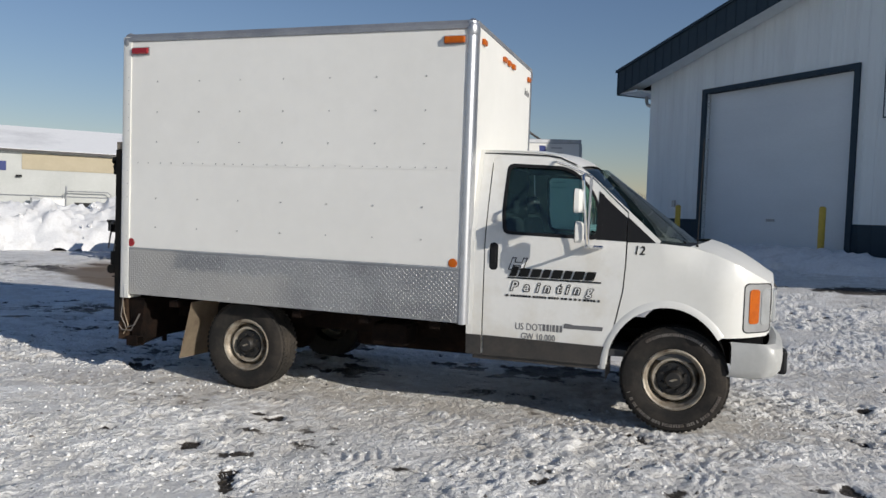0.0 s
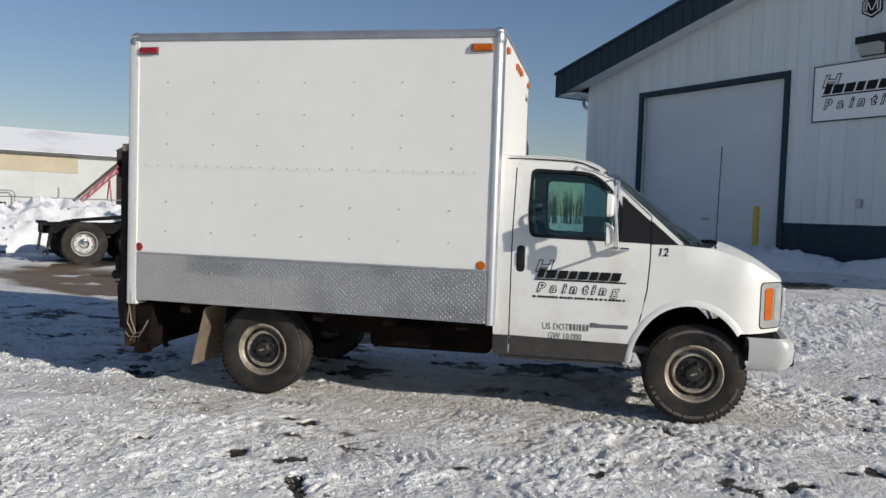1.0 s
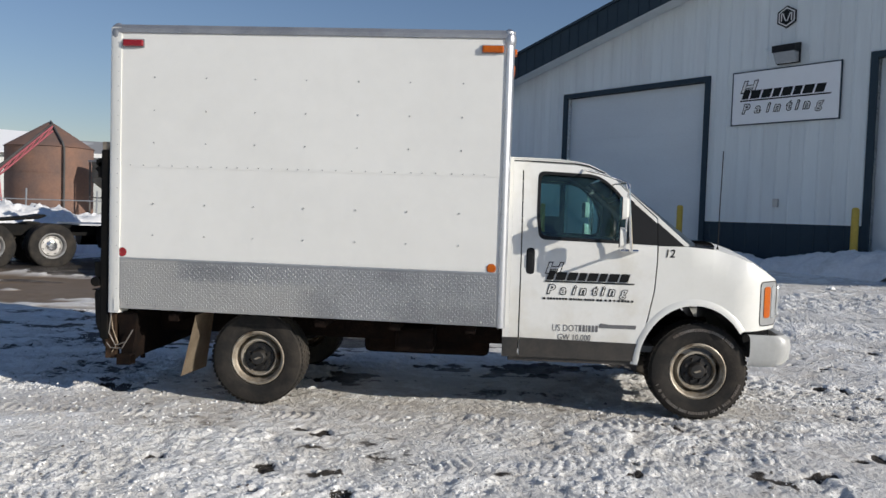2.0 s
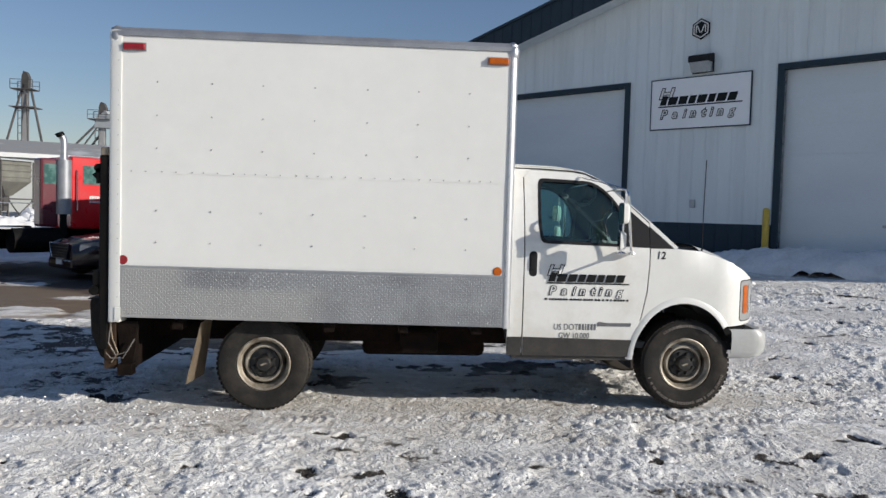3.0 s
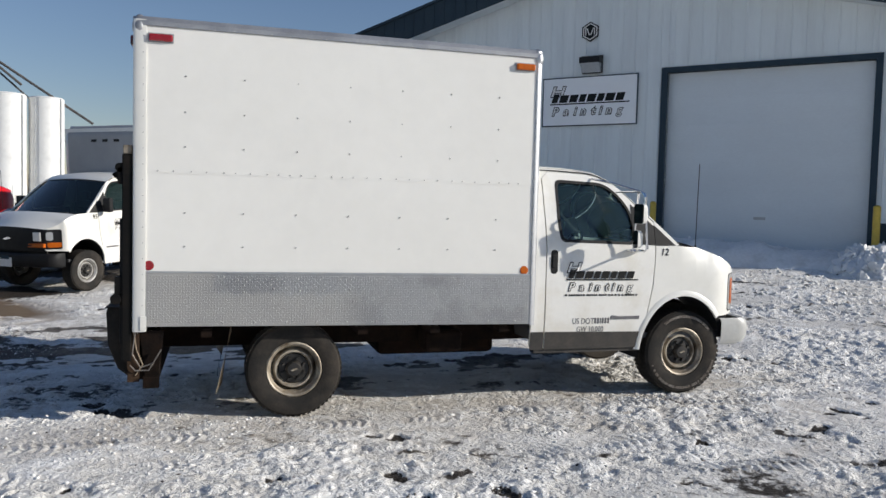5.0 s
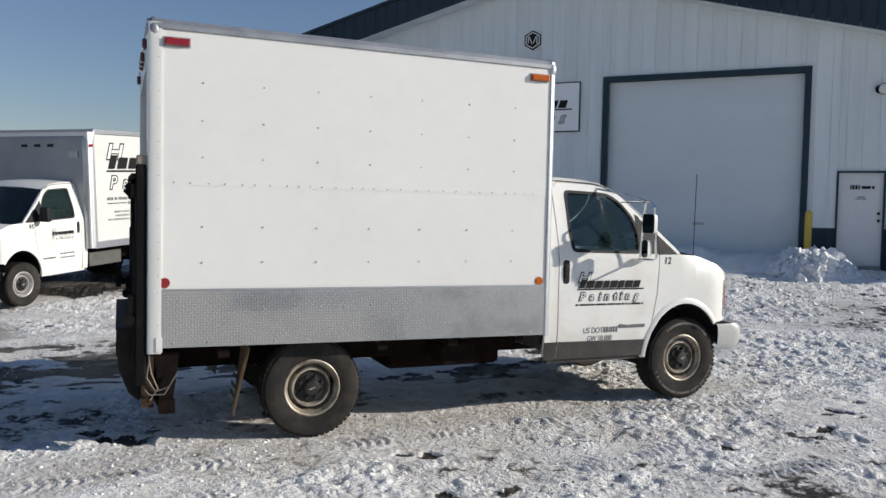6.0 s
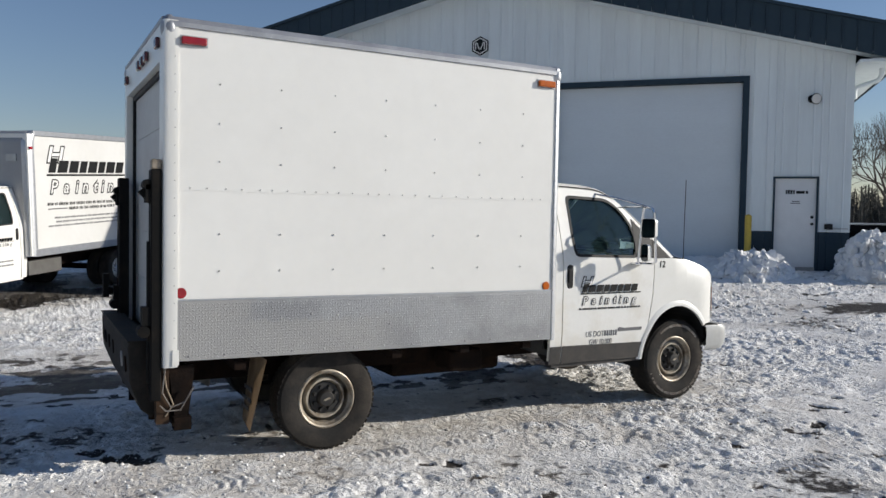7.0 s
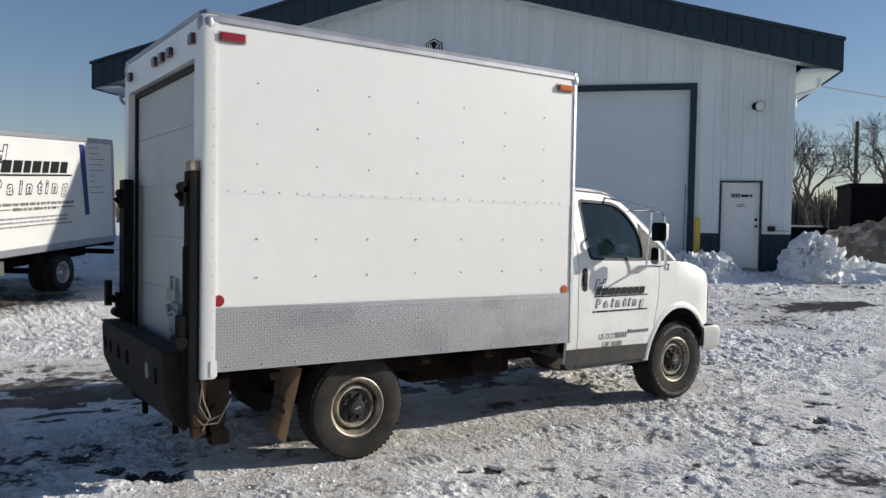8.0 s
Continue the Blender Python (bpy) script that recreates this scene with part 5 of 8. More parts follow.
    part("steering_wheel", bm, BLACKPL, truck)


def tow_mirror(truck, sgn):
    """West-coast mirror: two bright bars off the door with a broad white-backed head and a narrow convex one below."""
    turn = flank(sgn)
    bm = bmesh.new()
    pipe(bm, [(-0.60, -0.985, 1.358), (-0.612, -1.20, 1.362), (-0.624, -1.262, 1.385), (-0.645, -1.268, 1.62), (-0.662, -1.268, 1.82), (-0.668, -1.25, 1.852), (-0.66, -1.18, 1.868), (-0.63, -1.10, 1.86)], 0.011, 8)
    pipe(bm, [(-0.64, -1.057, 1.362), (-0.643, -1.060, 1.40), (-0.637, -1.075, 1.60), (-0.63, -1.10, 1.86)], 0.010, 8)
    pipe(bm, [(-0.66, -1.19, 1.868), (-0.82, -0.98, 1.94), (-0.967, -0.79, 1.985)], 0.008, 8)
    pipe(bm, [(-0.66, -1.19, 1.868), (-0.72, -0.98, 1.868), (-0.72, -0.865, 1.865)], 0.007, 8)
    arm = part("mirror_arm", turn(bm), CHROME, truck, "bright tubular mirror bracket")
    part("arm_foot", turn(block(-0.67, -0.53, -1.06, -0.97, 1.345, 1.368)), CHROME, arm, bevel=0.01)
    for z0, z1, y0, y1, shell_m, words in ((1.595, 1.765, -0.088, 0.088, WHITE, "white mirror housing"), (1.385, 1.540, -0.045, 0.045, WHITE, "white convex mirror housing")):
        bm = bmesh.new()
        prof = rounded(y0, y1, z0, z1, 0.030, 5)
        a = [bm.verts.new((-0.020, y, z)) for y, z in prof]
        cy, cz = (y0 + y1) / 2, (z0 + z1) / 2
        b = [bm.verts.new((0.012, cy + (y - cy) * 0.93, cz + (z - cz) * 0.94)) for y, z in prof]
        c = [bm.verts.new((0.028, cy + (y - cy) * 0.7, cz + (z - cz) * 0.75)) for y, z in prof]
        bridge(bm, a, b)
        bridge(bm, b, c)
        bm.faces.new(c)
        bm.faces.new(a[::-1])
        swing = Matrix.Translation((-0.685, -1.25 + 0.04 * (y1 < 0.05), 0)) @ Matrix.Rotation(radians(-4), 4, "Z")
        bm.transform(swing)
        head = part("mirror_head", turn(bm), shell_m, arm, words, smooth=True)
        cy, cz = (y0 + y1) / 2, (z0 + z1) / 2
        bm = bmesh.new()
        a = [bm.verts.new((-0.0205, cy + (y - cy) * 0.97, cz + (z - cz) * 0.97)) for y, z in prof]
        b = [bm.verts.new((-0.026, cy + (y - cy) * 0.97, cz + (z - cz) * 0.97)) for y, z in prof]
        bridge(bm, a, b)
        bm.faces.new(b)
        bm.transform(swing)
        part("mirror_glass", turn(bm), MIRROR, head)


def rivet_mesh():
    bm = bmesh.new()
    r0 = ring(bm, (0, 0, 0), (0, -1, 0), 0.0068, 8)
    r1 = ring(bm, (0, -0.004, 0), (0, -1, 0), 0.0050, 8)
    bridge(bm, r0, r1)
    t = bm.verts.new((0, -0.006, 0))
    for k in range(8):
        bm.faces.new((r1[k], r1[(k + 1) % 8], t))
    bmesh.ops.recalc_face_normals(bm, faces=bm.faces)
    me = bpy.data.meshes.new("rivet")
    bm.to_mesh(me)
    bm.free()
    me.materials.append(RIVET)
    return me


RIVET = mat("steel_rivet", (0.22, 0.21, 0.20), (0.5, 0.5, 0.5), rough=0.4, metal=0.5, scale=3, island=0.3)
RIVETS = rivet_mesh()


def rivet(parent, x, y, z, turn=0, size=1.0):
    o = new("rivet", RIVETS)
    o.parent = parent
    o.matrix_basis = Matrix.Translation((x, y, z)) @ Matrix.Rotation(radians(turn), 4, "Z") @ Matrix.Scale(size, 4)


truck = thing("box_truck", "white cutaway box truck with diamond-plate skirt and rear liftgate", "truck", Matrix.Translation((0, 6.85, 0)))
cab(truck, False, "12", mat("pale_grey_bumper", (0.50, 0.50, 0.48), (0.42, 0.42, 0.40), rough=0.35, metal=0.0, scale=4, bscale=40, fine=0.03))
tow_mirror(truck, -1)
tow_mirror(truck, 1)
doors = [o for o in truck.children if o.name.startswith("door")]
near_door = doors[0]

# door lettering
def on_door(bm):
    """Lays lettering made at the door's widest plane on its tucked-in foot."""
    for v in bm.verts:
        v.co.y += 0.99 - half_width(v.co.x, v.co.z)
    return bm


lettered_mark(near_door, -1.235, 1.065, 0.70, -0.9925, big=True)
px = -1.245
rnd = random.Random(2)
while px < -0.56:
    wd = rnd.uniform(0.010, 0.022)
    part("slogan_mark", block(px, px + wd, -0.9945, -0.9915, 0.955, 0.970), LETTER, near_door)
    px += wd + (0.006 if rnd.random() < 0.75 else 0.016)
part("fine_print", on_door(shifted(letters("US DOT", 0.074, 0.0, 0.0008, 0, 1.0, 0.78), -1.165, -0.9915, 0.710)), LETTERGREY, near_door)
px = -0.955
for wd in (0.019, 0.018, 0.009, 0.018, 0.018, 0.018):
    part("number_mark", on_door(block(px, px + wd, -0.9925, -0.9895, 0.712, 0.762)), LETTERGREY, near_door)
    px += wd + 0.009
part("fine_print", on_door(shifted(letters("GW 10,000", 0.068, 0.0, 0.0008, 0, 1.0, 0.80), -1.12, -0.9915, 0.640)), LETTERGREY, near_door)
fenders = [o for o in truck.children if o.name.startswith("fender")]
part("fleet_number", shifted(letters("12", 0.088, 0.15, 0.0008, 0.001, 1.05, 0.9), -0.325, -0.9925, 1.315), LETTER, fenders[0])
part("fender_badge", prism([(-0.80, 0.752), (-0.74, 0.745), (-0.73, 0.775), (-0.79, 0.782)], -0.995, -0.9915), LETTERGREY, near_door)

# cargo box
BX0, BX1, BZ0, BZ1, BW = -4.725, -1.53, 0.724, 3.008, 1.05
SK = 1.148


def sagged(bm):
    """The skirt hangs a little lower towards the cab."""
    for v in bm.verts:
        back = (BX1 - v.co.x) / (BX1 - BX0)
        v.co.z += back * (0.030 - 0.014 * (v.co.z - BZ0) / (SK - BZ0))
    return bm

body = part("cargo_box", block(BX0 + 0.10, BX1 - 0.03, -BW + 0.010, BW - 0.010, BZ0 + 0.03, BZ1 - 0.03), BOXWHITE, truck, "white riveted aluminium cargo box")
for sg in (-1, 1):
    t = flank(sg)
    part("side_panel", t(block(BX0 + 0.085, BX1 - 0.060, -BW, -BW + 0.0095, 1.888, BZ1 - 0.06)), BOXWHITE, body)
    part("side_panel", t(block(BX0 + 0.085, BX1 - 0.060, -BW + 0.002, -BW + 0.0095, SK - 0.02, 1.894)), BOXWHITE, body)
    # top rail, front radius corner, rear post, bottom rail
    prof = [(-BW - 0.006, BZ1 - 0.064), (-BW - 0.012, BZ1 - 0.060), (-BW - 0.012, BZ1 - 0.03), (-BW + 0.005, BZ1 + 0.002), (-BW + 0.04, BZ1 + 0.012), (-BW + 0.12, BZ1 + 0.012), (-BW + 0.12, BZ1 - 0.029), (-BW - 0.001, BZ1 - 0.029), (-BW - 0.001, BZ1 - 0.064)]
    bm = bmesh.new()
    a = [bm.verts.new((BX0 + 0.03, y, z)) for y, z in prof]
    b = [bm.verts.new((BX1 - 0.03, y, z)) for y, z in prof]
    bridge(bm, a, b); bm.faces.new(a); bm.faces.new(b[::-1])
    part("top_rail", t(bm), ALUDULL, body, "weathered aluminium top rail")
    bm = bmesh.new()
    outer = [(BX1 - 0.064, -BW - 0.006), (BX1 - 0.060, -BW - 0.010)] + [(BX1 - 0.055 + 0.055 * math.sin(radians(a)), -BW + 0.045 - 0.055 * math.cos(radians(a))) for a in range(0, 91, 15)] + [(BX1, -BW + 0.10), (BX1 - 0.029, -BW + 0.10), (BX1 - 0.029, -BW - 0.0005), (BX1 - 0.064, -BW - 0.0005)]
    a = [bm.verts.new((x, y, BZ0 - 0.005)) for x, y in outer]
    b = [bm.verts.new((x, y, BZ1 - 0.005)) for x, y in outer]
    bridge(bm, a, b); bm.faces.new(a); bm.faces.new(b[::-1])
    part("corner_post", t(bm), ALU, body, "bright rounded aluminium corner", smooth=True)
    bm = bmesh.new()
    outer = [(BX0 + 0.095, -BW - 0.0005), (BX0 + 0.095, -BW - 0.008), (BX0 + 0.03, -BW - 0.012), (BX0 + 0.008, -BW - 0.002), (BX0, -BW + 0.03), (BX0, -BW + 0.15), (BX0 + 0.099, -BW + 0.15), (BX0 + 0.099, -BW - 0.0005)]
    a = [bm.verts.new((x, y, BZ0 - 0.005)) for x, y in outer]
    b = [bm.verts.new((x, y, BZ1 - 0.02)) for x, y in outer]
    bridge(bm, a, b); bm.faces.new(a); bm.faces.new(b[::-1])
    part("rear_post", t(bm), WHITE, body, "white painted rear corner post", smooth=True)
    # cap castings at the top corners
    for cx in (BX0 + 0.045, BX1 - 0.045):
        bm = bmesh.new()
        g = bmesh.ops.create_uvsphere(bm, u_segments=16, v_segments=10, radius=1, matrix=Matrix.Translation((cx, -BW + 0.055, BZ1 - 0.065)) @ Matrix.Diagonal((0.056, 0.074, 0.090, 1)))
        part("corner_cap", t(bm), ALUDULL if cx < -3 else ALU, body, smooth=True)
    # skirt of tread plate
    skirt = part("skirt", t(sagged(block(BX0 + 0.095, BX1 - 0.062, -BW - 0.0045, -BW + 0.0012, BZ0 + 0.004, SK))), PLATE, body, "bright diamond tread plate, partly worn dull")
    bm = bmesh.new()
    pitch = 0.041
    zz, row = BZ0 + 0.022, 0
    while zz < SK - 0.016:
        xx, col = BX0 + 0.115, row
        while xx < BX1 - 0.078:
            ang = radians(45 if col % 2 else -45)
            ca, sa = math.cos(ang), math.sin(ang)
            pts = [(-0.0155, 0), (0, -0.0044), (0.0155, 0), (0, 0.0044)]
            v = [bm.verts.new((xx + p * ca - q * sa, -BW - 0.0041, zz + p * sa + q * ca)) for p, q in pts]
            w = [bm.verts.new((xx + 0.5 * (p * ca - q * sa), -BW - 0.0064, zz + 0.5 * (p * sa + q * ca))) for p, q in pts]
            for k in range(4):
                bm.faces.new((v[k], v[(k + 1) % 4], w[(k + 1) % 4], w[k]))
            bm.faces.new(w)
            xx += pitch / 2
            col += 1
        zz += pitch / 2
        row += 1
    tagged(part("tread_pattern", t(sagged(bm)), PLATE, skirt), kind="stuff")
    part("skirt_edge", t(sagged(block(BX0 + 0.095, BX1 - 0.062, -BW - 0.0075, -BW - 0.0046, SK - 0.008, SK + 0.004))), ALU, skirt)
    # marker lamps
    for nm, cx, m in (("rear", BX0 + 0.192, RED), ("front", BX1 - 0.166, AMBER)):
        mk = part("marker_lamp", t(block(cx - 0.082, cx + 0.082, -BW - 0.030, -BW - 0.0005, 2.838, 2.890)), m, body, "red marker lamp" if m is RED else "amber marker lamp", bevel=0.010)
        part("lamp_base", t(block(cx - 0.088, cx + 0.088, -BW - 0.008, -BW - 0.0004, 2.831, 2.897)), ALUDULL, mk)
    for cx, cz, m in ((BX0 + 0.117, 1.209, RED), (BX1 - 0.123, 1.183, AMBER)):
        bm = bmesh.new()
        lathe(bm, [(0.036, 0.0), (0.036, -0.002), (0.031, -0.003), (0.030, -0.0045), (0.0001, -0.005)], 20)
        part("side_reflector", t(shifted(bm, cx, -BW - 0.001, cz)), m, body, "round red reflector" if m is RED else "round amber reflector", smooth=True)
    # stake plate at the rear foot
    part("corner_bracket", t(block(BX0 + 0.062, BX0 + 0.104, -BW - 0.019, -BW - 0.0125, BZ0 + 0.01, BZ0 + 0.11)), WHITE, body)

# rivets of the near side
cols = [-4.36, -3.94, -3.545, -3.142, -2.728, -2.325, -1.915]
for cx in cols:
    for cz in (2.595, 2.335, 2.08, 1.595, 1.345):
        rivet(body, cx, -BW - 0.0003, cz + 0.006)
cx = -4.55
while cx < -1.70:
    rivet(body, cx, -BW - 0.0003, 1.905, size=0.85)
    cx += (0.108, 0.085, 0.125)[int(abs(cx) * 37) % 3]
for k in range(19):
    rivet(body, BX1 - 0.055, -BW - 0.0100, 0.80 + k * 0.115, size=0.7)
    rivet(body, BX0 + 0.074, -BW - 0.0092, 0.80 + k * 0.115, size=0.6)
for k in range(22):
    rivet(body, BX0 + 0.16 + k * 0.136, -BW - 0.0122, BZ1 - 0.058, size=0.7)
for k in range(13):
    rivet(body, BX0 + 0.17 + k * 0.236, -BW - 0.0046, BZ0 + 0.062 - 0.0023 * k, size=1.2)

for cx, cz in ((-3.93, 1.01), (-3.71, 1.035), (-3.51, 1.018), (-3.33, 1.018), (-3.12, 1.026), (-3.09, 0.935)):
    rivet(body, cx, -BW - 0.0046, cz, size=1.3)

# front wall of the box, roof, marker lamps over the cab
part("front_panel", block(BX1 - 0.0295, BX1 - 0.004, -BW + 0.101, BW - 0.101, BZ0, BZ1 - 0.03), BOXWHITE, body)
part("front_rail", block(BX1 - 0.029, BX1 + 0.004, -BW + 0.05, BW - 0.05, BZ1 - 0.0295, BZ1 + 0.008), ALUDULL, body, bevel=0.008)
part("roof_skin", block(BX0 + 0.10, BX1 - 0.03, -BW + 0.121, BW - 0.121, BZ1 - 0.029, BZ1 - 0.003), ALUDULL, body)
for yy in (-0.84, -0.16, 0.0, 0.16, 0.84):
    part("marker_lamp", block(BX1 - 0.0035, BX1 + 0.022, yy - 0.045, yy + 0.045, 2.86, 2.905), AMBER, body, "amber clearance lamp", bevel=0.008)
bm = bmesh.new()
for k, wd in enumerate((0.03, 0.02, 0.03, 0.02, 0.035, 0.02)):
    slanted(bm, 0.0 + 0.036 * k, 0.0 + 0.036 * k + wd * 0.7, 0, 0.045 + (0.02 if k in (0, 3) else 0), 0, 0.002, 0.3)
part("maker_mark", bm, LETTERGREY, body, at=Matrix.Translation((BX1 - 0.0015, 0.70, 2.72)) @ Matrix.Rotation(radians(90), 4, "Z"))
# rear wall: header, roll-up door, sill
part("rear_header", block(BX0 + 0.002, BX0 + 0.099, -BW + 0.151, BW - 0.151, 2.74, BZ1 - 0.03), WHITE, body)
part("rear_rail", block(BX0 - 0.004, BX0 + 0.03, -BW + 0.04, BW - 0.04, BZ1 - 0.0295, BZ1 + 0.008), ALUDULL, body, bevel=0.008)
# White lowered to grey in colour for the recessed door's shade
ROLLDOOR = mat("shaded_white_roll_door", (0.52, 0.52, 0.50), (0.44, 0.43, 0.41), rough=0.5, scale=1.4, bscale=20, fine=0.03)
roll = part("roll_up_door", block(BX0 + 0.082, BX0 + 0.0985, -BW + 0.152, BW - 0.152, 0.80, 2.739), ROLLDOOR, body, "closed white roll-up rear door with its shade in the colour")
zz = 0.83
while zz < 2.70:
    part("door_slat", block(BX0 + 0.074, BX0 + 0.0815, -BW + 0.165, BW - 0.165, zz + 0.002, min(zz + 0.3775, 2.735)), ROLLDOOR, roll)
    zz += 0.38
bm = bmesh.new()
for y0, y1, z0, z1, d in ((-0.40, -0.22, 0.98, 1.13, 0.03), (-0.46, -0.24, 0.86, 0.98, 0.045), (-0.34, -0.14, 1.14, 1.22, 0.035), (-0.20, -0.15, 1.22, 1.31, 0.025), (-0.31, -0.26, 1.22, 1.30, 0.025), (-0.52, -0.46, 0.80, 0.95, 0.03)):
    cuboid(bm, BX0 + 0.0735 - d, BX0 + 0.0735, y0, y1, z0, z1)
pipe(bm, [(BX0 + 0.03, -0.20, 1.10), (BX0 + 0.01, -0.30, 1.05), (BX0 + 0.02, -0.42, 1.08), (BX0 + 0.03, -0.50, 1.00)], 0.016, 8)
rod(bm, (BX0 + 0.045, -0.34, 0.92), (BX0 + 0.0, -0.34, 0.92), 0.045, 0.035, 12)
part("door_latch", bm, GALV, roll)
# Darker copy of the red lens: rear-wall shade put into the colour
REDSHADED = mat("red_lens_shaded", (0.075, 0.010, 0.016), (0.05, 0.008, 0.012), rough=0.25, scale=20, coat=0.3)
for yy in (-0.88, -0.36, -0.16, 0.03, 0.80):
    part("marker_lamp", block(BX0 - 0.030, BX0 + 0.0015, yy - 0.045, yy + 0.045, 2.825, 2.895), REDSHADED, body, "red clearance lamp darkened as in shade", bevel=0.010)
# Black strips painted in for the header's overhang shadow and the side gap
for y0, y1, z0, z1 in ((BW - 0.185, BW - 0.1515, 0.80, 2.70), (-BW + 0.152, BW - 0.152, 2.70, 2.7395)):
    part("door_seal", block(BX0 + 0.05, BX0 + 0.0735, y0, y1, z0, z1), BLACKPL, roll)
part("rear_sill", block(BX0, BX0 + 0.099, -BW + 0.151, BW - 0.151, BZ0 + 0.005, 0.799), BLACKSTEEL, body)

# liftgate
gate = part("liftgate", block(BX0 - 0.07, BX0 - 0.002, -BW + 0.01, -BW + 0.12, 0.50, 2.02), BLACKSTEEL, truck, "black folded liftgate", bevel=0.008)
part("rail", block(BX0 - 0.08, BX0 - 0.002, BW - 0.36, BW - 0.20, 0.50, 2.03), BLACKSTEEL, gate, bevel=0.008)
part("rail_cap", block(BX0 - 0.065, BX0 - 0.004, -BW + 0.015, -BW + 0.105, 2.0205, 2.085), RIM, gate, bevel=0.006)
for sg in (-1, 1):
    bm = bmesh.new()
    yc = sg * (BW - 0.07) if sg < 0 else BW - 0.28
    rod(bm, (BX0 - 0.085, yc - 0.05, 1.92), (BX0 - 0.085, yc + 0.05, 1.92), 0.035, 0.035, 10)
    cuboid(bm, BX0 - 0.10, BX0 - 0.06, yc - 0.05, yc + 0.05, 1.80, 1.92)
    ear = [bm.verts.new((BX0 - q, yc + w, z)) for w in (-0.012, 0.012) for q, z in ((0.06, 1.93), (0.145, 1.87), (0.06, 1.78))]
    bm.faces.new(ear[:3])
    bm.faces.new(ear[3:][::-1])
    bridge(bm, ear[:3], ear[3:])
    part("pulley", bm, BLACKSTEEL, gate)
    bm = bmesh.new()
    rod(bm, (BX0 - 0.06, yc, 0.62), (BX0 - 0.06, yc, 1.55), 0.03, 0.03, 10)
    part("ram", bm, BLACKSTEEL, gate)
    bm = bmesh.new()
    cuboid(bm, BX0 - 0.12, BX0 - 0.06, yc - 0.05, yc + 0.05, 1.00, 1.12)
    rod(bm, (BX0 - 0.11, yc - 0.06, 0.96), (BX0 - 0.11, yc + 0.06, 0.96), 0.04, 0.04, 10)
    if sg > 0:
        rod(bm, (BX0 - 0.12, yc, 1.06), (BX0 - 0.17, yc, 1.09), 0.03, 0.025, 8)
        cuboid(bm, BX0 - 0.20, BX0 - 0.155, yc - 0.04, yc + 0.04, 1.02, 1.22)
    part("hinge", bm, BLACKSTEEL, gate)
GATESTEEL = mat("muddy_black_gate_steel", (0.018, 0.016, 0.014), (0.055, 0.045, 0.036), rough=0.75, spec=0.2, scale=5, mix=(0.4, 0.75), bscale=50, fine=0.12, bump=0.2)
# folded platform: a wedge with slots in its rear face
bm = bmesh.new()
prof = [(BX0 - 0.015, 0.85), (BX0 - 0.08, 0.88), (BX0 - 0.185, 0.875), (BX0 - 0.192, 0.84), (BX0 - 0.180, 0.60), (BX0 - 0.11, 0.42), (BX0 - 0.04, 0.36), (BX0 - 0.015, 0.42)]
platform = part("platform", prism(prof, -0.90, 0.94), GATESTEEL, gate, "black steel platform with slotted face", bevel=0.01)
for yy in (-0.74, -0.52, 0.05, 0.34, 0.62, 0.82):
    bm = bmesh.new()
    g = [(yy + 0.026 * math.cos(a * math.tau / 14), 0.71 + 0.055 * math.sin(a * math.tau / 14)) for a in range(14)]
    a = [bm.verts.new((BX0 - 0.180 - 0.012 * (z - 0.60) / 0.28, y, z)) for y, z in g]
    b = [bm.verts.new((BX0 - 0.190 - 0.012 * (z - 0.60) / 0.28, y, z)) for y, z in g]
    bridge(bm, a, b); bm.faces.new(b); bm.faces.new(a[::-1])
    part("slot", bm, GALV if int(yy * 100) % 4 == 0 else CHASSIS, platform)
part("platform_lip", block(BX0 - 0.196, BX0 - 0.04, -0.92, 0.95, 0.877, 0.887), GATESTEEL, gate)
FLAPRUST = mat("rusty_brown_steel", (0.060, 0.036, 0.022), (0.025, 0.017, 0.012), rough=0.85, spec=0.15, scale=8, bscale=50, fine=0.12, bump=0.2)
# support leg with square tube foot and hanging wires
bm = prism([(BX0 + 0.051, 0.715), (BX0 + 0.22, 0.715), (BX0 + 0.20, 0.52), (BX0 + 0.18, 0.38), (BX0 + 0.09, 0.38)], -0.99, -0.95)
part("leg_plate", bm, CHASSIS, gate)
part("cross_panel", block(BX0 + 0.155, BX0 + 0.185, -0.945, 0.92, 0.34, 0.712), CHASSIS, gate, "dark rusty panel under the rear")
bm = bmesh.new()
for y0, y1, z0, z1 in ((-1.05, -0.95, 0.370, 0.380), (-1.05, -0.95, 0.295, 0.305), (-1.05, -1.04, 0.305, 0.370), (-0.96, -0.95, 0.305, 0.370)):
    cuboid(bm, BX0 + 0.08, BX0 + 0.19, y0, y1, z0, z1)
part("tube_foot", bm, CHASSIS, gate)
for k, pts in enumerate(([(0.03, 0.70), (0.06, 0.55), (0.12, 0.44), (0.05, 0.36)], [(0.05, 0.70), (0.02, 0.52), (0.10, 0.42), (0.22, 0.45), (0.30, 0.55)], [(0.30, 0.55), (0.18, 0.40), (0.05, 0.40), (0.0, 0.44)])):
    bm = bmesh.new()
    pipe(bm, [(BX0 - 0.01 + 0.72 * x, -1.025 - 0.008 * k, z + 0.03) for x, z in pts], 0.005, 6)
    part("hanging_wire", bm, RIMGREY if k else FLAP, gate)
bm = prism([(BX0 - 0.11, 0.72), (BX0 + 0.10, 0.72), (BX0 + 0.06, 0.44), (BX0 - 0.06, 0.40)], 0.90, 0.94)
part("leg_plate", bm, CHASSIS, gate)
bm = bmesh.new()
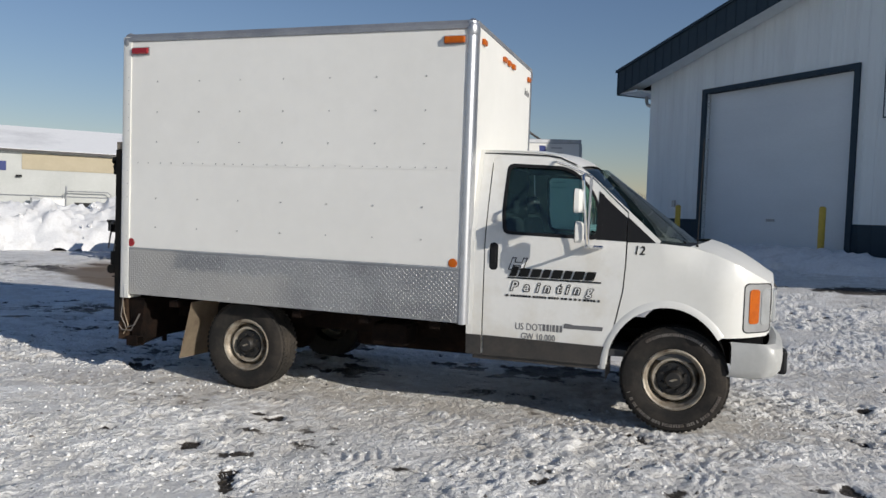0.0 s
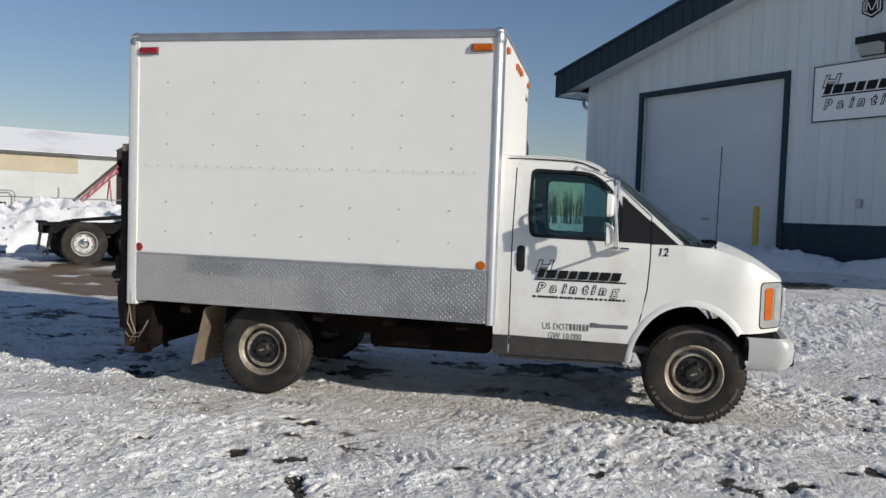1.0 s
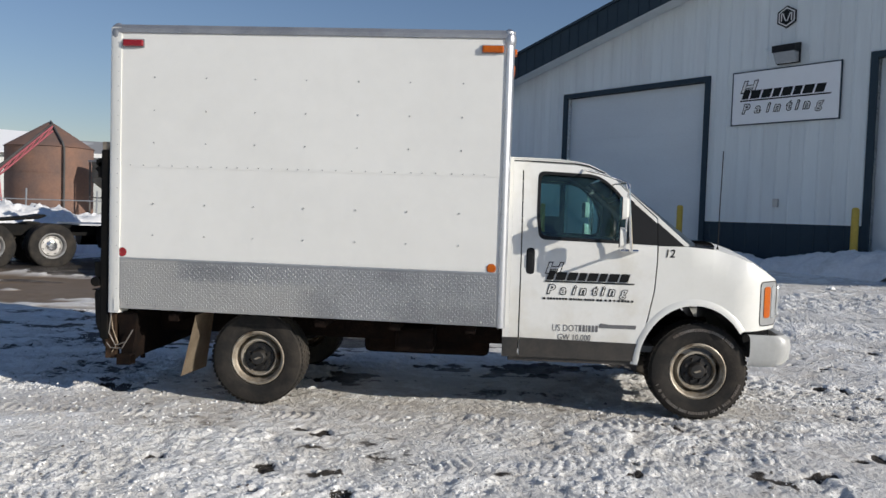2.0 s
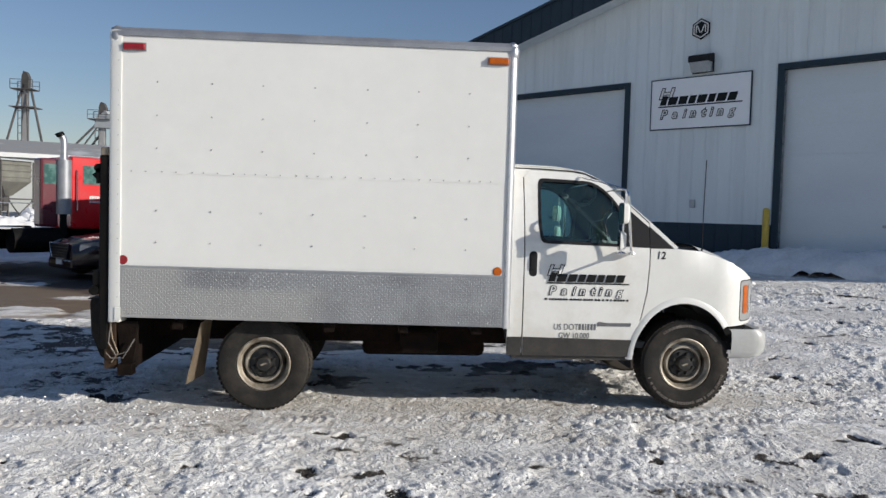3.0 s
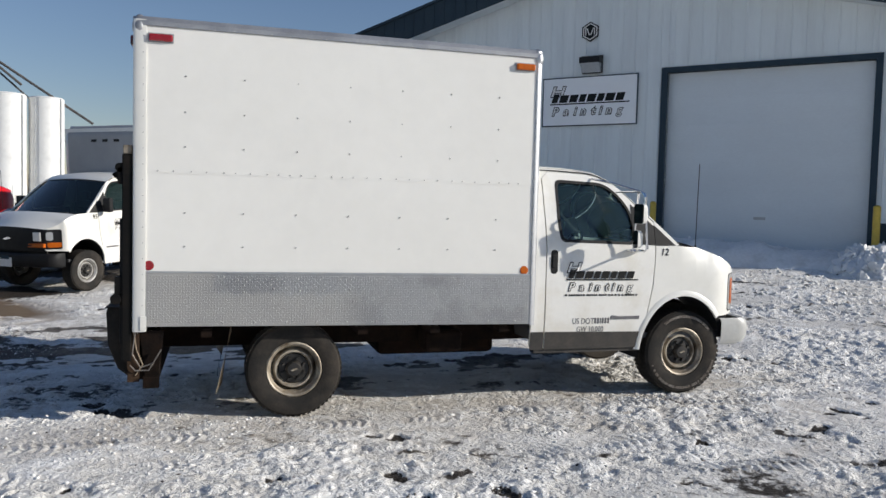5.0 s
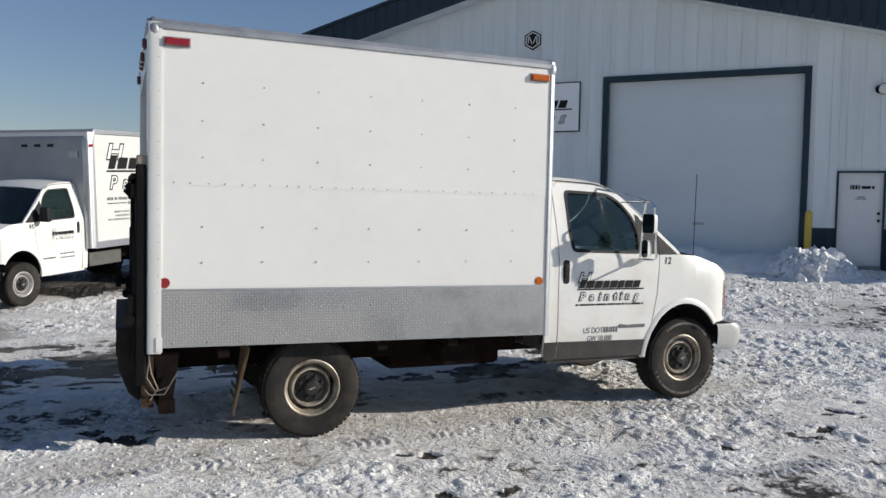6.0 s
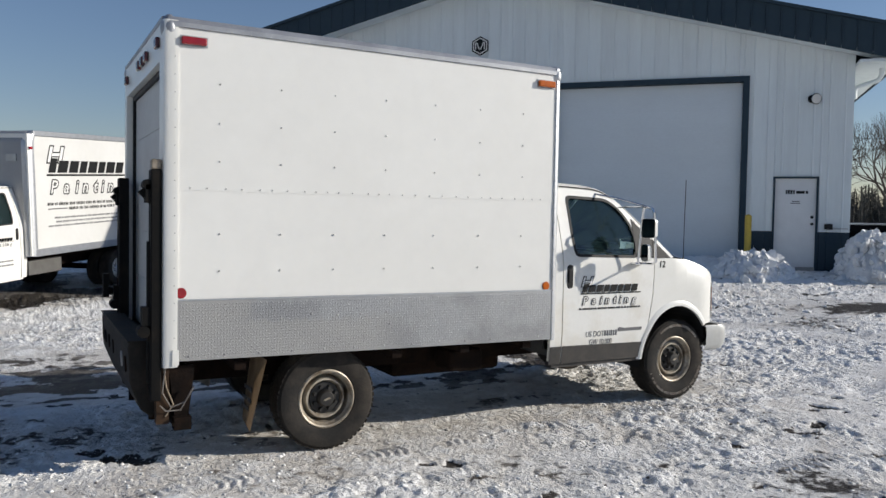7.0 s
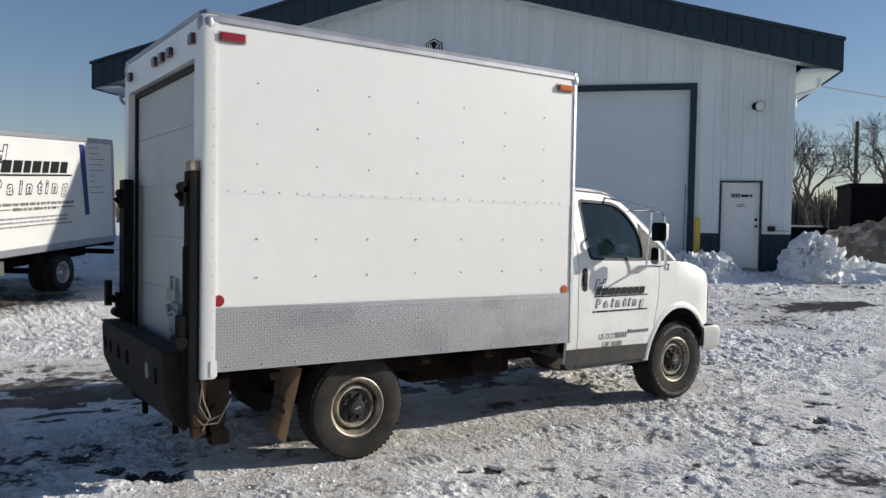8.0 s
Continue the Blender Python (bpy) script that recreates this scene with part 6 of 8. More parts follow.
rod(bm, (BX0 - 0.06, 0.30, 0.40), (BX0 + 0.13, -0.94, 0.33), 0.045, 0.045, 6)
rod(bm, (BX0 - 0.05, 0.10, 0.40), (BX0 - 0.05, 0.10, 0.27), 0.022, 0.022, 8)
rod(bm, (BX0 + 0.02, -0.45, 0.37), (BX0 + 0.02, -0.45, 0.24), 0.022, 0.022, 8)
part("lift_arm", bm, CHASSIS, gate)
part("lower_post", block(BX0 - 0.03, BX0 + 0.05, -1.02, -0.94, 0.34, 0.73), FLAPRUST, gate, "rusty brown lower post")
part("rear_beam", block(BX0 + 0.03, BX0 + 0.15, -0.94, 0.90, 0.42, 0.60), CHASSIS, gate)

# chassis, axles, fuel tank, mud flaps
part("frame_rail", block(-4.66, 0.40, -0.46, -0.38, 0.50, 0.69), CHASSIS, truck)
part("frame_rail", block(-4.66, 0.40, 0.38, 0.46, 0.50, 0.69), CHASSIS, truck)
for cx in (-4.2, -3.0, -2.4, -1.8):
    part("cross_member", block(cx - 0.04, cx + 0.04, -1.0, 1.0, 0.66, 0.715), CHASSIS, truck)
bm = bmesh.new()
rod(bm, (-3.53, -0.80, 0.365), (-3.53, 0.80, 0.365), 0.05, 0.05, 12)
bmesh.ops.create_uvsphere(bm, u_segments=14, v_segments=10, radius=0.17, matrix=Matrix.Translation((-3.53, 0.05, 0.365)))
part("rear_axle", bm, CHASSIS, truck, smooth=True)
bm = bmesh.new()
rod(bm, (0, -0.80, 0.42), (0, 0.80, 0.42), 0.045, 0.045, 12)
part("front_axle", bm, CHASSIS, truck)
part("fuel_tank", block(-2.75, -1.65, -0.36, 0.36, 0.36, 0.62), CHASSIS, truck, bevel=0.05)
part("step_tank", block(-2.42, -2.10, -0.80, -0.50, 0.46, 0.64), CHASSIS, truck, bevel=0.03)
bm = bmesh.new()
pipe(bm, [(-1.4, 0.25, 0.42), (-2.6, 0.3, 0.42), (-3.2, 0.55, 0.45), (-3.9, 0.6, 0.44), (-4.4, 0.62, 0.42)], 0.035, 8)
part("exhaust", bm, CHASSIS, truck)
for sg in (-1, 1):
    t = flank(sg)
    rows = []
    for k in range(9):
        f = k / 8
        xx = -4.015 - 0.09 * f
        rows.append([(xx + 0.05 * f * (j / 4 - 0.5), -1.00 + 0.42 * j / 4, 0.715 - 0.50 * f) for j in range(5)])
    bm = sheet(rows)
    bmesh.ops.solidify(bm, geom=bm.faces[:], thickness=0.012)
    flap = part("mud_flap", t(bm), FLAP, truck, "tan rubber mud flap with faded print")
    for z0, y0, y1 in ((0.47, -0.90, -0.70), (0.40, -0.93, -0.84), (0.40, -0.81, -0.69), (0.34, -0.90, -0.72)):
        xf = -4.015 - 0.09 * (0.715 - z0) / 0.50 - 0.036
        part("flap_print", t(block(xf, xf + 0.004, y0, y1, z0, z0 + 0.03)), STRIPE, flap)
wheel("front_wheel", truck, Matrix.Translation((-0.01, -0.80, 0.422)), 0.388, RIM, lettered=True)
wheel("rear_wheel", truck, Matrix.Translation((-3.53, -0.80, 0.372)), 0.386, RIM)
wheel("front_wheel", truck, Matrix.Translation((-0.01, 0.80, 0.422)) @ Matrix.Rotation(math.pi, 4, "Z"), 0.388, RIM)
wheel("rear_wheel", truck, Matrix.Translation((-3.53, 0.80, 0.372)) @ Matrix.Rotation(math.pi, 4, "Z"), 0.375, RIM)


# ---- the second box truck ----
ROT = Matrix.Rotation(math.pi, 4, "Z")
truck2 = thing("box_truck", "white box truck with black company lettering parked in the yard", "truck",
               Matrix.Translation((-7.163, 15.314, 0.023)) @ Matrix.Rotation(radians(229.96), 4, "Z") @ Matrix.Rotation(0.059, 4, "Y"))
cab(truck2, True, "95", BLACKPL)
# its nose is bowed in plan: the corners sweep back
for ob in [c for p in truck2.children for c in (p, *p.children)]:
    if ob.type == "MESH":
        to_truck = ob.matrix_basis if ob.parent == truck2 else ob.parent.matrix_basis @ ob.matrix_basis
        back = to_truck.inverted()
        for v in ob.data.vertices:
            q = to_truck @ v.co
            if q.x > 0.28:
                f = min(1.0, (q.x - 0.28) / 0.25)
                q.x -= 0.105 * f * f * (3 - 2 * f) * (q.y / 0.9) ** 2
                v.co = back @ q
doors2 = [o for o in truck2.children if o.name.startswith("door")]
door2 = doors2[1]
lettered_mark(door2, 0.72, 1.12, 0.55, -0.9925, at=ROT)
for k in range(2):
    px = 0.90
    for wd in (0.05, 0.06, 0.04, 0.07, 0.05):
        part("number_mark", block(px, px + wd, -0.9935, -0.9905, 0.80 - 0.07 * k, 0.825 - 0.07 * k), LETTERGREY, door2, at=ROT)
        px += wd + 0.015
fender2 = [o for o in truck2.children if o.name.startswith("fender")][1]
part("fleet_number", shifted(letters("95", 0.11, 0.0, 0.0008, 0.002, 1.05, 1.0), 0.24, -0.9925, 1.29), LETTER, fender2, at=ROT)
for sg in (-1, 1):
    bm = bmesh.new()
    pipe(bm, [(-0.50, sg * 0.93, 1.50), (-0.46, sg * 1.06, 1.50)], 0.02, 8)
    mm = part("door_mirror", flank(sg)(block(-0.52, -0.42, -1.22, -1.04, 1.40, 1.66)), BLACKPL, truck2, bevel=0.03)
    part("mirror_stalk", bm, BLACKPL, mm)

QX0, QX1, QZ0, QZ1, QW = -5.94, -1.505, 0.856, 3.03, 1.13
box2 = part("cargo_box", block(QX0, QX1 - 0.02, -QW + 0.01, QW - 0.01, QZ0, QZ1 - 0.06), BOXWHITE, truck2, "white cargo box")
prof = [(QX1, QZ0), (QX1, QZ1 - 0.22)] + [(QX1 - 0.22 + 0.22 * math.cos(radians(a)), QZ1 - 0.22 + 0.22 * math.sin(radians(a))) for a in range(15, 91, 15)] + [(QX1 - 0.40, QZ1), (QX1 - 0.40, QZ1 - 0.05), (QX1 - 0.24, QZ1 - 0.05), (QX1 - 0.019, QZ1 - 0.24), (QX1 - 0.019, QZ0)]
part("front_panel", prism(prof, -QW + 0.10, QW - 0.10), mat("pale_grey_front_panel", (0.34, 0.34, 0.345), (0.29, 0.29, 0.295), rough=0.5, metal=0.2, scale=1.2, bscale=20, fine=0.02), box2, "pale grey front wall with rounded top", smooth=True)
for sg in (-1, 1):
    t = flank(sg)
    rows = []
    for z in (QZ0 - 0.01, 1.5, 2.1, 2.6, QZ1 - 0.2, QZ1 - 0.08, QZ1 - 0.01):
        lift = max(0, z - (QZ1 - 0.22))
        back = 0.22 - math.sqrt(max(0, 0.22 ** 2 - lift ** 2))
        rows.append([(QX1 - 0.16 - back, -QW - 0.006, z)] + [(QX1 - 0.12 + 0.125 * math.sin(radians(a)) - back, -QW + 0.115 - 0.121 * math.cos(radians(a)), z) for a in range(0, 91, 15)])
    part("corner_post", t(sheet(rows)), ALU, box2, "bright rounded aluminium corner", smooth=True)
    part("top_rail", t(block(QX0, QX1 - 0.16, -QW - 0.010, -QW + 0.10, QZ1 - 0.10, QZ1)), ALU, box2, bevel=0.015)
    part("bottom_rail", t(block(QX0, QX1 - 0.10, -QW - 0.012, -QW + 0.0095, QZ0 - 0.02, QZ0 + 0.11)), ALU, box2, bevel=0.006)
    part("rear_post", t(block(QX0 - 0.006, QX0 + 0.07, -QW - 0.014, -QW + 0.08, QZ0 - 0.021, QZ1 - 0.101)), ALU, box2)
    part("marker_lamp", t(block(QX1 - 0.115, QX1 - 0.035, -QW - 0.024, -QW - 0.004, 2.70, 2.75)), RED, box2, bevel=0.008)
side2 = part("side_panel", block(-QX1 + 0.165, -QX0 - 0.071, -QW - 0.001, -QW + 0.0095, QZ0 + 0.111, QZ1 - 0.101), mat("aged_white_box_panel", (0.66, 0.655, 0.63), (0.60, 0.59, 0.56), rough=0.4, scale=1.1, bscale=9, fine=0.015), box2, at=ROT)
lettered_mark(box2, 1.955, 2.15, 2.43, -QW - 0.002, at=ROT)
rnd = random.Random(7)
for x0, x1, z0, h in ((1.95, 4.38, 1.715, 0.056), (2.52, 3.90, 1.625, 0.056), (2.13, 4.20, 1.475, 0.036), (2.16, 4.20, 1.402, 0.036), (1.96, 4.34, 1.330, 0.036)):
    px = x0
    while px < x1:
        bm = bmesh.new()
        for _ in range(rnd.randint(2, 7)):
            wd = h * rnd.uniform(0.35, 0.6)
            if px + wd < x1:
                cuboid(bm, px, px + wd, -QW - 0.0040, -QW - 0.0012, z0, z0 + h * rnd.uniform(0.85, 1.0))
            px += wd + h * 0.28
        px += h * 0.5
        if bm.verts:
            part("text_mark", bm, LETTERGREY if h < 0.05 else LETTER, box2, at=ROT)
        else:
            bm.free()
for x0, x1 in ((1.96, 2.47), (3.95, 4.38)):
    part("rule", block(x0, x1, -QW - 0.0040, -QW - 0.0012, 1.645, 1.662), LETTER, box2, at=ROT)
BLUEVINYL = mat("blue_vinyl", (0.02, 0.035, 0.16), rough=0.4, scale=10)
part("blue_stripe", prism([(4.64, 2.88), (4.83, 2.88), (4.96, 1.46), (4.80, 1.46)], -QW - 0.0040, -QW - 0.0012), BLUEVINYL, box2, "dark blue vertical stripe", at=ROT)
for k in range(9):
    w_ = rnd.uniform(0.2, 0.55)
    part("text_mark", block(5.0, 5.0 + w_, -QW - 0.0040, -QW - 0.0012, 2.82 - 0.115 * k, 2.835 - 0.115 * k), LETTERGREY, box2, at=ROT)
for yy in (-0.30, 0.0, 0.30):
    part("marker_lamp", block(QX1 + 0.001, QX1 + 0.02, yy - 0.06, yy + 0.06, 2.70, 2.75), BLACKPL, box2)
part("vent", block(QX1 + 0.001, QX1 + 0.02, 0.72, 0.92, 2.50, 2.62), GALV, box2)
for yy in (-0.42, 0.42):
    part("frame_rail", block(QX0 + 0.05, 0.35, yy - 0.04, yy + 0.04, 0.52, 0.75), CHASSIS, truck2)
part("sub_frame", block(QX0 + 0.1, QX1 - 0.02, -0.9, 0.9, 0.751, 0.855), CHASSIS, truck2)
part("side_box", block(-2.45, -1.60, 0.62, 0.98, 0.50, 0.75), mat("grey_tool_box_paint", (0.10, 0.097, 0.09), (0.07, 0.065, 0.06), rough=0.6, scale=5, bscale=40, fine=0.06), truck2, "dirty grey side tool box", bevel=0.01)
part("rear_bumper", block(QX0 - 0.10, QX0 + 0.02, -1.05, 1.05, 0.55, 0.65), BLACKSTEEL, truck2)
part("step", block(QX0 - 0.28, QX0 - 0.02, -0.95, 0.95, 0.72, 0.80), BLACKSTEEL, truck2)
bm = bmesh.new()
rod(bm, (-4.04, -0.8, 0.38), (-4.04, 0.8, 0.38), 0.06, 0.06, 10)
part("rear_axle", bm, CHASSIS, truck2)
PALERIM = mat("pale_steel_wheel", (0.55, 0.54, 0.52), (0.42, 0.40, 0.37), rough=0.4, metal=0.5, scale=9, bscale=50, fine=0.05)
for sg in (-1, 1):
    r = Matrix.Identity(4) if sg < 0 else ROT
    wheel("front_wheel", truck2, Matrix.Translation((-0.14, sg * 0.82, 0.37)) @ r, 0.375, PALERIM, seg=40)
    wheel("rear_wheel", truck2, Matrix.Translation((-4.04, sg * 0.98, 0.37)) @ r, 0.375, PALERIM, dual=True, seg=40)
    wheel("inner_wheel", truck2, Matrix.Translation((-4.04, sg * 0.70, 0.37)) @ r, 0.375, PALERIM, dual=True, seg=32)


# ---- dark sedan ----
CARPAINT = mat("dark_plum_car_paint", (0.014, 0.006, 0.010), (0.02, 0.008, 0.013), rough=0.2, coat=0.5, scale=3, fine=0.02, rvar=0.04)
CARGLASS = glass("car_glass", (0.20, 0.24, 0.25))
sedan = thing("sedan", "dark plum glossy four-door sedan parked between two trucks", "car", Matrix.Translation((-9.75, 17.15, 0)) @ Matrix.Rotation(radians(225), 4, "Z"))


def smooth_table(x, table):
    for (x0, v0), (x1, v1) in zip(table, table[1:]):
        if x <= x1 or (x1, v1) == table[-1]:
            f = min(1, max(0, (x - x0) / (x1 - x0)))
            f = f * f * (3 - 2 * f)
            return v0 + (v1 - v0) * f


BELT = [(-4.65, 0.98), (-4.2, 1.02), (-3.4, 1.0), (-2.0, 0.97), (-1.2, 0.96), (-0.5, 0.88), (0.0, 0.72)]
WIDE = [(-4.65, 0.72), (-4.3, 0.86), (-3.4, 0.91), (-1.5, 0.91), (-0.6, 0.88), (-0.2, 0.76), (0.0, 0.58)]
rows = []
for k in range(32):
    x = -4.65 + 4.65 * k / 31
    b, w = smooth_table(x, BELT), smooth_table(x, WIDE)
    half = [(0.80 * w, 0.22), (0.97 * w, 0.32), (w, 0.55), (0.985 * w, b - 0.16), (0.93 * w, b - 0.03), (0.80 * w, b + 0.01), (0.4 * w, b + 0.04), (0, b + 0.05)]
    rows.append([(x, -y, z) for y, z in half] + [(x, y, z) for y, z in half[::-1][1:]])
bm = sheet(rows)
bm.verts.ensure_lookup_table()
n_ = len(rows[0])
bm.faces.new([bm.verts[i] for i in range(n_)])
bm.faces.new([bm.verts[len(bm.verts) - n_ + i] for i in range(n_)][::-1])
part("body", bm, CARPAINT, sedan, smooth=True)
rows = []
for x, z, w in ((-1.30, 0.98, 0.80), (-1.75, 1.26, 0.68), (-2.05, 1.40, 0.61), (-2.5, 1.455, 0.58), (-3.1, 1.43, 0.57), (-3.6, 1.27, 0.62), (-4.0, 1.05, 0.72)):
    rows.append([(x, w * (2 * k / 10 - 1), z + 0.03 * (1 - (2 * k / 10 - 1) ** 2)) for k in range(11)])
part("windscreen", sheet(rows[:3]), CARGLASS, sedan, smooth=True)
part("roof", sheet(rows[2:5]), CARPAINT, sedan, smooth=True)
part("rear_window", sheet(rows[4:]), CARGLASS, sedan, smooth=True)
for sg in (-1, 1):
    t = flank(sg)
    top = [(r[0][0], -r[-1][1], r[0][2]) for r in rows]
    low = [(x, -0.86, 0.985) for x in (-1.30, -1.75, -2.05, -2.5, -3.1, -3.6, -4.0)]
    part("side_glass", t(sheet([top, low])), CARGLASS, sedan)
    part("roof_rail", t(sheet([[(x, y - 0.012, z + 0.004) for x, y, z in top], [(x, y - 0.018, z - 0.045) for x, y, z in top]])), CARPAINT, sedan)
    part("door_pillar", t(sheet([[(-2.72, -0.585, 1.43), (-2.64, -0.585, 1.43)], [(-2.68, -0.875, 0.98), (-2.58, -0.875, 0.98)]])), BLACKPL, sedan)
    bm = sheet([[(-0.62, -0.905, 0.74), (-0.30, -0.80, 0.73), (-0.10, -0.69, 0.62)], [(-0.74, -0.93, 0.84), (-0.32, -0.83, 0.82), (-0.12, -0.70, 0.77)]])
    part("headlamp", t(bm), LENS, sedan)
    part("mirror", t(block(-1.55, -1.38, -1.06, -0.90, 0.98, 1.12)), CARPAINT, sedan, bevel=0.04)
    part("door_handle", t(block(-2.50, -2.32, -0.935, -0.905, 0.80, 0.825)), CHROME, sedan)
    for xx in (-0.80, -3.65):
        m_ = Matrix.Translation((xx, sg * 0.82, 0.335)) @ (Matrix.Identity(4) if sg < 0 else ROT)
        wh = new("wheel")
        wh.parent, wh.matrix_basis = sedan, m_
        bm = bmesh.new()
        lathe(bm, [(0.235, -0.10), (0.30, -0.115), (0.325, -0.10), (0.33, 0.0), (0.325, 0.10), (0.24, 0.10)], 36, closed=True)
        part("tyre", bm, RUBBER, wh, smooth=True)
        bm = bmesh.new()
        lathe(bm, [(0.236, -0.10), (0.222, -0.105), (0.205, -0.05), (0.205, 0.05)], 36)
        rod(bm, (0, -0.03, 0), (0, -0.095, 0), 0.07, 0.05, 14)
        for j in range(10):
            a = j * math.tau / 10
            rod(bm, (0.05 * math.cos(a), -0.085, 0.05 * math.sin(a)), (0.215 * math.cos(a + 0.12), -0.085, 0.215 * math.sin(a + 0.12)), 0.014, 0.018, 6)
        part("alloy_rim", bm, RIMGREY, wh, smooth=True)
part("grille", prism([(-0.34, 0.46), (0.34, 0.46), (0.48, 0.75), (-0.48, 0.75)], -0.03, 0.03), BLACKPL, sedan, at=Matrix.Rotation(radians(90), 4, "Z"))
bm = bmesh.new()
for zz in (0.50, 0.56, 0.62, 0.68):
    w_ = 0.34 + 0.46 * (zz - 0.46)
    cuboid(bm, 0.031, 0.045, -w_, w_, zz, zz + 0.014)
tagged(part("grille_bars", bm, CHROME, sedan), kind="stuff")
bm = bmesh.new()
pipe(bm, [(0.04, -0.35, 0.45), (0.04, 0.35, 0.45), (0.03, 0.49, 0.76), (0.03, -0.49, 0.76), (0.04, -0.35, 0.45)], 0.020, 6)
part("grille_surround", bm, CHROME, sedan)
part("grille_badge", prism([(-0.07, 0.60), (0.0, 0.55), (0.07, 0.60), (0.06, 0.67), (-0.06, 0.67)], 0.046, 0.056), CHROME, sedan, at=Matrix.Rotation(radians(90), 4, "Z"))
part("number_plate", block(0.032, 0.046, -0.15, 0.15, 0.31, 0.42), VINYLWHITE, sedan)
part("bumper", block(-0.20, 0.03, -0.60, 0.60, 0.22, 0.43), CARPAINT, sedan, bevel=0.04)


# ---- red road tractor ----
REDPAINT = mat("bright_red_paint", (0.68, 0.007, 0.012), (0.56, 0.006, 0.010), rough=0.3, coat=0.35, scale=2.5, fine=0.02)
CABGLASS = mat("teal_tractor_glass", (0.05, 0.12, 0.11), (0.12, 0.22, 0.20), rough=0.12, scale=5, mix=(0.45, 0.6), fine=0.05)
MAROON = mat("faded_maroon_paint", (0.13, 0.016, 0.028), (0.10, 0.014, 0.022), rough=0.3, coat=0.4, scale=2.5, fine=0.04)
tractor = thing("road_tractor", "red road tractor with sleeper, chrome exhaust stack and bare tandem axles", "truck",
                Matrix.Translation((-13.58, 17.43, 0.03)) @ Matrix.Rotation(radians(45), 4, "Z"))
for yy in (-0.45, 0.45):
    part("frame_rail", block(-1.08, 5.4, yy - 0.05, yy + 0.05, 0.72, 0.98), BLACKSTEEL, tractor)
for xx in (-1.0, -0.25, 1.05, 1.7, 2.3):
    part("cross_member", block(xx - 0.06, xx + 0.06, -0.42, 0.42, 0.76, 0.94), BLACKSTEEL, tractor)
part("deck_plate", block(1.70, 2.5, -0.95, 0.95, 0.985, 1.02), ALUDULL, tractor)
bm = prism([(-0.30, 1.02), (0.90, 1.12), (1.10, 1.20), (1.05, 1.25), (0.85, 1.20), (-0.35, 1.06)], -0.48, 0.48)
part("fifth_wheel", bm, BLACKSTEEL, tractor, bevel=0.02)
TRUCKRIM = mat("aluminium_truck_wheel", (0.52, 0.51, 0.49), (0.38, 0.36, 0.34), rough=0.4, metal=0.5, scale=8, fine=0.04)
for xx in (-0.25, 1.05):
    bm = bmesh.new()
    rod(bm, (xx, -0.9, 0.50), (xx, 0.9, 0.50), 0.09, 0.09, 12)
    part("axle", bm, CHASSIS, tractor)
    for sg in (-1, 1):
        r = Matrix.Identity(4) if sg < 0 else ROT
        wheel("drive_wheel", tractor, Matrix.Translation((xx, sg * 1.08, 0.50)) @ r, 0.53, TRUCKRIM, dual=True, bolts=10, seg=48)
        wheel("inner_wheel", tractor, Matrix.Translation((xx, sg * 0.76, 0.50)) @ r, 0.53, TRUCKRIM, dual=True, bolts=10, seg=32)
for sg in (-1, 1):
    r = Matrix.Identity(4) if sg < 0 else ROT
    wheel("steer_wheel", tractor, Matrix.Translation((5.0, sg * 1.02, 0.50)) @ r, 0.53, TRUCKRIM, bolts=10, seg=40)
    t = flank(sg)
    rows = [[(-0.94 - 0.10 * f, -1.22, 0.95 - 0.72 * f), (-0.94 - 0.10 * f, -0.62, 0.95 - 0.72 * f)] for f in (0, 0.33, 0.66, 1)]
    bm = sheet(rows)
    bmesh.ops.solidify(bm, geom=bm.faces[:], thickness=0.015)
    part("mud_flap", t(bm), BLACKPL, tractor)
    part("flap_arm", t(block(-1.07, -0.86, -1.18, -0.50, 0.93, 1.0)), BLACKSTEEL, tractor, bevel=0.01)
    bm = bmesh.new()
    rod(bm, (2.2, -0.88, 0.72), (3.3, -0.88, 0.72), 0.30, 0.30, 20)
    part("fuel_tank", t(bm), BLACKSTEEL, tractor, smooth=True)
    part("step", t(block(3.4, 4.45, -1.10, -0.62, 0.45, 0.56)), BLACKSTEEL, tractor)
    part("fender", t(prism(arc(5.0, 0.5, 0.68, 0.66, 170, 20, 12) + arc(5.0, 0.5, 0.60, 0.59, 20, 170, 12), -1.20, -0.80)), REDPAINT, tractor, smooth=True)
part("sleeper", block(2.78, 3.20, -1.12, -0.70, 1.05, 2.83), MAROON, tractor, "narrow maroon sleeper with a side window", bevel=0.06)
for t in (flank(-1),):
    part("sleeper_window", t(prism(rounded(2.86, 3.15, 2.16, 2.68, 0.04), -1.128, -1.121)), CABGLASS, tractor)
shell = [(3.50, 1.0), (4.62, 1.0), (4.62, 2.08), (4.50, 2.78), (4.66, 2.84), (4.62, 2.90), (3.50, 2.92)]
body3 = part("cab", prism(shell, -1.12, 1.12), REDPAINT, tractor, "bright red day cab", bevel=0.05)
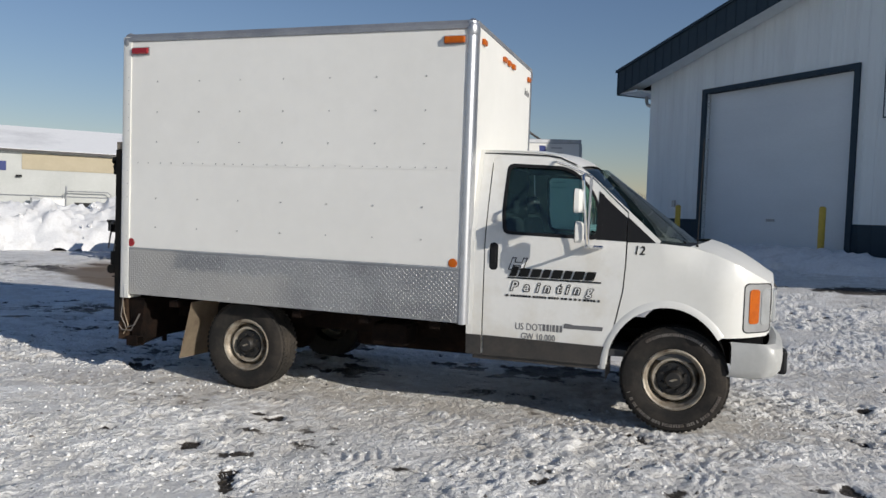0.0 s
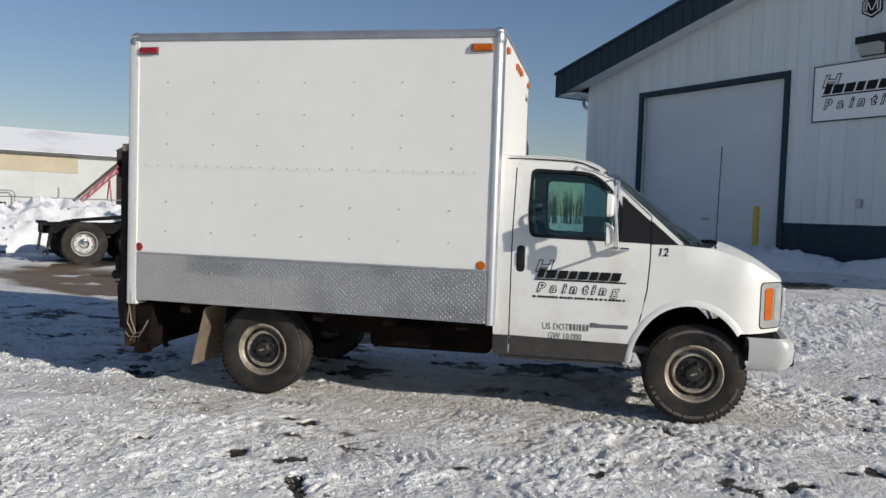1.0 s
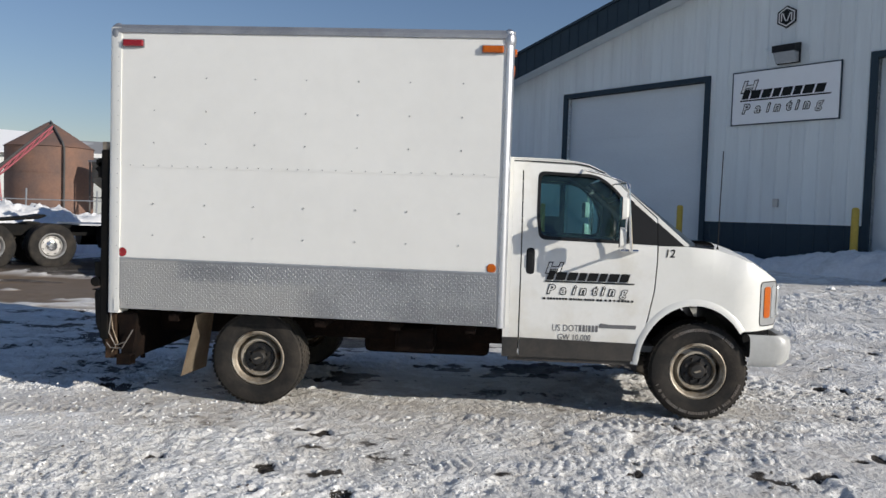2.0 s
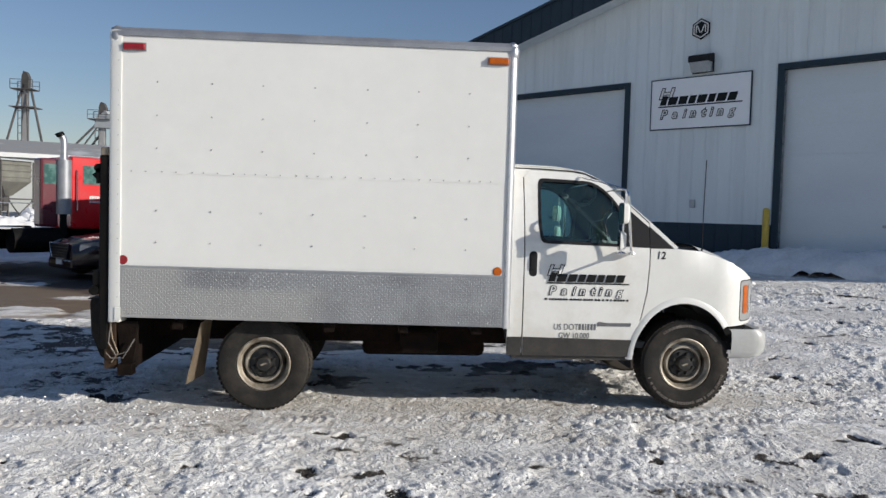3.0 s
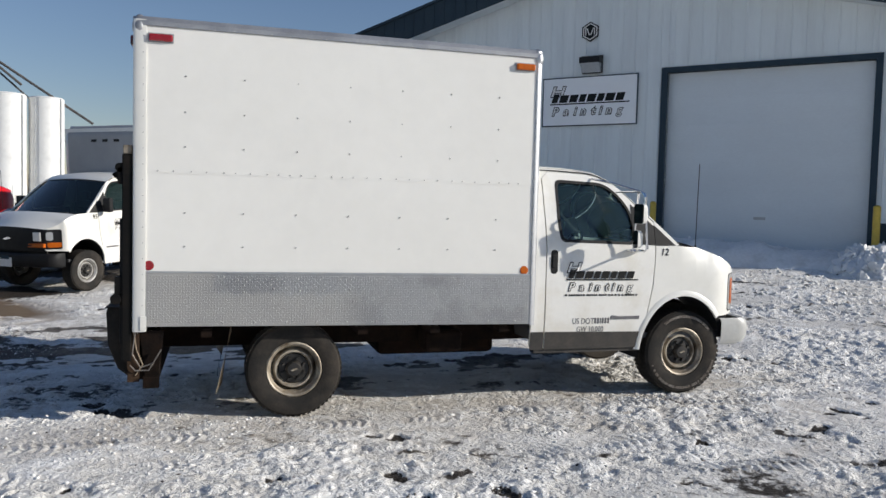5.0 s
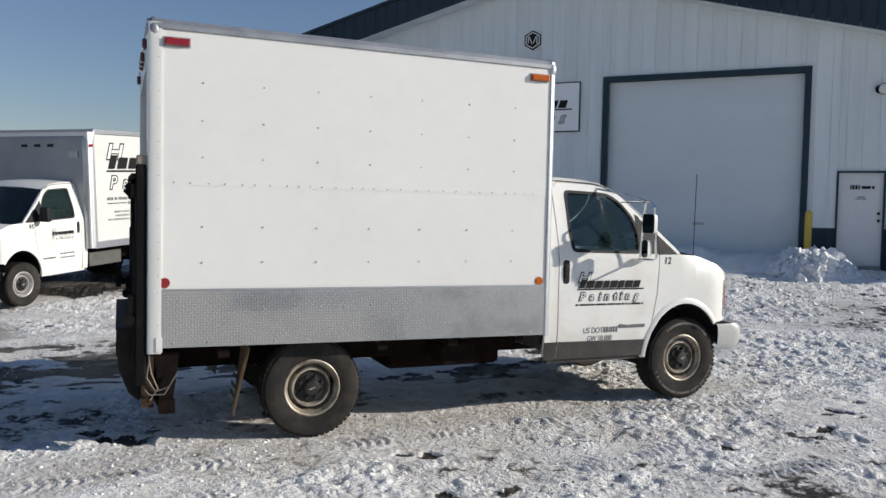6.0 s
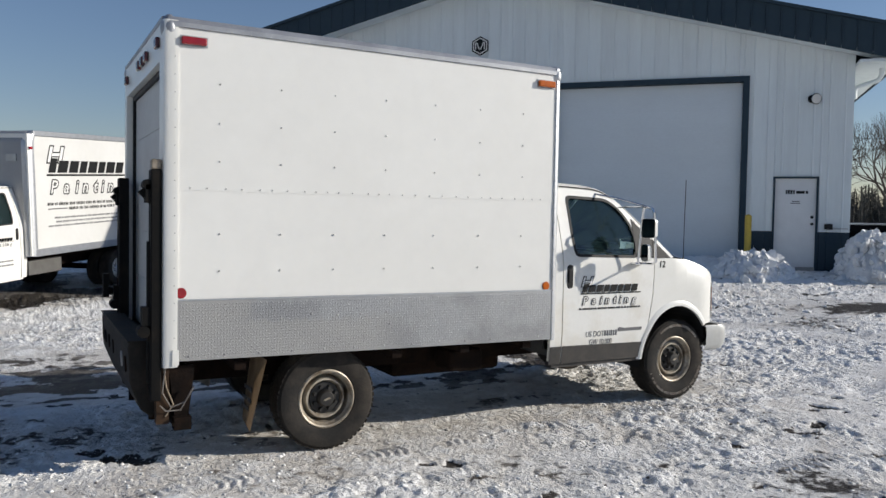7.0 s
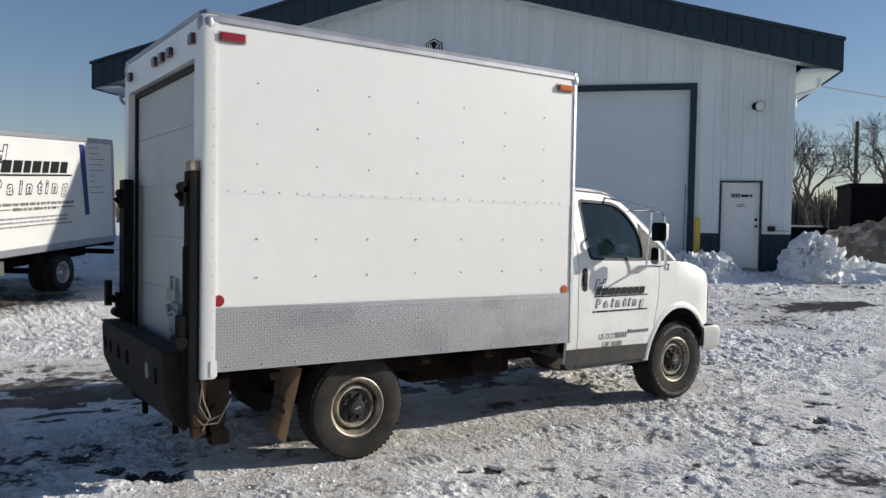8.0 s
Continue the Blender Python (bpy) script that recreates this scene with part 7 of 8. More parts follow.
for sg in (-1, 1):
    t = flank(sg)
    part("door_window", t(prism([(3.78, 2.19), (4.50, 2.19), (4.47, 2.41), (4.40, 2.69), (3.78, 2.69)], -1.130, -1.121)), CABGLASS, body3)
    part("door_line", t(prism([(4.545, 1.05), (4.56, 1.05), (4.56, 2.1), (4.545, 2.1)], -1.126, -1.121)), BLACKPL, body3)
    bm = bmesh.new()
    pipe(bm, [(3.62, -1.125, 1.45), (3.62, -1.17, 1.5), (3.62, -1.17, 2.5), (3.62, -1.125, 2.55)], 0.018, 8)
    part("grab_rail", t(bm), CHROME, body3)
    bm = bmesh.new()
    pipe(bm, [(4.48, -1.13, 2.65), (4.50, -1.36, 2.62), (4.50, -1.36, 2.12), (4.48, -1.13, 2.10)], 0.014, 6)
    cuboid(bm, 4.47, 4.53, -1.42, -1.28, 2.15, 2.58)
    part("mirror", t(bm), CHROME, body3)
part("windscreen", sheet([[(4.63, -0.98, 2.12), (4.68, 0, 2.12), (4.63, 0.98, 2.12)], [(4.52, -0.95, 2.76), (4.56, 0, 2.76), (4.52, 0.95, 2.76)]]), CARGLASS, body3)
for k, (z0, wd) in enumerate(((1.80, 0.48), (1.70, 0.44))):
    px = 3.93
    while px < 3.93 + wd:
        bm = bmesh.new()
        slanted(bm, px, px + 0.045, z0, z0 + (0.085 if k == 0 else 0.06), -1.1255, -1.1215, 0.3)
        part("door_mark", bm, VINYLWHITE, body3)
        px += 0.06
part("fleet_mark", block(4.66, 4.76, -0.975, -0.965, 1.92, 2.0), VINYLWHITE, tractor)
bm = bmesh.new()
secs = []
for x, w, zt, zb in ((4.62, 0.96, 2.12, 1.0), (5.0, 0.92, 2.08, 1.0), (5.45, 0.86, 2.0, 1.0), (5.68, 0.80, 1.93, 0.98), (5.78, 0.72, 1.80, 0.95)):
    secs.append([(x, -w, zb), (x, -w, zt - 0.16), (x, -w + 0.06, zt - 0.05), (x, -w + 0.2, zt), (x, 0, zt + 0.02), (x, w - 0.2, zt), (x, w - 0.06, zt - 0.05), (x, w, zt - 0.16), (x, w, zb)])
hood3 = part("hood", sheet(secs), REDPAINT, tractor, "red sloping hood", smooth=True)
part("grille", block(5.74, 5.80, -0.66, 0.66, 0.95, 1.74), CHROME, tractor, bevel=0.03)
part("front_bumper", block(5.70, 5.92, -1.15, 1.15, 0.45, 0.78), CHROME, tractor, bevel=0.05)
for sg in (-1, 1):
    part("headlamp", block(5.60, 5.74, sg * 0.86 - 0.12, sg * 0.86 + 0.12, 1.10, 1.30), LENS, tractor, bevel=0.03)
part("hood_intake", block(4.75, 5.2, -0.5, -0.1, 2.09, 2.20), BLACKPL, tractor, bevel=0.03)
stack = bmesh.new()
rod(stack, (3.32, -1.10, 1.42), (3.32, -1.10, 2.98), 0.185, 0.185, 20)
part("exhaust_shield", stack, ALUDULL, tractor, "bright perforated exhaust shield", smooth=True)
bm = bmesh.new()
pipe(bm, [(3.32, -1.10, 2.94), (3.32, -1.10, 3.48), (3.30, -1.10, 3.60), (3.24, -1.10, 3.68)], 0.085, 14)
exhaust = part("exhaust_pipe", bm, ALU, tractor, smooth=True)
bm = bmesh.new()
rod(bm, (3.255, -1.10, 3.66), (3.20, -1.10, 3.745), 0.10, 0.105, 14)
part("exhaust_tip", bm, BLACKSTEEL, exhaust, "sooty black tip")
bm = bmesh.new()
rod(bm, (3.32, -1.10, 0.8), (3.32, -1.10, 1.419), 0.08, 0.08, 12)
part("exhaust_elbow", bm, BLACKSTEEL, tractor)
for yy in (-0.8, -0.2, 0, 0.2, 0.8):
    part("roof_lamp", block(4.35, 4.45, yy - 0.05, yy + 0.05, 2.905, 2.96), AMBER, body3, bevel=0.01)

# the day cab and stack are low built: squat everything above the frame
for ob in [c for p in tractor.children for c in (p, *p.children)]:
    if ob.type == "MESH" and not ob.name.startswith(("tyre", "tread", "rim", "wheel", "hub", "hand")):
        for v in ob.data.vertices:
            if v.co.z > 1.0:
                v.co.z = 1.0 + (v.co.z - 1.0) * (0.84 if ob.name.startswith("exhaust") else 0.92)


# ---- beyond the yard ----
CREAM = mat("cream_steel_wall", (0.47, 0.48, 0.46), (0.42, 0.43, 0.41), rough=0.6, scale=0.4, bscale=6, fine=0.03)
TANWALL = mat("tan_steel_band", (0.42, 0.36, 0.25), (0.37, 0.32, 0.22), rough=0.6, scale=0.5, bscale=6, fine=0.03)
GREYROOF = mat("grey_shingle_roof", (0.28, 0.28, 0.28), (0.55, 0.55, 0.56), rough=0.8, scale=0.25, mix=(0.5, 0.65), bscale=8, fine=0.06)
ROOFSNOW = mat("snowy_roof", (0.84, 0.84, 0.84), (0.55, 0.55, 0.56), rough=0.8, scale=0.12, mix=(0.60, 0.78), bscale=5, fine=0.03)
SHEDWALL = mat("grey_shed_wall", (0.30, 0.32, 0.33), (0.38, 0.40, 0.41), rough=0.6, scale=0.6, bscale=8, fine=0.04)
RUST = mat("rusty_tank_steel", (0.21, 0.115, 0.078), (0.12, 0.085, 0.075), rough=0.85, scale=0.7, bscale=9, fine=0.1)
SILO = mat("white_silo_paint", (0.74, 0.74, 0.72), (0.60, 0.60, 0.58), rough=0.5, scale=0.5, mix=(0.5, 0.75), bscale=6, fine=0.03)
TOWER = mat("grey_elevator_steel", (0.28, 0.27, 0.26), (0.46, 0.45, 0.44), rough=0.6, metal=0.3, scale=0.4, bscale=5, fine=0.08)
SPOUT = mat("dark_spout_steel", (0.05, 0.048, 0.046), (0.11, 0.10, 0.095), rough=0.7, metal=0.0, scale=0.4, fine=0.08)
CONVRED = mat("faded_red_conveyor", (0.40, 0.10, 0.12), (0.30, 0.08, 0.09), rough=0.6, scale=2, fine=0.08)
BARK = mat("bare_bark", (0.075, 0.058, 0.048), (0.11, 0.09, 0.075), rough=0.9, scale=4, bscale=30, fine=0.1)
DARKBOX = mat("black_container_paint", (0.006, 0.0065, 0.008), rough=0.9, scale=2, fine=0.08, spec=0.05)
BRICKRED = mat("dull_red_wall", (0.22, 0.12, 0.10), (0.17, 0.09, 0.08), rough=0.8, scale=1, fine=0.08)
EVERGREEN = mat("dark_wood_edge", (0.05, 0.055, 0.045), (0.08, 0.07, 0.06), rough=0.9, scale=0.4, bscale=3, fine=0.15)


def along(p0, p1):
    """A frame at p0 whose x runs to p1; y away from the yard."""
    d = Vector(p1) - Vector(p0)
    return Matrix.Translation((*p0, 0)) @ Matrix.Rotation(math.atan2(d.y, d.x), 4, "Z"), d.length


def low_building(name, label, p0, p1, eave, ridge, depth, wall_m, roof_m, over=0.5, trim_m=None):
    m, w = along(p0, p1)
    b = thing(name, label, "building", m)
    part("wall", block(0, w, 0, depth, -0.5, eave), wall_m, b)
    for s in (0, 1):
        y0, y1 = (-over, depth / 2) if s == 0 else (depth / 2, depth + over)
        za, zb = (eave, ridge) if s == 0 else (ridge, eave)
        bm = bmesh.new()
        a = [bm.verts.new(c) for c in ((-over, y0, za), (w + over, y0, za), (w + over, y1, zb), (-over, y1, zb))]
        c = [bm.verts.new(v.co + Vector((0, 0, 0.10))) for v in a]
        bridge(bm, a, c)
        bm.faces.new(a[::-1])
        bm.faces.new(c)
        part("roof", bm, roof_m, b)
    part("eave_trim", block(-over, w + over, -over - 0.05, -over, eave - 0.08 - (0.22 if trim_m else 0), eave + 0.06), trim_m or SPOUT, b)
    return b, w


# long cream building with a tan band
depot, dw = low_building("long_depot", "long cream steel depot with tan band and snowy roof", (-62, 34.0), (-37.0, 61.55), 5.15, 7.45, 14, CREAM, ROOFSNOW)
part("tan_band", block(18.3, 29.2, -0.06, -0.003, 3.7, 4.95), TANWALL, depot)
part("blue_sign", block(16.2, 17.24, -0.06, -0.003, 3.55, 4.27), BLUEVINYL, depot)
part("wall_lamp", block(17.9, 18.3, -0.3, -0.003, 3.1, 3.25), BLACKPL, depot)
part("dark_bay", block(22.0, 24.1, -0.05, -0.003, -0.2, 1.24), BLACKPL, depot)
part("red_door", block(17.6, 18.76, -0.06, -0.003, -0.2, 0.97), BRICKRED, depot)
for k in range(14):
    part("wall_panel", block(14.0 + k, 14.997 + k, -0.03, -0.002, -0.3, 3.69), CREAM, depot)
bm = bmesh.new()
pipe(bm, [(21.3, -0.5, -0.2), (21.3, -0.5, 1.95), (21.5, -0.5, 2.12), (24.4, -0.5, 2.12), (24.65, -0.5, 1.9), (24.65, -0.5, -0.2)], 0.05, 6)
part("pipe_loop", bm, GALV, depot)
for x0, x1, top, m in ((19.85, 21.2, 1.6, SILO), (18.85, 19.5, 1.62, GALV)):
    pt = depot.matrix_basis @ Vector((x0, -2.2, 0))
    tk = thing("storage_box", "pale storage box standing by the depot wall" if m is SILO else "grey storage box standing by the depot wall", "box", Matrix.Translation((pt.x, pt.y, -0.1)) @ Matrix.Rotation(math.atan2(57.8 - 34.0, -40.4 + 62), 4, "Z"))
    part("body", block(0, x1 - x0, 0, 1.4, 0, top), m, tk, bevel=0.08)
    part("lid", block(-0.03, x1 - x0 + 0.03, -0.03, 1.43, top + 0.001, top + 0.06), m, tk)

# rusty cone-topped tank with an inclined red conveyor
tank = thing("storage_tank", "rusty brown steel tank with conical top", "tank", Matrix.Translation((-25.3, 39.5, 0)))
bm = bmesh.new()
a = ring(bm, (0, 0, -0.2), (0, 0, 1), 2.12, 36)
b = ring(bm, (0, 0, 4.35), (0, 0, 1), 2.12, 36)
bridge(bm, a, b)
part("shell", bm, RUST, tank, smooth=True)
bm = bmesh.new()
rod(bm, (0, 0, 4.35), (0, 0, 5.72), 2.19, 0.10, 36)
part("cone_top", bm, RUST, tank, smooth=True)
for k in range(3):
    bm = bmesh.new()
    a = ring(bm, (0, 0, 1.0 + k), (0, 0, 1), 2.14, 36)
    b = ring(bm, (0, 0, 1.06 + k), (0, 0, 1), 2.14, 36)
    bridge(bm, a, b)
    part("hoop", bm, RUST, tank)
bm = bmesh.new()
pipe(bm, [(0.1, -0.12, 5.75), (1.52, -1.42, 4.55), (1.66, -1.52, 4.25), (1.66, -1.52, 0.3)], 0.055, 8)
part("down_pipe", bm, SPOUT, tank)

conv = thing("grain_conveyor", "faded red inclined grain conveyor on lattice legs", "conveyor", Matrix.Identity(4))
ca, cb = Vector((-25.2, 32.0, 0.9)), Vector((-21.9, 34.0, 4.75))
side_v = (cb - ca).cross(Vector((0, 0, 1))).normalized() * 0.15
up_v = Vector((0, 0, 0.22))
for nm, o in (("rail", side_v), ("rail", -side_v), ("rail", side_v + up_v), ("rail", up_v - side_v)):
    bm = bmesh.new()
    rod(bm, ca + o, cb + o, 0.035, 0.035, 6)
    part(nm, bm, CONVRED, conv)
for k in range(12):
    p, q = ca.lerp(cb, k / 12), ca.lerp(cb, (k + 1) / 12)
    bm = bmesh.new()
    for o in (side_v, -side_v):
        rod(bm, p + o, q + o + up_v, 0.025, 0.025, 5)
    part("lattice", bm, CONVRED, conv)
bm = bmesh.new()
rod(bm, ca + up_v * 2.0, cb + up_v * 1.4, 0.07, 0.07, 8)
part("tube", bm, SPOUT, conv)
for f in (0.12, 0.45):
    p = ca.lerp(cb, f)
    bm = bmesh.new()
    for s in (-0.5, 0.5):
        rod(bm, p, (p.x + s, p.y - s * 0.6, 0), 0.035, 0.035, 6)
    part("leg", bm, CONVRED, conv)

# chain of snow bank and fence at the yard's edge
heap("snow_bank", "high ploughed snow bank along the yard's edge", -17.8, 20.6, 48, 8.2, 2.3, 1.45, 51, n=170, rough_h=0.28, lumps=60)
heap("snow_bank", "rough ploughed snow bank behind the axles", -14.2, 27.4, 40, 5.0, 1.8, 1.25, 61, n=120, rough_h=0.35, lumps=50)
fence = thing("yard_fence", "grey pipe rail fence behind the snow bank", "fence", along((-26.5, 17.4), (-13.0, 31.5))[0])
for k in range(9):
    bm = bmesh.new()
    rod(bm, (k * 2.4, 0, -0.1), (k * 2.4 + 0.05, 0, 2.0), 0.03, 0.028, 8)
    part("post", bm, GALV, fence)
for z in (1.05, 1.62):
    bm = bmesh.new()
    rod(bm, (0, 0, z), (19.4, 0, z), 0.02, 0.02, 6)
    part("rail", bm, GALV, fence)

# store with grey roof, hopper, sheds
low_building("feed_mill", "white feed mill with long grey shingled roof", (-42.0, 64.0), (-27.4, 70.5), 5.72, 7.2, 12, CREAM, GREYROOF, 0.5, SILO)
BINSTEEL = mat("weathered_bin_steel", (0.19, 0.185, 0.155), (0.12, 0.115, 0.10), rough=0.65, metal=0.2, scale=1.6, bscale=20, fine=0.08)
hop = thing("hopper_bin", "weathered grey hopper bin with funnel on a steel frame", "hopper", along((-20.85, 37.5), (-20.05, 38.89))[0])
bm = bmesh.new()
levels = [(0.30, 1.95), (0.02, 2.62), (0.0, 2.75), (0.03, 2.80), (0.0, 2.85), (0.0, 3.05), (0.03, 3.10), (0.0, 3.15), (0.0, 3.34), (0.03, 3.39), (0.0, 3.44), (0.0, 3.62)]
rings_ = []
for inset, z in levels:
    q = inset * 2 if z < 2 else inset
    rings_.append([bm.verts.new(c) for c in ((q, q, z), (1.55 - q, q, z), (1.55 - q, 1.8 - q, z), (q, 1.8 - q, z))])
for a, b in zip(rings_, rings_[1:]):
    bridge(bm, a, b)
bm.faces.new(rings_[0][::-1])
bm.faces.new(rings_[-1])
part("bin", bm, BINSTEEL, hop)
part("roof", block(-0.12, 1.67, -0.12, 1.92, 3.622, 3.70), SHEDWALL, hop)
for x, y in ((-0.06, -0.06), (1.61, -0.06), (-0.06, 1.86), (1.61, 1.86)):
    bm = bmesh.new()
    rod(bm, (x, y, 0), (x, y, 3.6), 0.05, 0.05, 6)
    part("leg", bm, SPOUT, hop)
for p, q in (((-0.06, -0.06), (1.61, -0.06)), ((-0.06, 1.86), (-0.06, -0.06)), ((1.61, -0.06), (1.61, 1.86))):
    for za, zb in ((1.8, 1.8), (0.1, 1.8)):
        bm = bmesh.new()
        rod(bm, (*p, za), (*q, zb), 0.035, 0.035, 6)
        part("brace", bm, SPOUT, hop)
bm = bmesh.new()
rod(bm, (0.78, 0.9, 1.2), (0.78, 0.9, 1.96), 0.12, 0.22, 10)
part("chute", bm, SPOUT, hop)
low_building("shed", "grey metal shed with snow on its roof", (-24.4, 55.2), (-18.7, 57.6), 3.7, 5.1, 9, SHEDWALL, GREYROOF, 0.3)
tank2 = thing("round_bin", "dark round grain bin with snowy cone roof", "grain bin", Matrix.Translation((-28.2, 76.0, 0)))
bm = bmesh.new()
rod(bm, (0, 0, -0.2), (0, 0, 6.95), 2.2, 2.2, 28)
part("shell", bm, SHEDWALL, tank2, smooth=True)
bm = bmesh.new()
rod(bm, (0, 0, 6.95), (0, 0, 7.45), 2.35, 0.25, 28)
part("roof", bm, ROOFSNOW, tank2, smooth=True)
tank3 = thing("round_bin", "brown round grain bin with snow on top", "grain bin", Matrix.Translation((-36.8, 119.95, 0)))
bm = bmesh.new()
rod(bm, (0, 0, -0.2), (0, 0, 9.2), 1.6, 1.6, 28)
part("shell", bm, RUST, tank3, smooth=True)
bm = bmesh.new()
rod(bm, (0, 0, 9.2), (0, 0, 10.0), 1.7, 0.3, 28)
part("roof", bm, ROOFSNOW, tank3, smooth=True)

# twin white silos
for cx, cy, h, sr in ((-30.5, 111.5, 14.6, 2.25), (-26.2, 113.0, 14.5, 2.12)):
    si = thing("silo", "tall white cylindrical silo with flaking paint", "silo", Matrix.Translation((cx, cy, 0)), "twin silos")
    bm = bmesh.new()
    rod(bm, (0, 0, 1.9), (0, 0, h), sr, sr, 40)
    part("shell", bm, SILO, si, smooth=True)
    bm = bmesh.new()
    rod(bm, (0, 0, h), (0, 0, h + 0.2), sr + 0.03, sr - 0.2, 40)
    part("cap", bm, SILO, si)
    bm = bmesh.new()
    rod(bm, (0, 0, 0.9), (0, 0, 1.9), 1.2, sr - 0.05, 32)
    part("cone", bm, SILO, si, smooth=True)
    for k in range(6):
        a = k * math.tau / 6
        bm = bmesh.new()
        rod(bm, ((sr - 0.1) * math.cos(a), (sr - 0.1) * math.sin(a), -0.2), ((sr - 0.1) * math.cos(a), (sr - 0.1) * math.sin(a), 3.1), 0.16, 0.16, 8)
        part("leg", bm, SILO, si)
    bm = bmesh.new()
    pipe(bm, [(sr * 0.86, -sr * 0.5, h), (sr * 0.89, -sr * 0.52, h - 0.3), (sr * 0.89, -sr * 0.52, 1.5)], 0.10, 8)
    part("vent_pipe", bm, GALV, si)
    for dx in (-0.2, 0.2):
        bm = bmesh.new()
        rod(bm, (dx - 0.7, -sr * 0.97, 2), (dx - 0.7, -sr * 0.97, h), 0.03, 0.03, 5)
        part("ladder_rail", bm, GALV, si)


def leg_tower(label, x, y, base, top, w, spouts, stairs=True):
    """A grain elevator leg: square casing, head with platform and rails, caged ladder and distributor spouts."""
    t = thing("elevator_leg", label, "grain elevator", Matrix.Translation((x, y, 0)))
    part("casing", block(-w / 2, w / 2, -w / 2, w / 2, 0, top - 2.4), TOWER, t)
    part("head", prism([(-w * 0.7, top - 2.4), (w * 0.7, top - 2.4), (w * 0.8, top - 0.9), (w * 0.35, top - 0.2), (-w * 0.3, top - 0.1), (-w * 0.6, top - 0.8)], -w * 0.6, w * 0.6), SPOUT, t)
    part("platform", block(-w * 2.4, w * 2.0, -w * 1.6, w * 1.6, top - 2.6, top - 2.48), SPOUT, t)
    for sx in (-w * 2.4, -w * 0.2, w * 2.0):
        for sy in (-w * 1.6, w * 1.6):
            bm = bmesh.new()
            rod(bm, (sx, sy, top - 2.48), (sx, sy, top - 1.3), 0.05, 0.05, 5)
            part("guard_post", bm, SPOUT, t)
    for sy in (-w * 1.6, w * 1.6):
        for z in (top - 1.9, top - 1.3):
            bm = bmesh.new()
            rod(bm, (-w * 2.4, sy, z), (w * 2.0, sy, z), 0.04, 0.04, 5)
            part("guard_rail", bm, SPOUT, t)
    if stairs:
        for dx in (-0.25, 0.25):
            bm = bmesh.new()
            rod(bm, (-w * 0.9 + dx, -w * 0.6, 3), (-w * 0.9 + dx, -w * 0.6, top - 2.5), 0.06, 0.06, 5)
            part("ladder_rail", bm, SPOUT, t)
        zz = 4.0
        while zz < top - 2.6:
            bm = bmesh.new()
            rod(bm, (-w * 0.9 - 0.25, -w * 0.6, zz), (-w * 0.9 + 0.25, -w * 0.6, zz), 0.05, 0.05, 5)
            part("rung", bm, SPOUT, t)
            zz += 1.0
    for (ax, az), (bx, bz), r in spouts:
        bm = bmesh.new()
        rod(bm, (ax, -w * 0.5, az), (bx, -w * 0.5 - 1.0, bz), r * 0.7, r * 0.7, 8)
        part("spout", bm, SPOUT, t)
    return t


tw2 = leg_tower("tall grey grain elevator leg with spouts fanning out", -37.6, 114.5, 0, 25.2, 0.92,
                [((1.2, 22.2), (-8.0, 9.2), 0.22), ((1.2, 22.2), (8.4, 16.2), 0.24), ((1.0, 21.8), (3.6, 8.5), 0.16), ((1.2, 21.8), (5.5, 11.5), 0.2),
                 ((0.9, 21.6), (-1.6, 8.6), 0.18), ((1.3, 22.0), (17.0, 11.6), 0.24), ((1.2, 21.8), (12.5, 11.6), 0.18), ((1.1, 21.6), (-4.5, 8.5), 0.16), ((1.2, 21.8), (4.2, 4.0), 0.14)])
part("distributor", prism([(0.2, 21.2), (2.2, 21.2), (2.6, 22.4), (1.6, 23.6), (0.4, 22.8)], -1.0, 1.0), TOWER, tw2)
tw1 = leg_tower("short grey elevator leg with railed platform", -43.3, 112.4, 0, 16.1, 0.7,
                [((0.5, 14.2), (-4.5, 8.5), 0.22), ((0.5, 14.0), (-3.0, 8.5), 0.18), ((0.6, 14.0), (7.0, 8.0), 0.24), ((0.6, 13.6), (5.5, 7.5), 0.2)])
part("distributor", prism([(-0.9, 12.4), (1.4, 12.4), (1.8, 13.4), (0.6, 14.8), (-0.6, 13.8)], -0.8, 0.8), SHEDWALL, tw1)
tw0 = leg_tower("grey elevator leg with braces and cap", -52.1, 108.7, 0, 19.4, 0.66,
                [((-0.45, 16.6), (-2.65, 6.9), 0.22), ((0.9, 16.6), (3.5, 5.8), 0.24), ((0.2, 16.2), (0.9, 9.0), 0.12)], stairs=True)
part("platform", block(-1.6, 1.6, -1.4, 1.4, 14.4, 14.5), SPOUT, tw0)


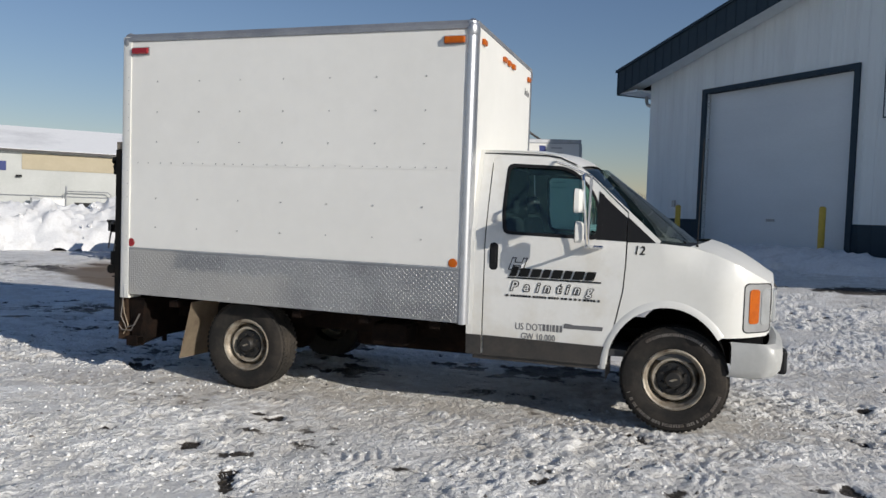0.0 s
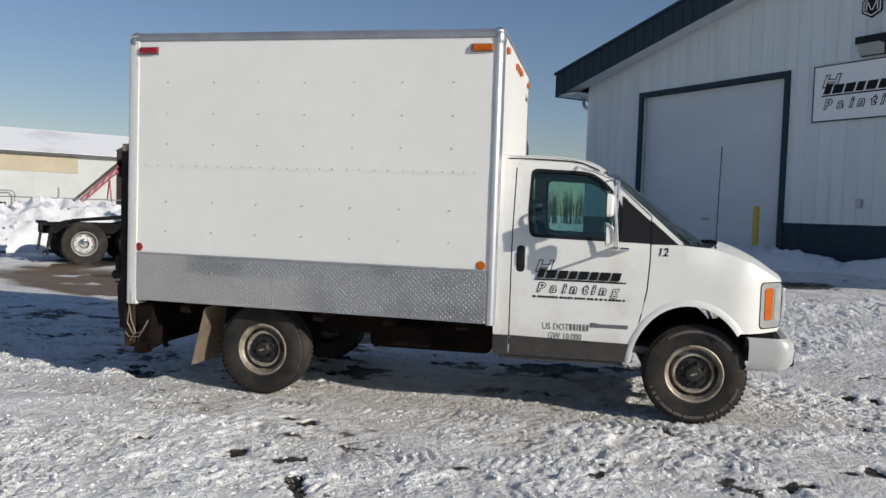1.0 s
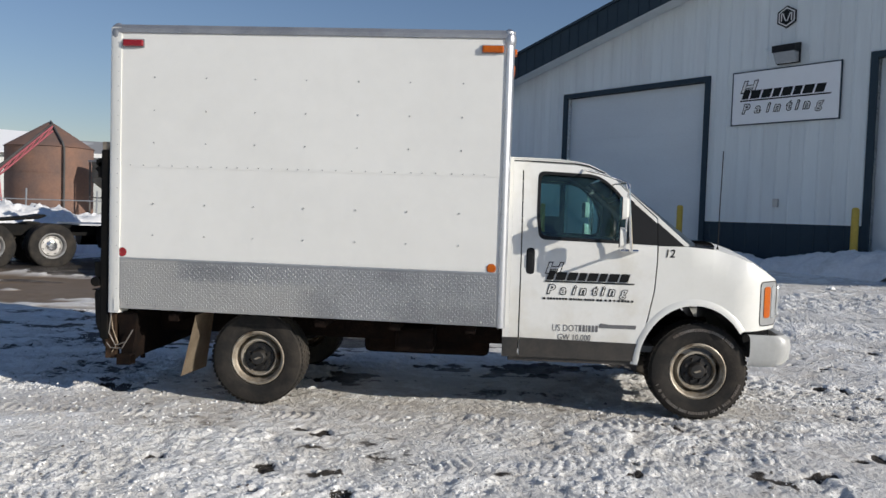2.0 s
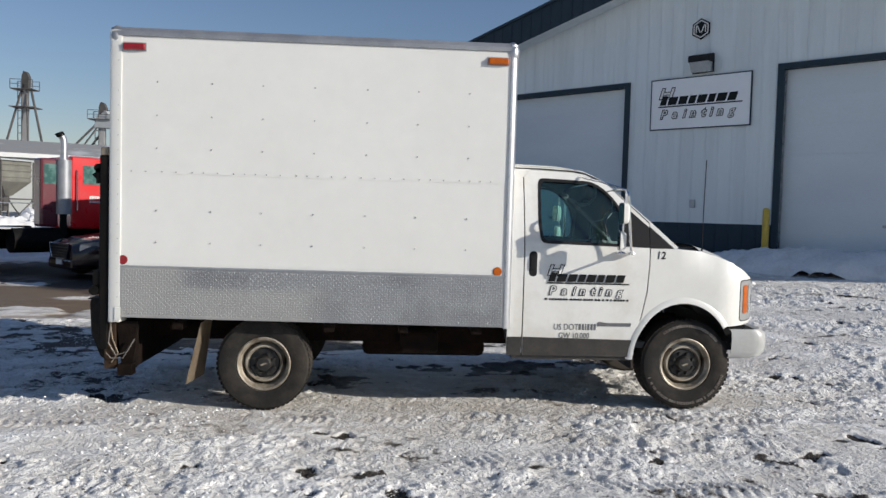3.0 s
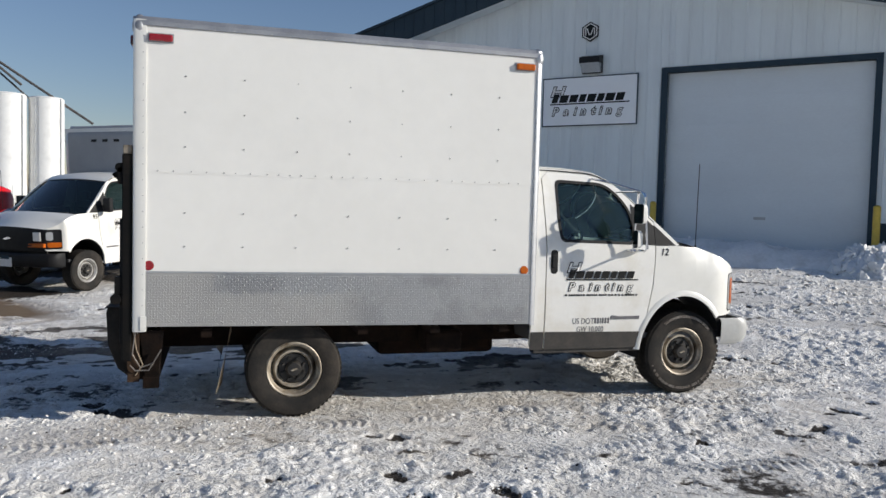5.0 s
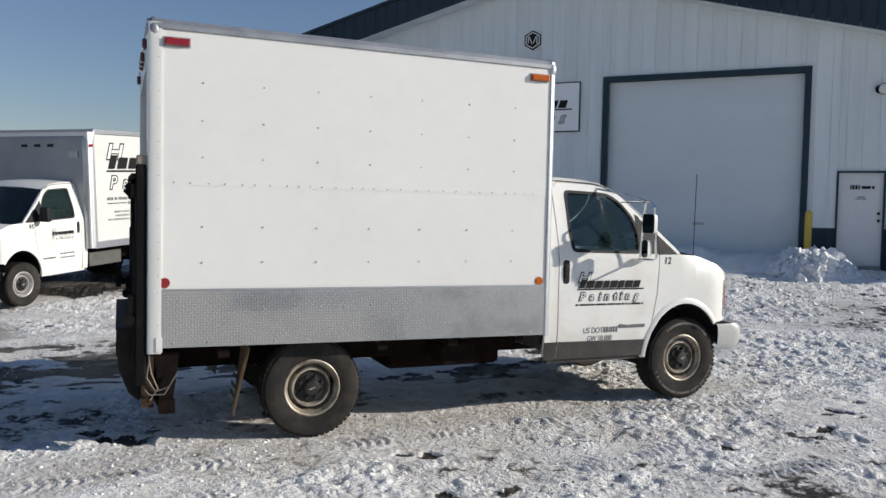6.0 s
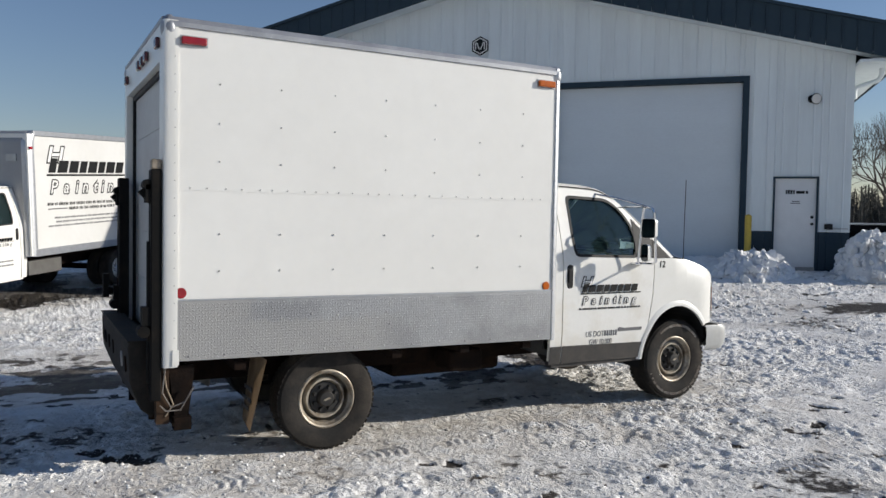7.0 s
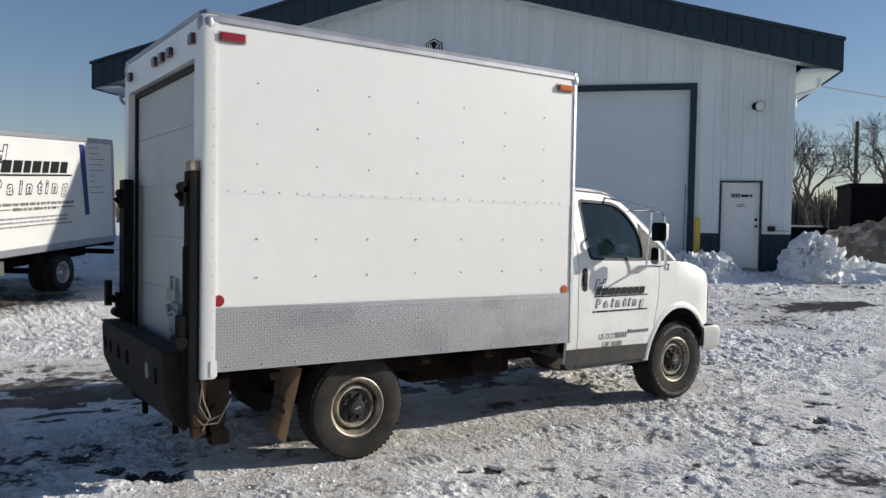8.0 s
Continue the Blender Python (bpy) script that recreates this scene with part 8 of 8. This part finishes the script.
# ---- far side by the trees ----
def tree(name, label, x, y, z, h, seed, spread=0.6, depth=7):
    """A bare winter tree: tapered trunk and limbs in one mesh, the fine twigs in another."""
    rnd = random.Random(seed)
    t = thing(name, label, "tree", Matrix.Translation((x, y, z)))
    thick, thin = bmesh.new(), bmesh.new()

    def grow(p, d, length, r, level):
        bm_ = thick if level < 4 else thin
        n = 3 if level < 3 else 2
        q = p
        for k in range(n):
            d2 = (d + Vector((rnd.gauss(0, 0.12), rnd.gauss(0, 0.12), rnd.gauss(0.03, 0.08)))).normalized()
            e = q + d2 * length / n
            rod(bm_, q, e, r * (1 - 0.3 * k / n), r * (1 - 0.3 * (k + 1) / n), 7 if level < 2 else 4 if level < 4 else 3, caps=False)
            q, d = e, d2
        if level >= depth:
            return
        for k in range(3 if level < 4 else 2 + (rnd.random() < 0.5)):
            a = rnd.uniform(0, math.tau)
            s = d.orthogonal().normalized()
            s = (s * math.cos(a) + d.cross(s) * math.sin(a))
            nd_ = (d + s * rnd.uniform(0.45, 0.95) * (spread / 0.55) + Vector((0, 0, 0.12))).normalized()
            grow(q, nd_, length * rnd.uniform(0.62, 0.82), r * rnd.uniform(0.52, 0.68), level + 1)
    grow(Vector((0, 0, -0.2)), Vector((0.05, 0, 1)), h * 0.22, h * 0.015, 0)
    part("trunk", thick, BARK, t)
    part("crown", thin, BARK, t)
    return t


for k, (x, y, h) in enumerate(((45.5, 31.5, 12.4), (49.5, 28.5, 13.6), (54.0, 25.0, 14.2), (40.0, 36.5, 10.5), (58.0, 31.0, 13.5), (47.0, 36.0, 11.6), (51.5, 33.5, 12.6), (56.0, 21.5, 13.2))):
    tree("bare_tree", "leafless winter tree with fine branching twigs", x, y, float(ground_z(x, y)) - 0.05, h, 90 + k)


def woods(name, label, p0, p1, h, seed, depth=8, n=260):
    """A far edge of woods: many thin leaning trunks and twig clumps."""
    rnd = random.Random(seed)
    bm = bmesh.new()
    a, b = Vector((*p0, 0)), Vector((*p1, 0))
    for _ in range(n):
        p = a.lerp(b, rnd.random()) + Vector((rnd.uniform(-depth, depth), rnd.uniform(-depth, depth), 0))
        hh = h * rnd.uniform(0.55, 1.0)
        q = p + Vector((rnd.gauss(0, 0.3), rnd.gauss(0, 0.3), hh))
        rod(bm, p, q, 0.12, 0.03, 4, caps=False)
        for _ in range(14):
            f = rnd.uniform(0.3, 0.98)
            s = p.lerp(q, f)
            rod(bm, s, s + Vector((rnd.gauss(0, 0.9), rnd.gauss(0, 0.9), rnd.uniform(0.2, 1.5))) * (1.25 - f), 0.045, 0.012, 3, caps=False)
    return tagged(part(name, bm, EVERGREEN), label, "woods", kind="stuff")


woods("far_woods", "brown leafless wood edge on the horizon", (70, 60), (110, 28), 6.5, 5, n=1500)
woods("far_woods", "grey leafless wood edge behind the depot", (-120, 60), (-60, 150), 8.0, 6, n=700)
woods("far_woods", "low leafless trees behind the grain bins", (-70, 150), (40, 160), 7.0, 9, n=700)

pole = thing("utility_pole", "weathered wooden utility pole with crossarm", "utility pole", Matrix.Translation((46.9, 28.9, 1.2)))
bm = bmesh.new()
rod(bm, (0, 0, 0), (0, 0, 7.9), 0.16, 0.12, 10)
part("shaft", bm, BARK, pole, smooth=True)
wires = thing("overhead_wires", "thin dark overhead wires between poles", "wires", Matrix.Identity(4))
for k, (p, q) in enumerate((((46.9, 28.9, 7.4), (30.0, 52.0, 10.5)), ((46.9, 28.9, 6.9), (28.0, 54.0, 8.8)), ((46.9, 28.9, 8.6), (64.0, -2.0, 10.6)), ((11.6, 11.5, 5.2), (60.0, 20.0, 10.5)))):
    p, q = Vector(p), Vector(q)
    bm = bmesh.new()
    pipe(bm, [p.lerp(q, f / 10) - Vector((0, 0, 0.5 * 4 * (f / 10) * (1 - f / 10))) for f in range(11)], 0.018, 4)
    part("wire", bm, BLACKPL, wires)

m_, w_ = along((20.98, 15.43), (27.0, 8.0))
box3 = thing("dark_container", "black open-top steel container beside a soil heap", "container", m_)
part("body", block(0, w_, 0, 2.4, 0.4, 3.25), DARKBOX, box3)
k = 0.0
while k < w_:
    part("rib", block(k, k + 0.12, -0.08, -0.001, 0.5, 3.15), DARKBOX, box3)
    k += 0.75
part("top_rim", block(-0.06, w_ + 0.06, -0.1, 2.46, 3.251, 3.36), DARKBOX, box3)
m_, w_ = along((16.5, 20.5), (21.5, 16.5))
wl = thing("flatbed_trailer", "low dark flatbed trailer dusted with snow", "trailer", m_)
part("deck", block(0, w_, 0, 2.3, 1.55, 1.80), DARKBOX, wl)
part("snow_on_deck", block(0.1, w_ - 0.1, 0.1, 2.2, 1.801, 1.87), SNOW, wl, bevel=0.03)
part("skirt", block(0.2, w_ - 0.2, 0.2, 2.1, 0.7, 1.549), DARKBOX, wl)
heap("soil_heap", "heap of brown soil mixed with dirty snow", 15.5, 10.7, -30, 3.2, 2.0, 1.30, 71, DIRTSNOW, n=110, lumps=40)
heap("snow_heap", "broken snow blocks in front of the soil heap", 11.0, 9.6, -40, 2.2, 1.2, 0.34, 73, n=90, lumps=45)
heap("snow_heap", "low ridge of broken snow at the yard's side", 13.2, 8.2, -35, 2.4, 1.0, 0.30, 75, n=80, lumps=35)
m_, w_ = along((66, 66), (76, 58))
b_, w_ = low_building("far_house", "small far house with dull red walls", (60.0, 22.5), (66.0, 16.0), 5.0, 7.5, 8, BRICKRED, GREYROOF, 0.4)
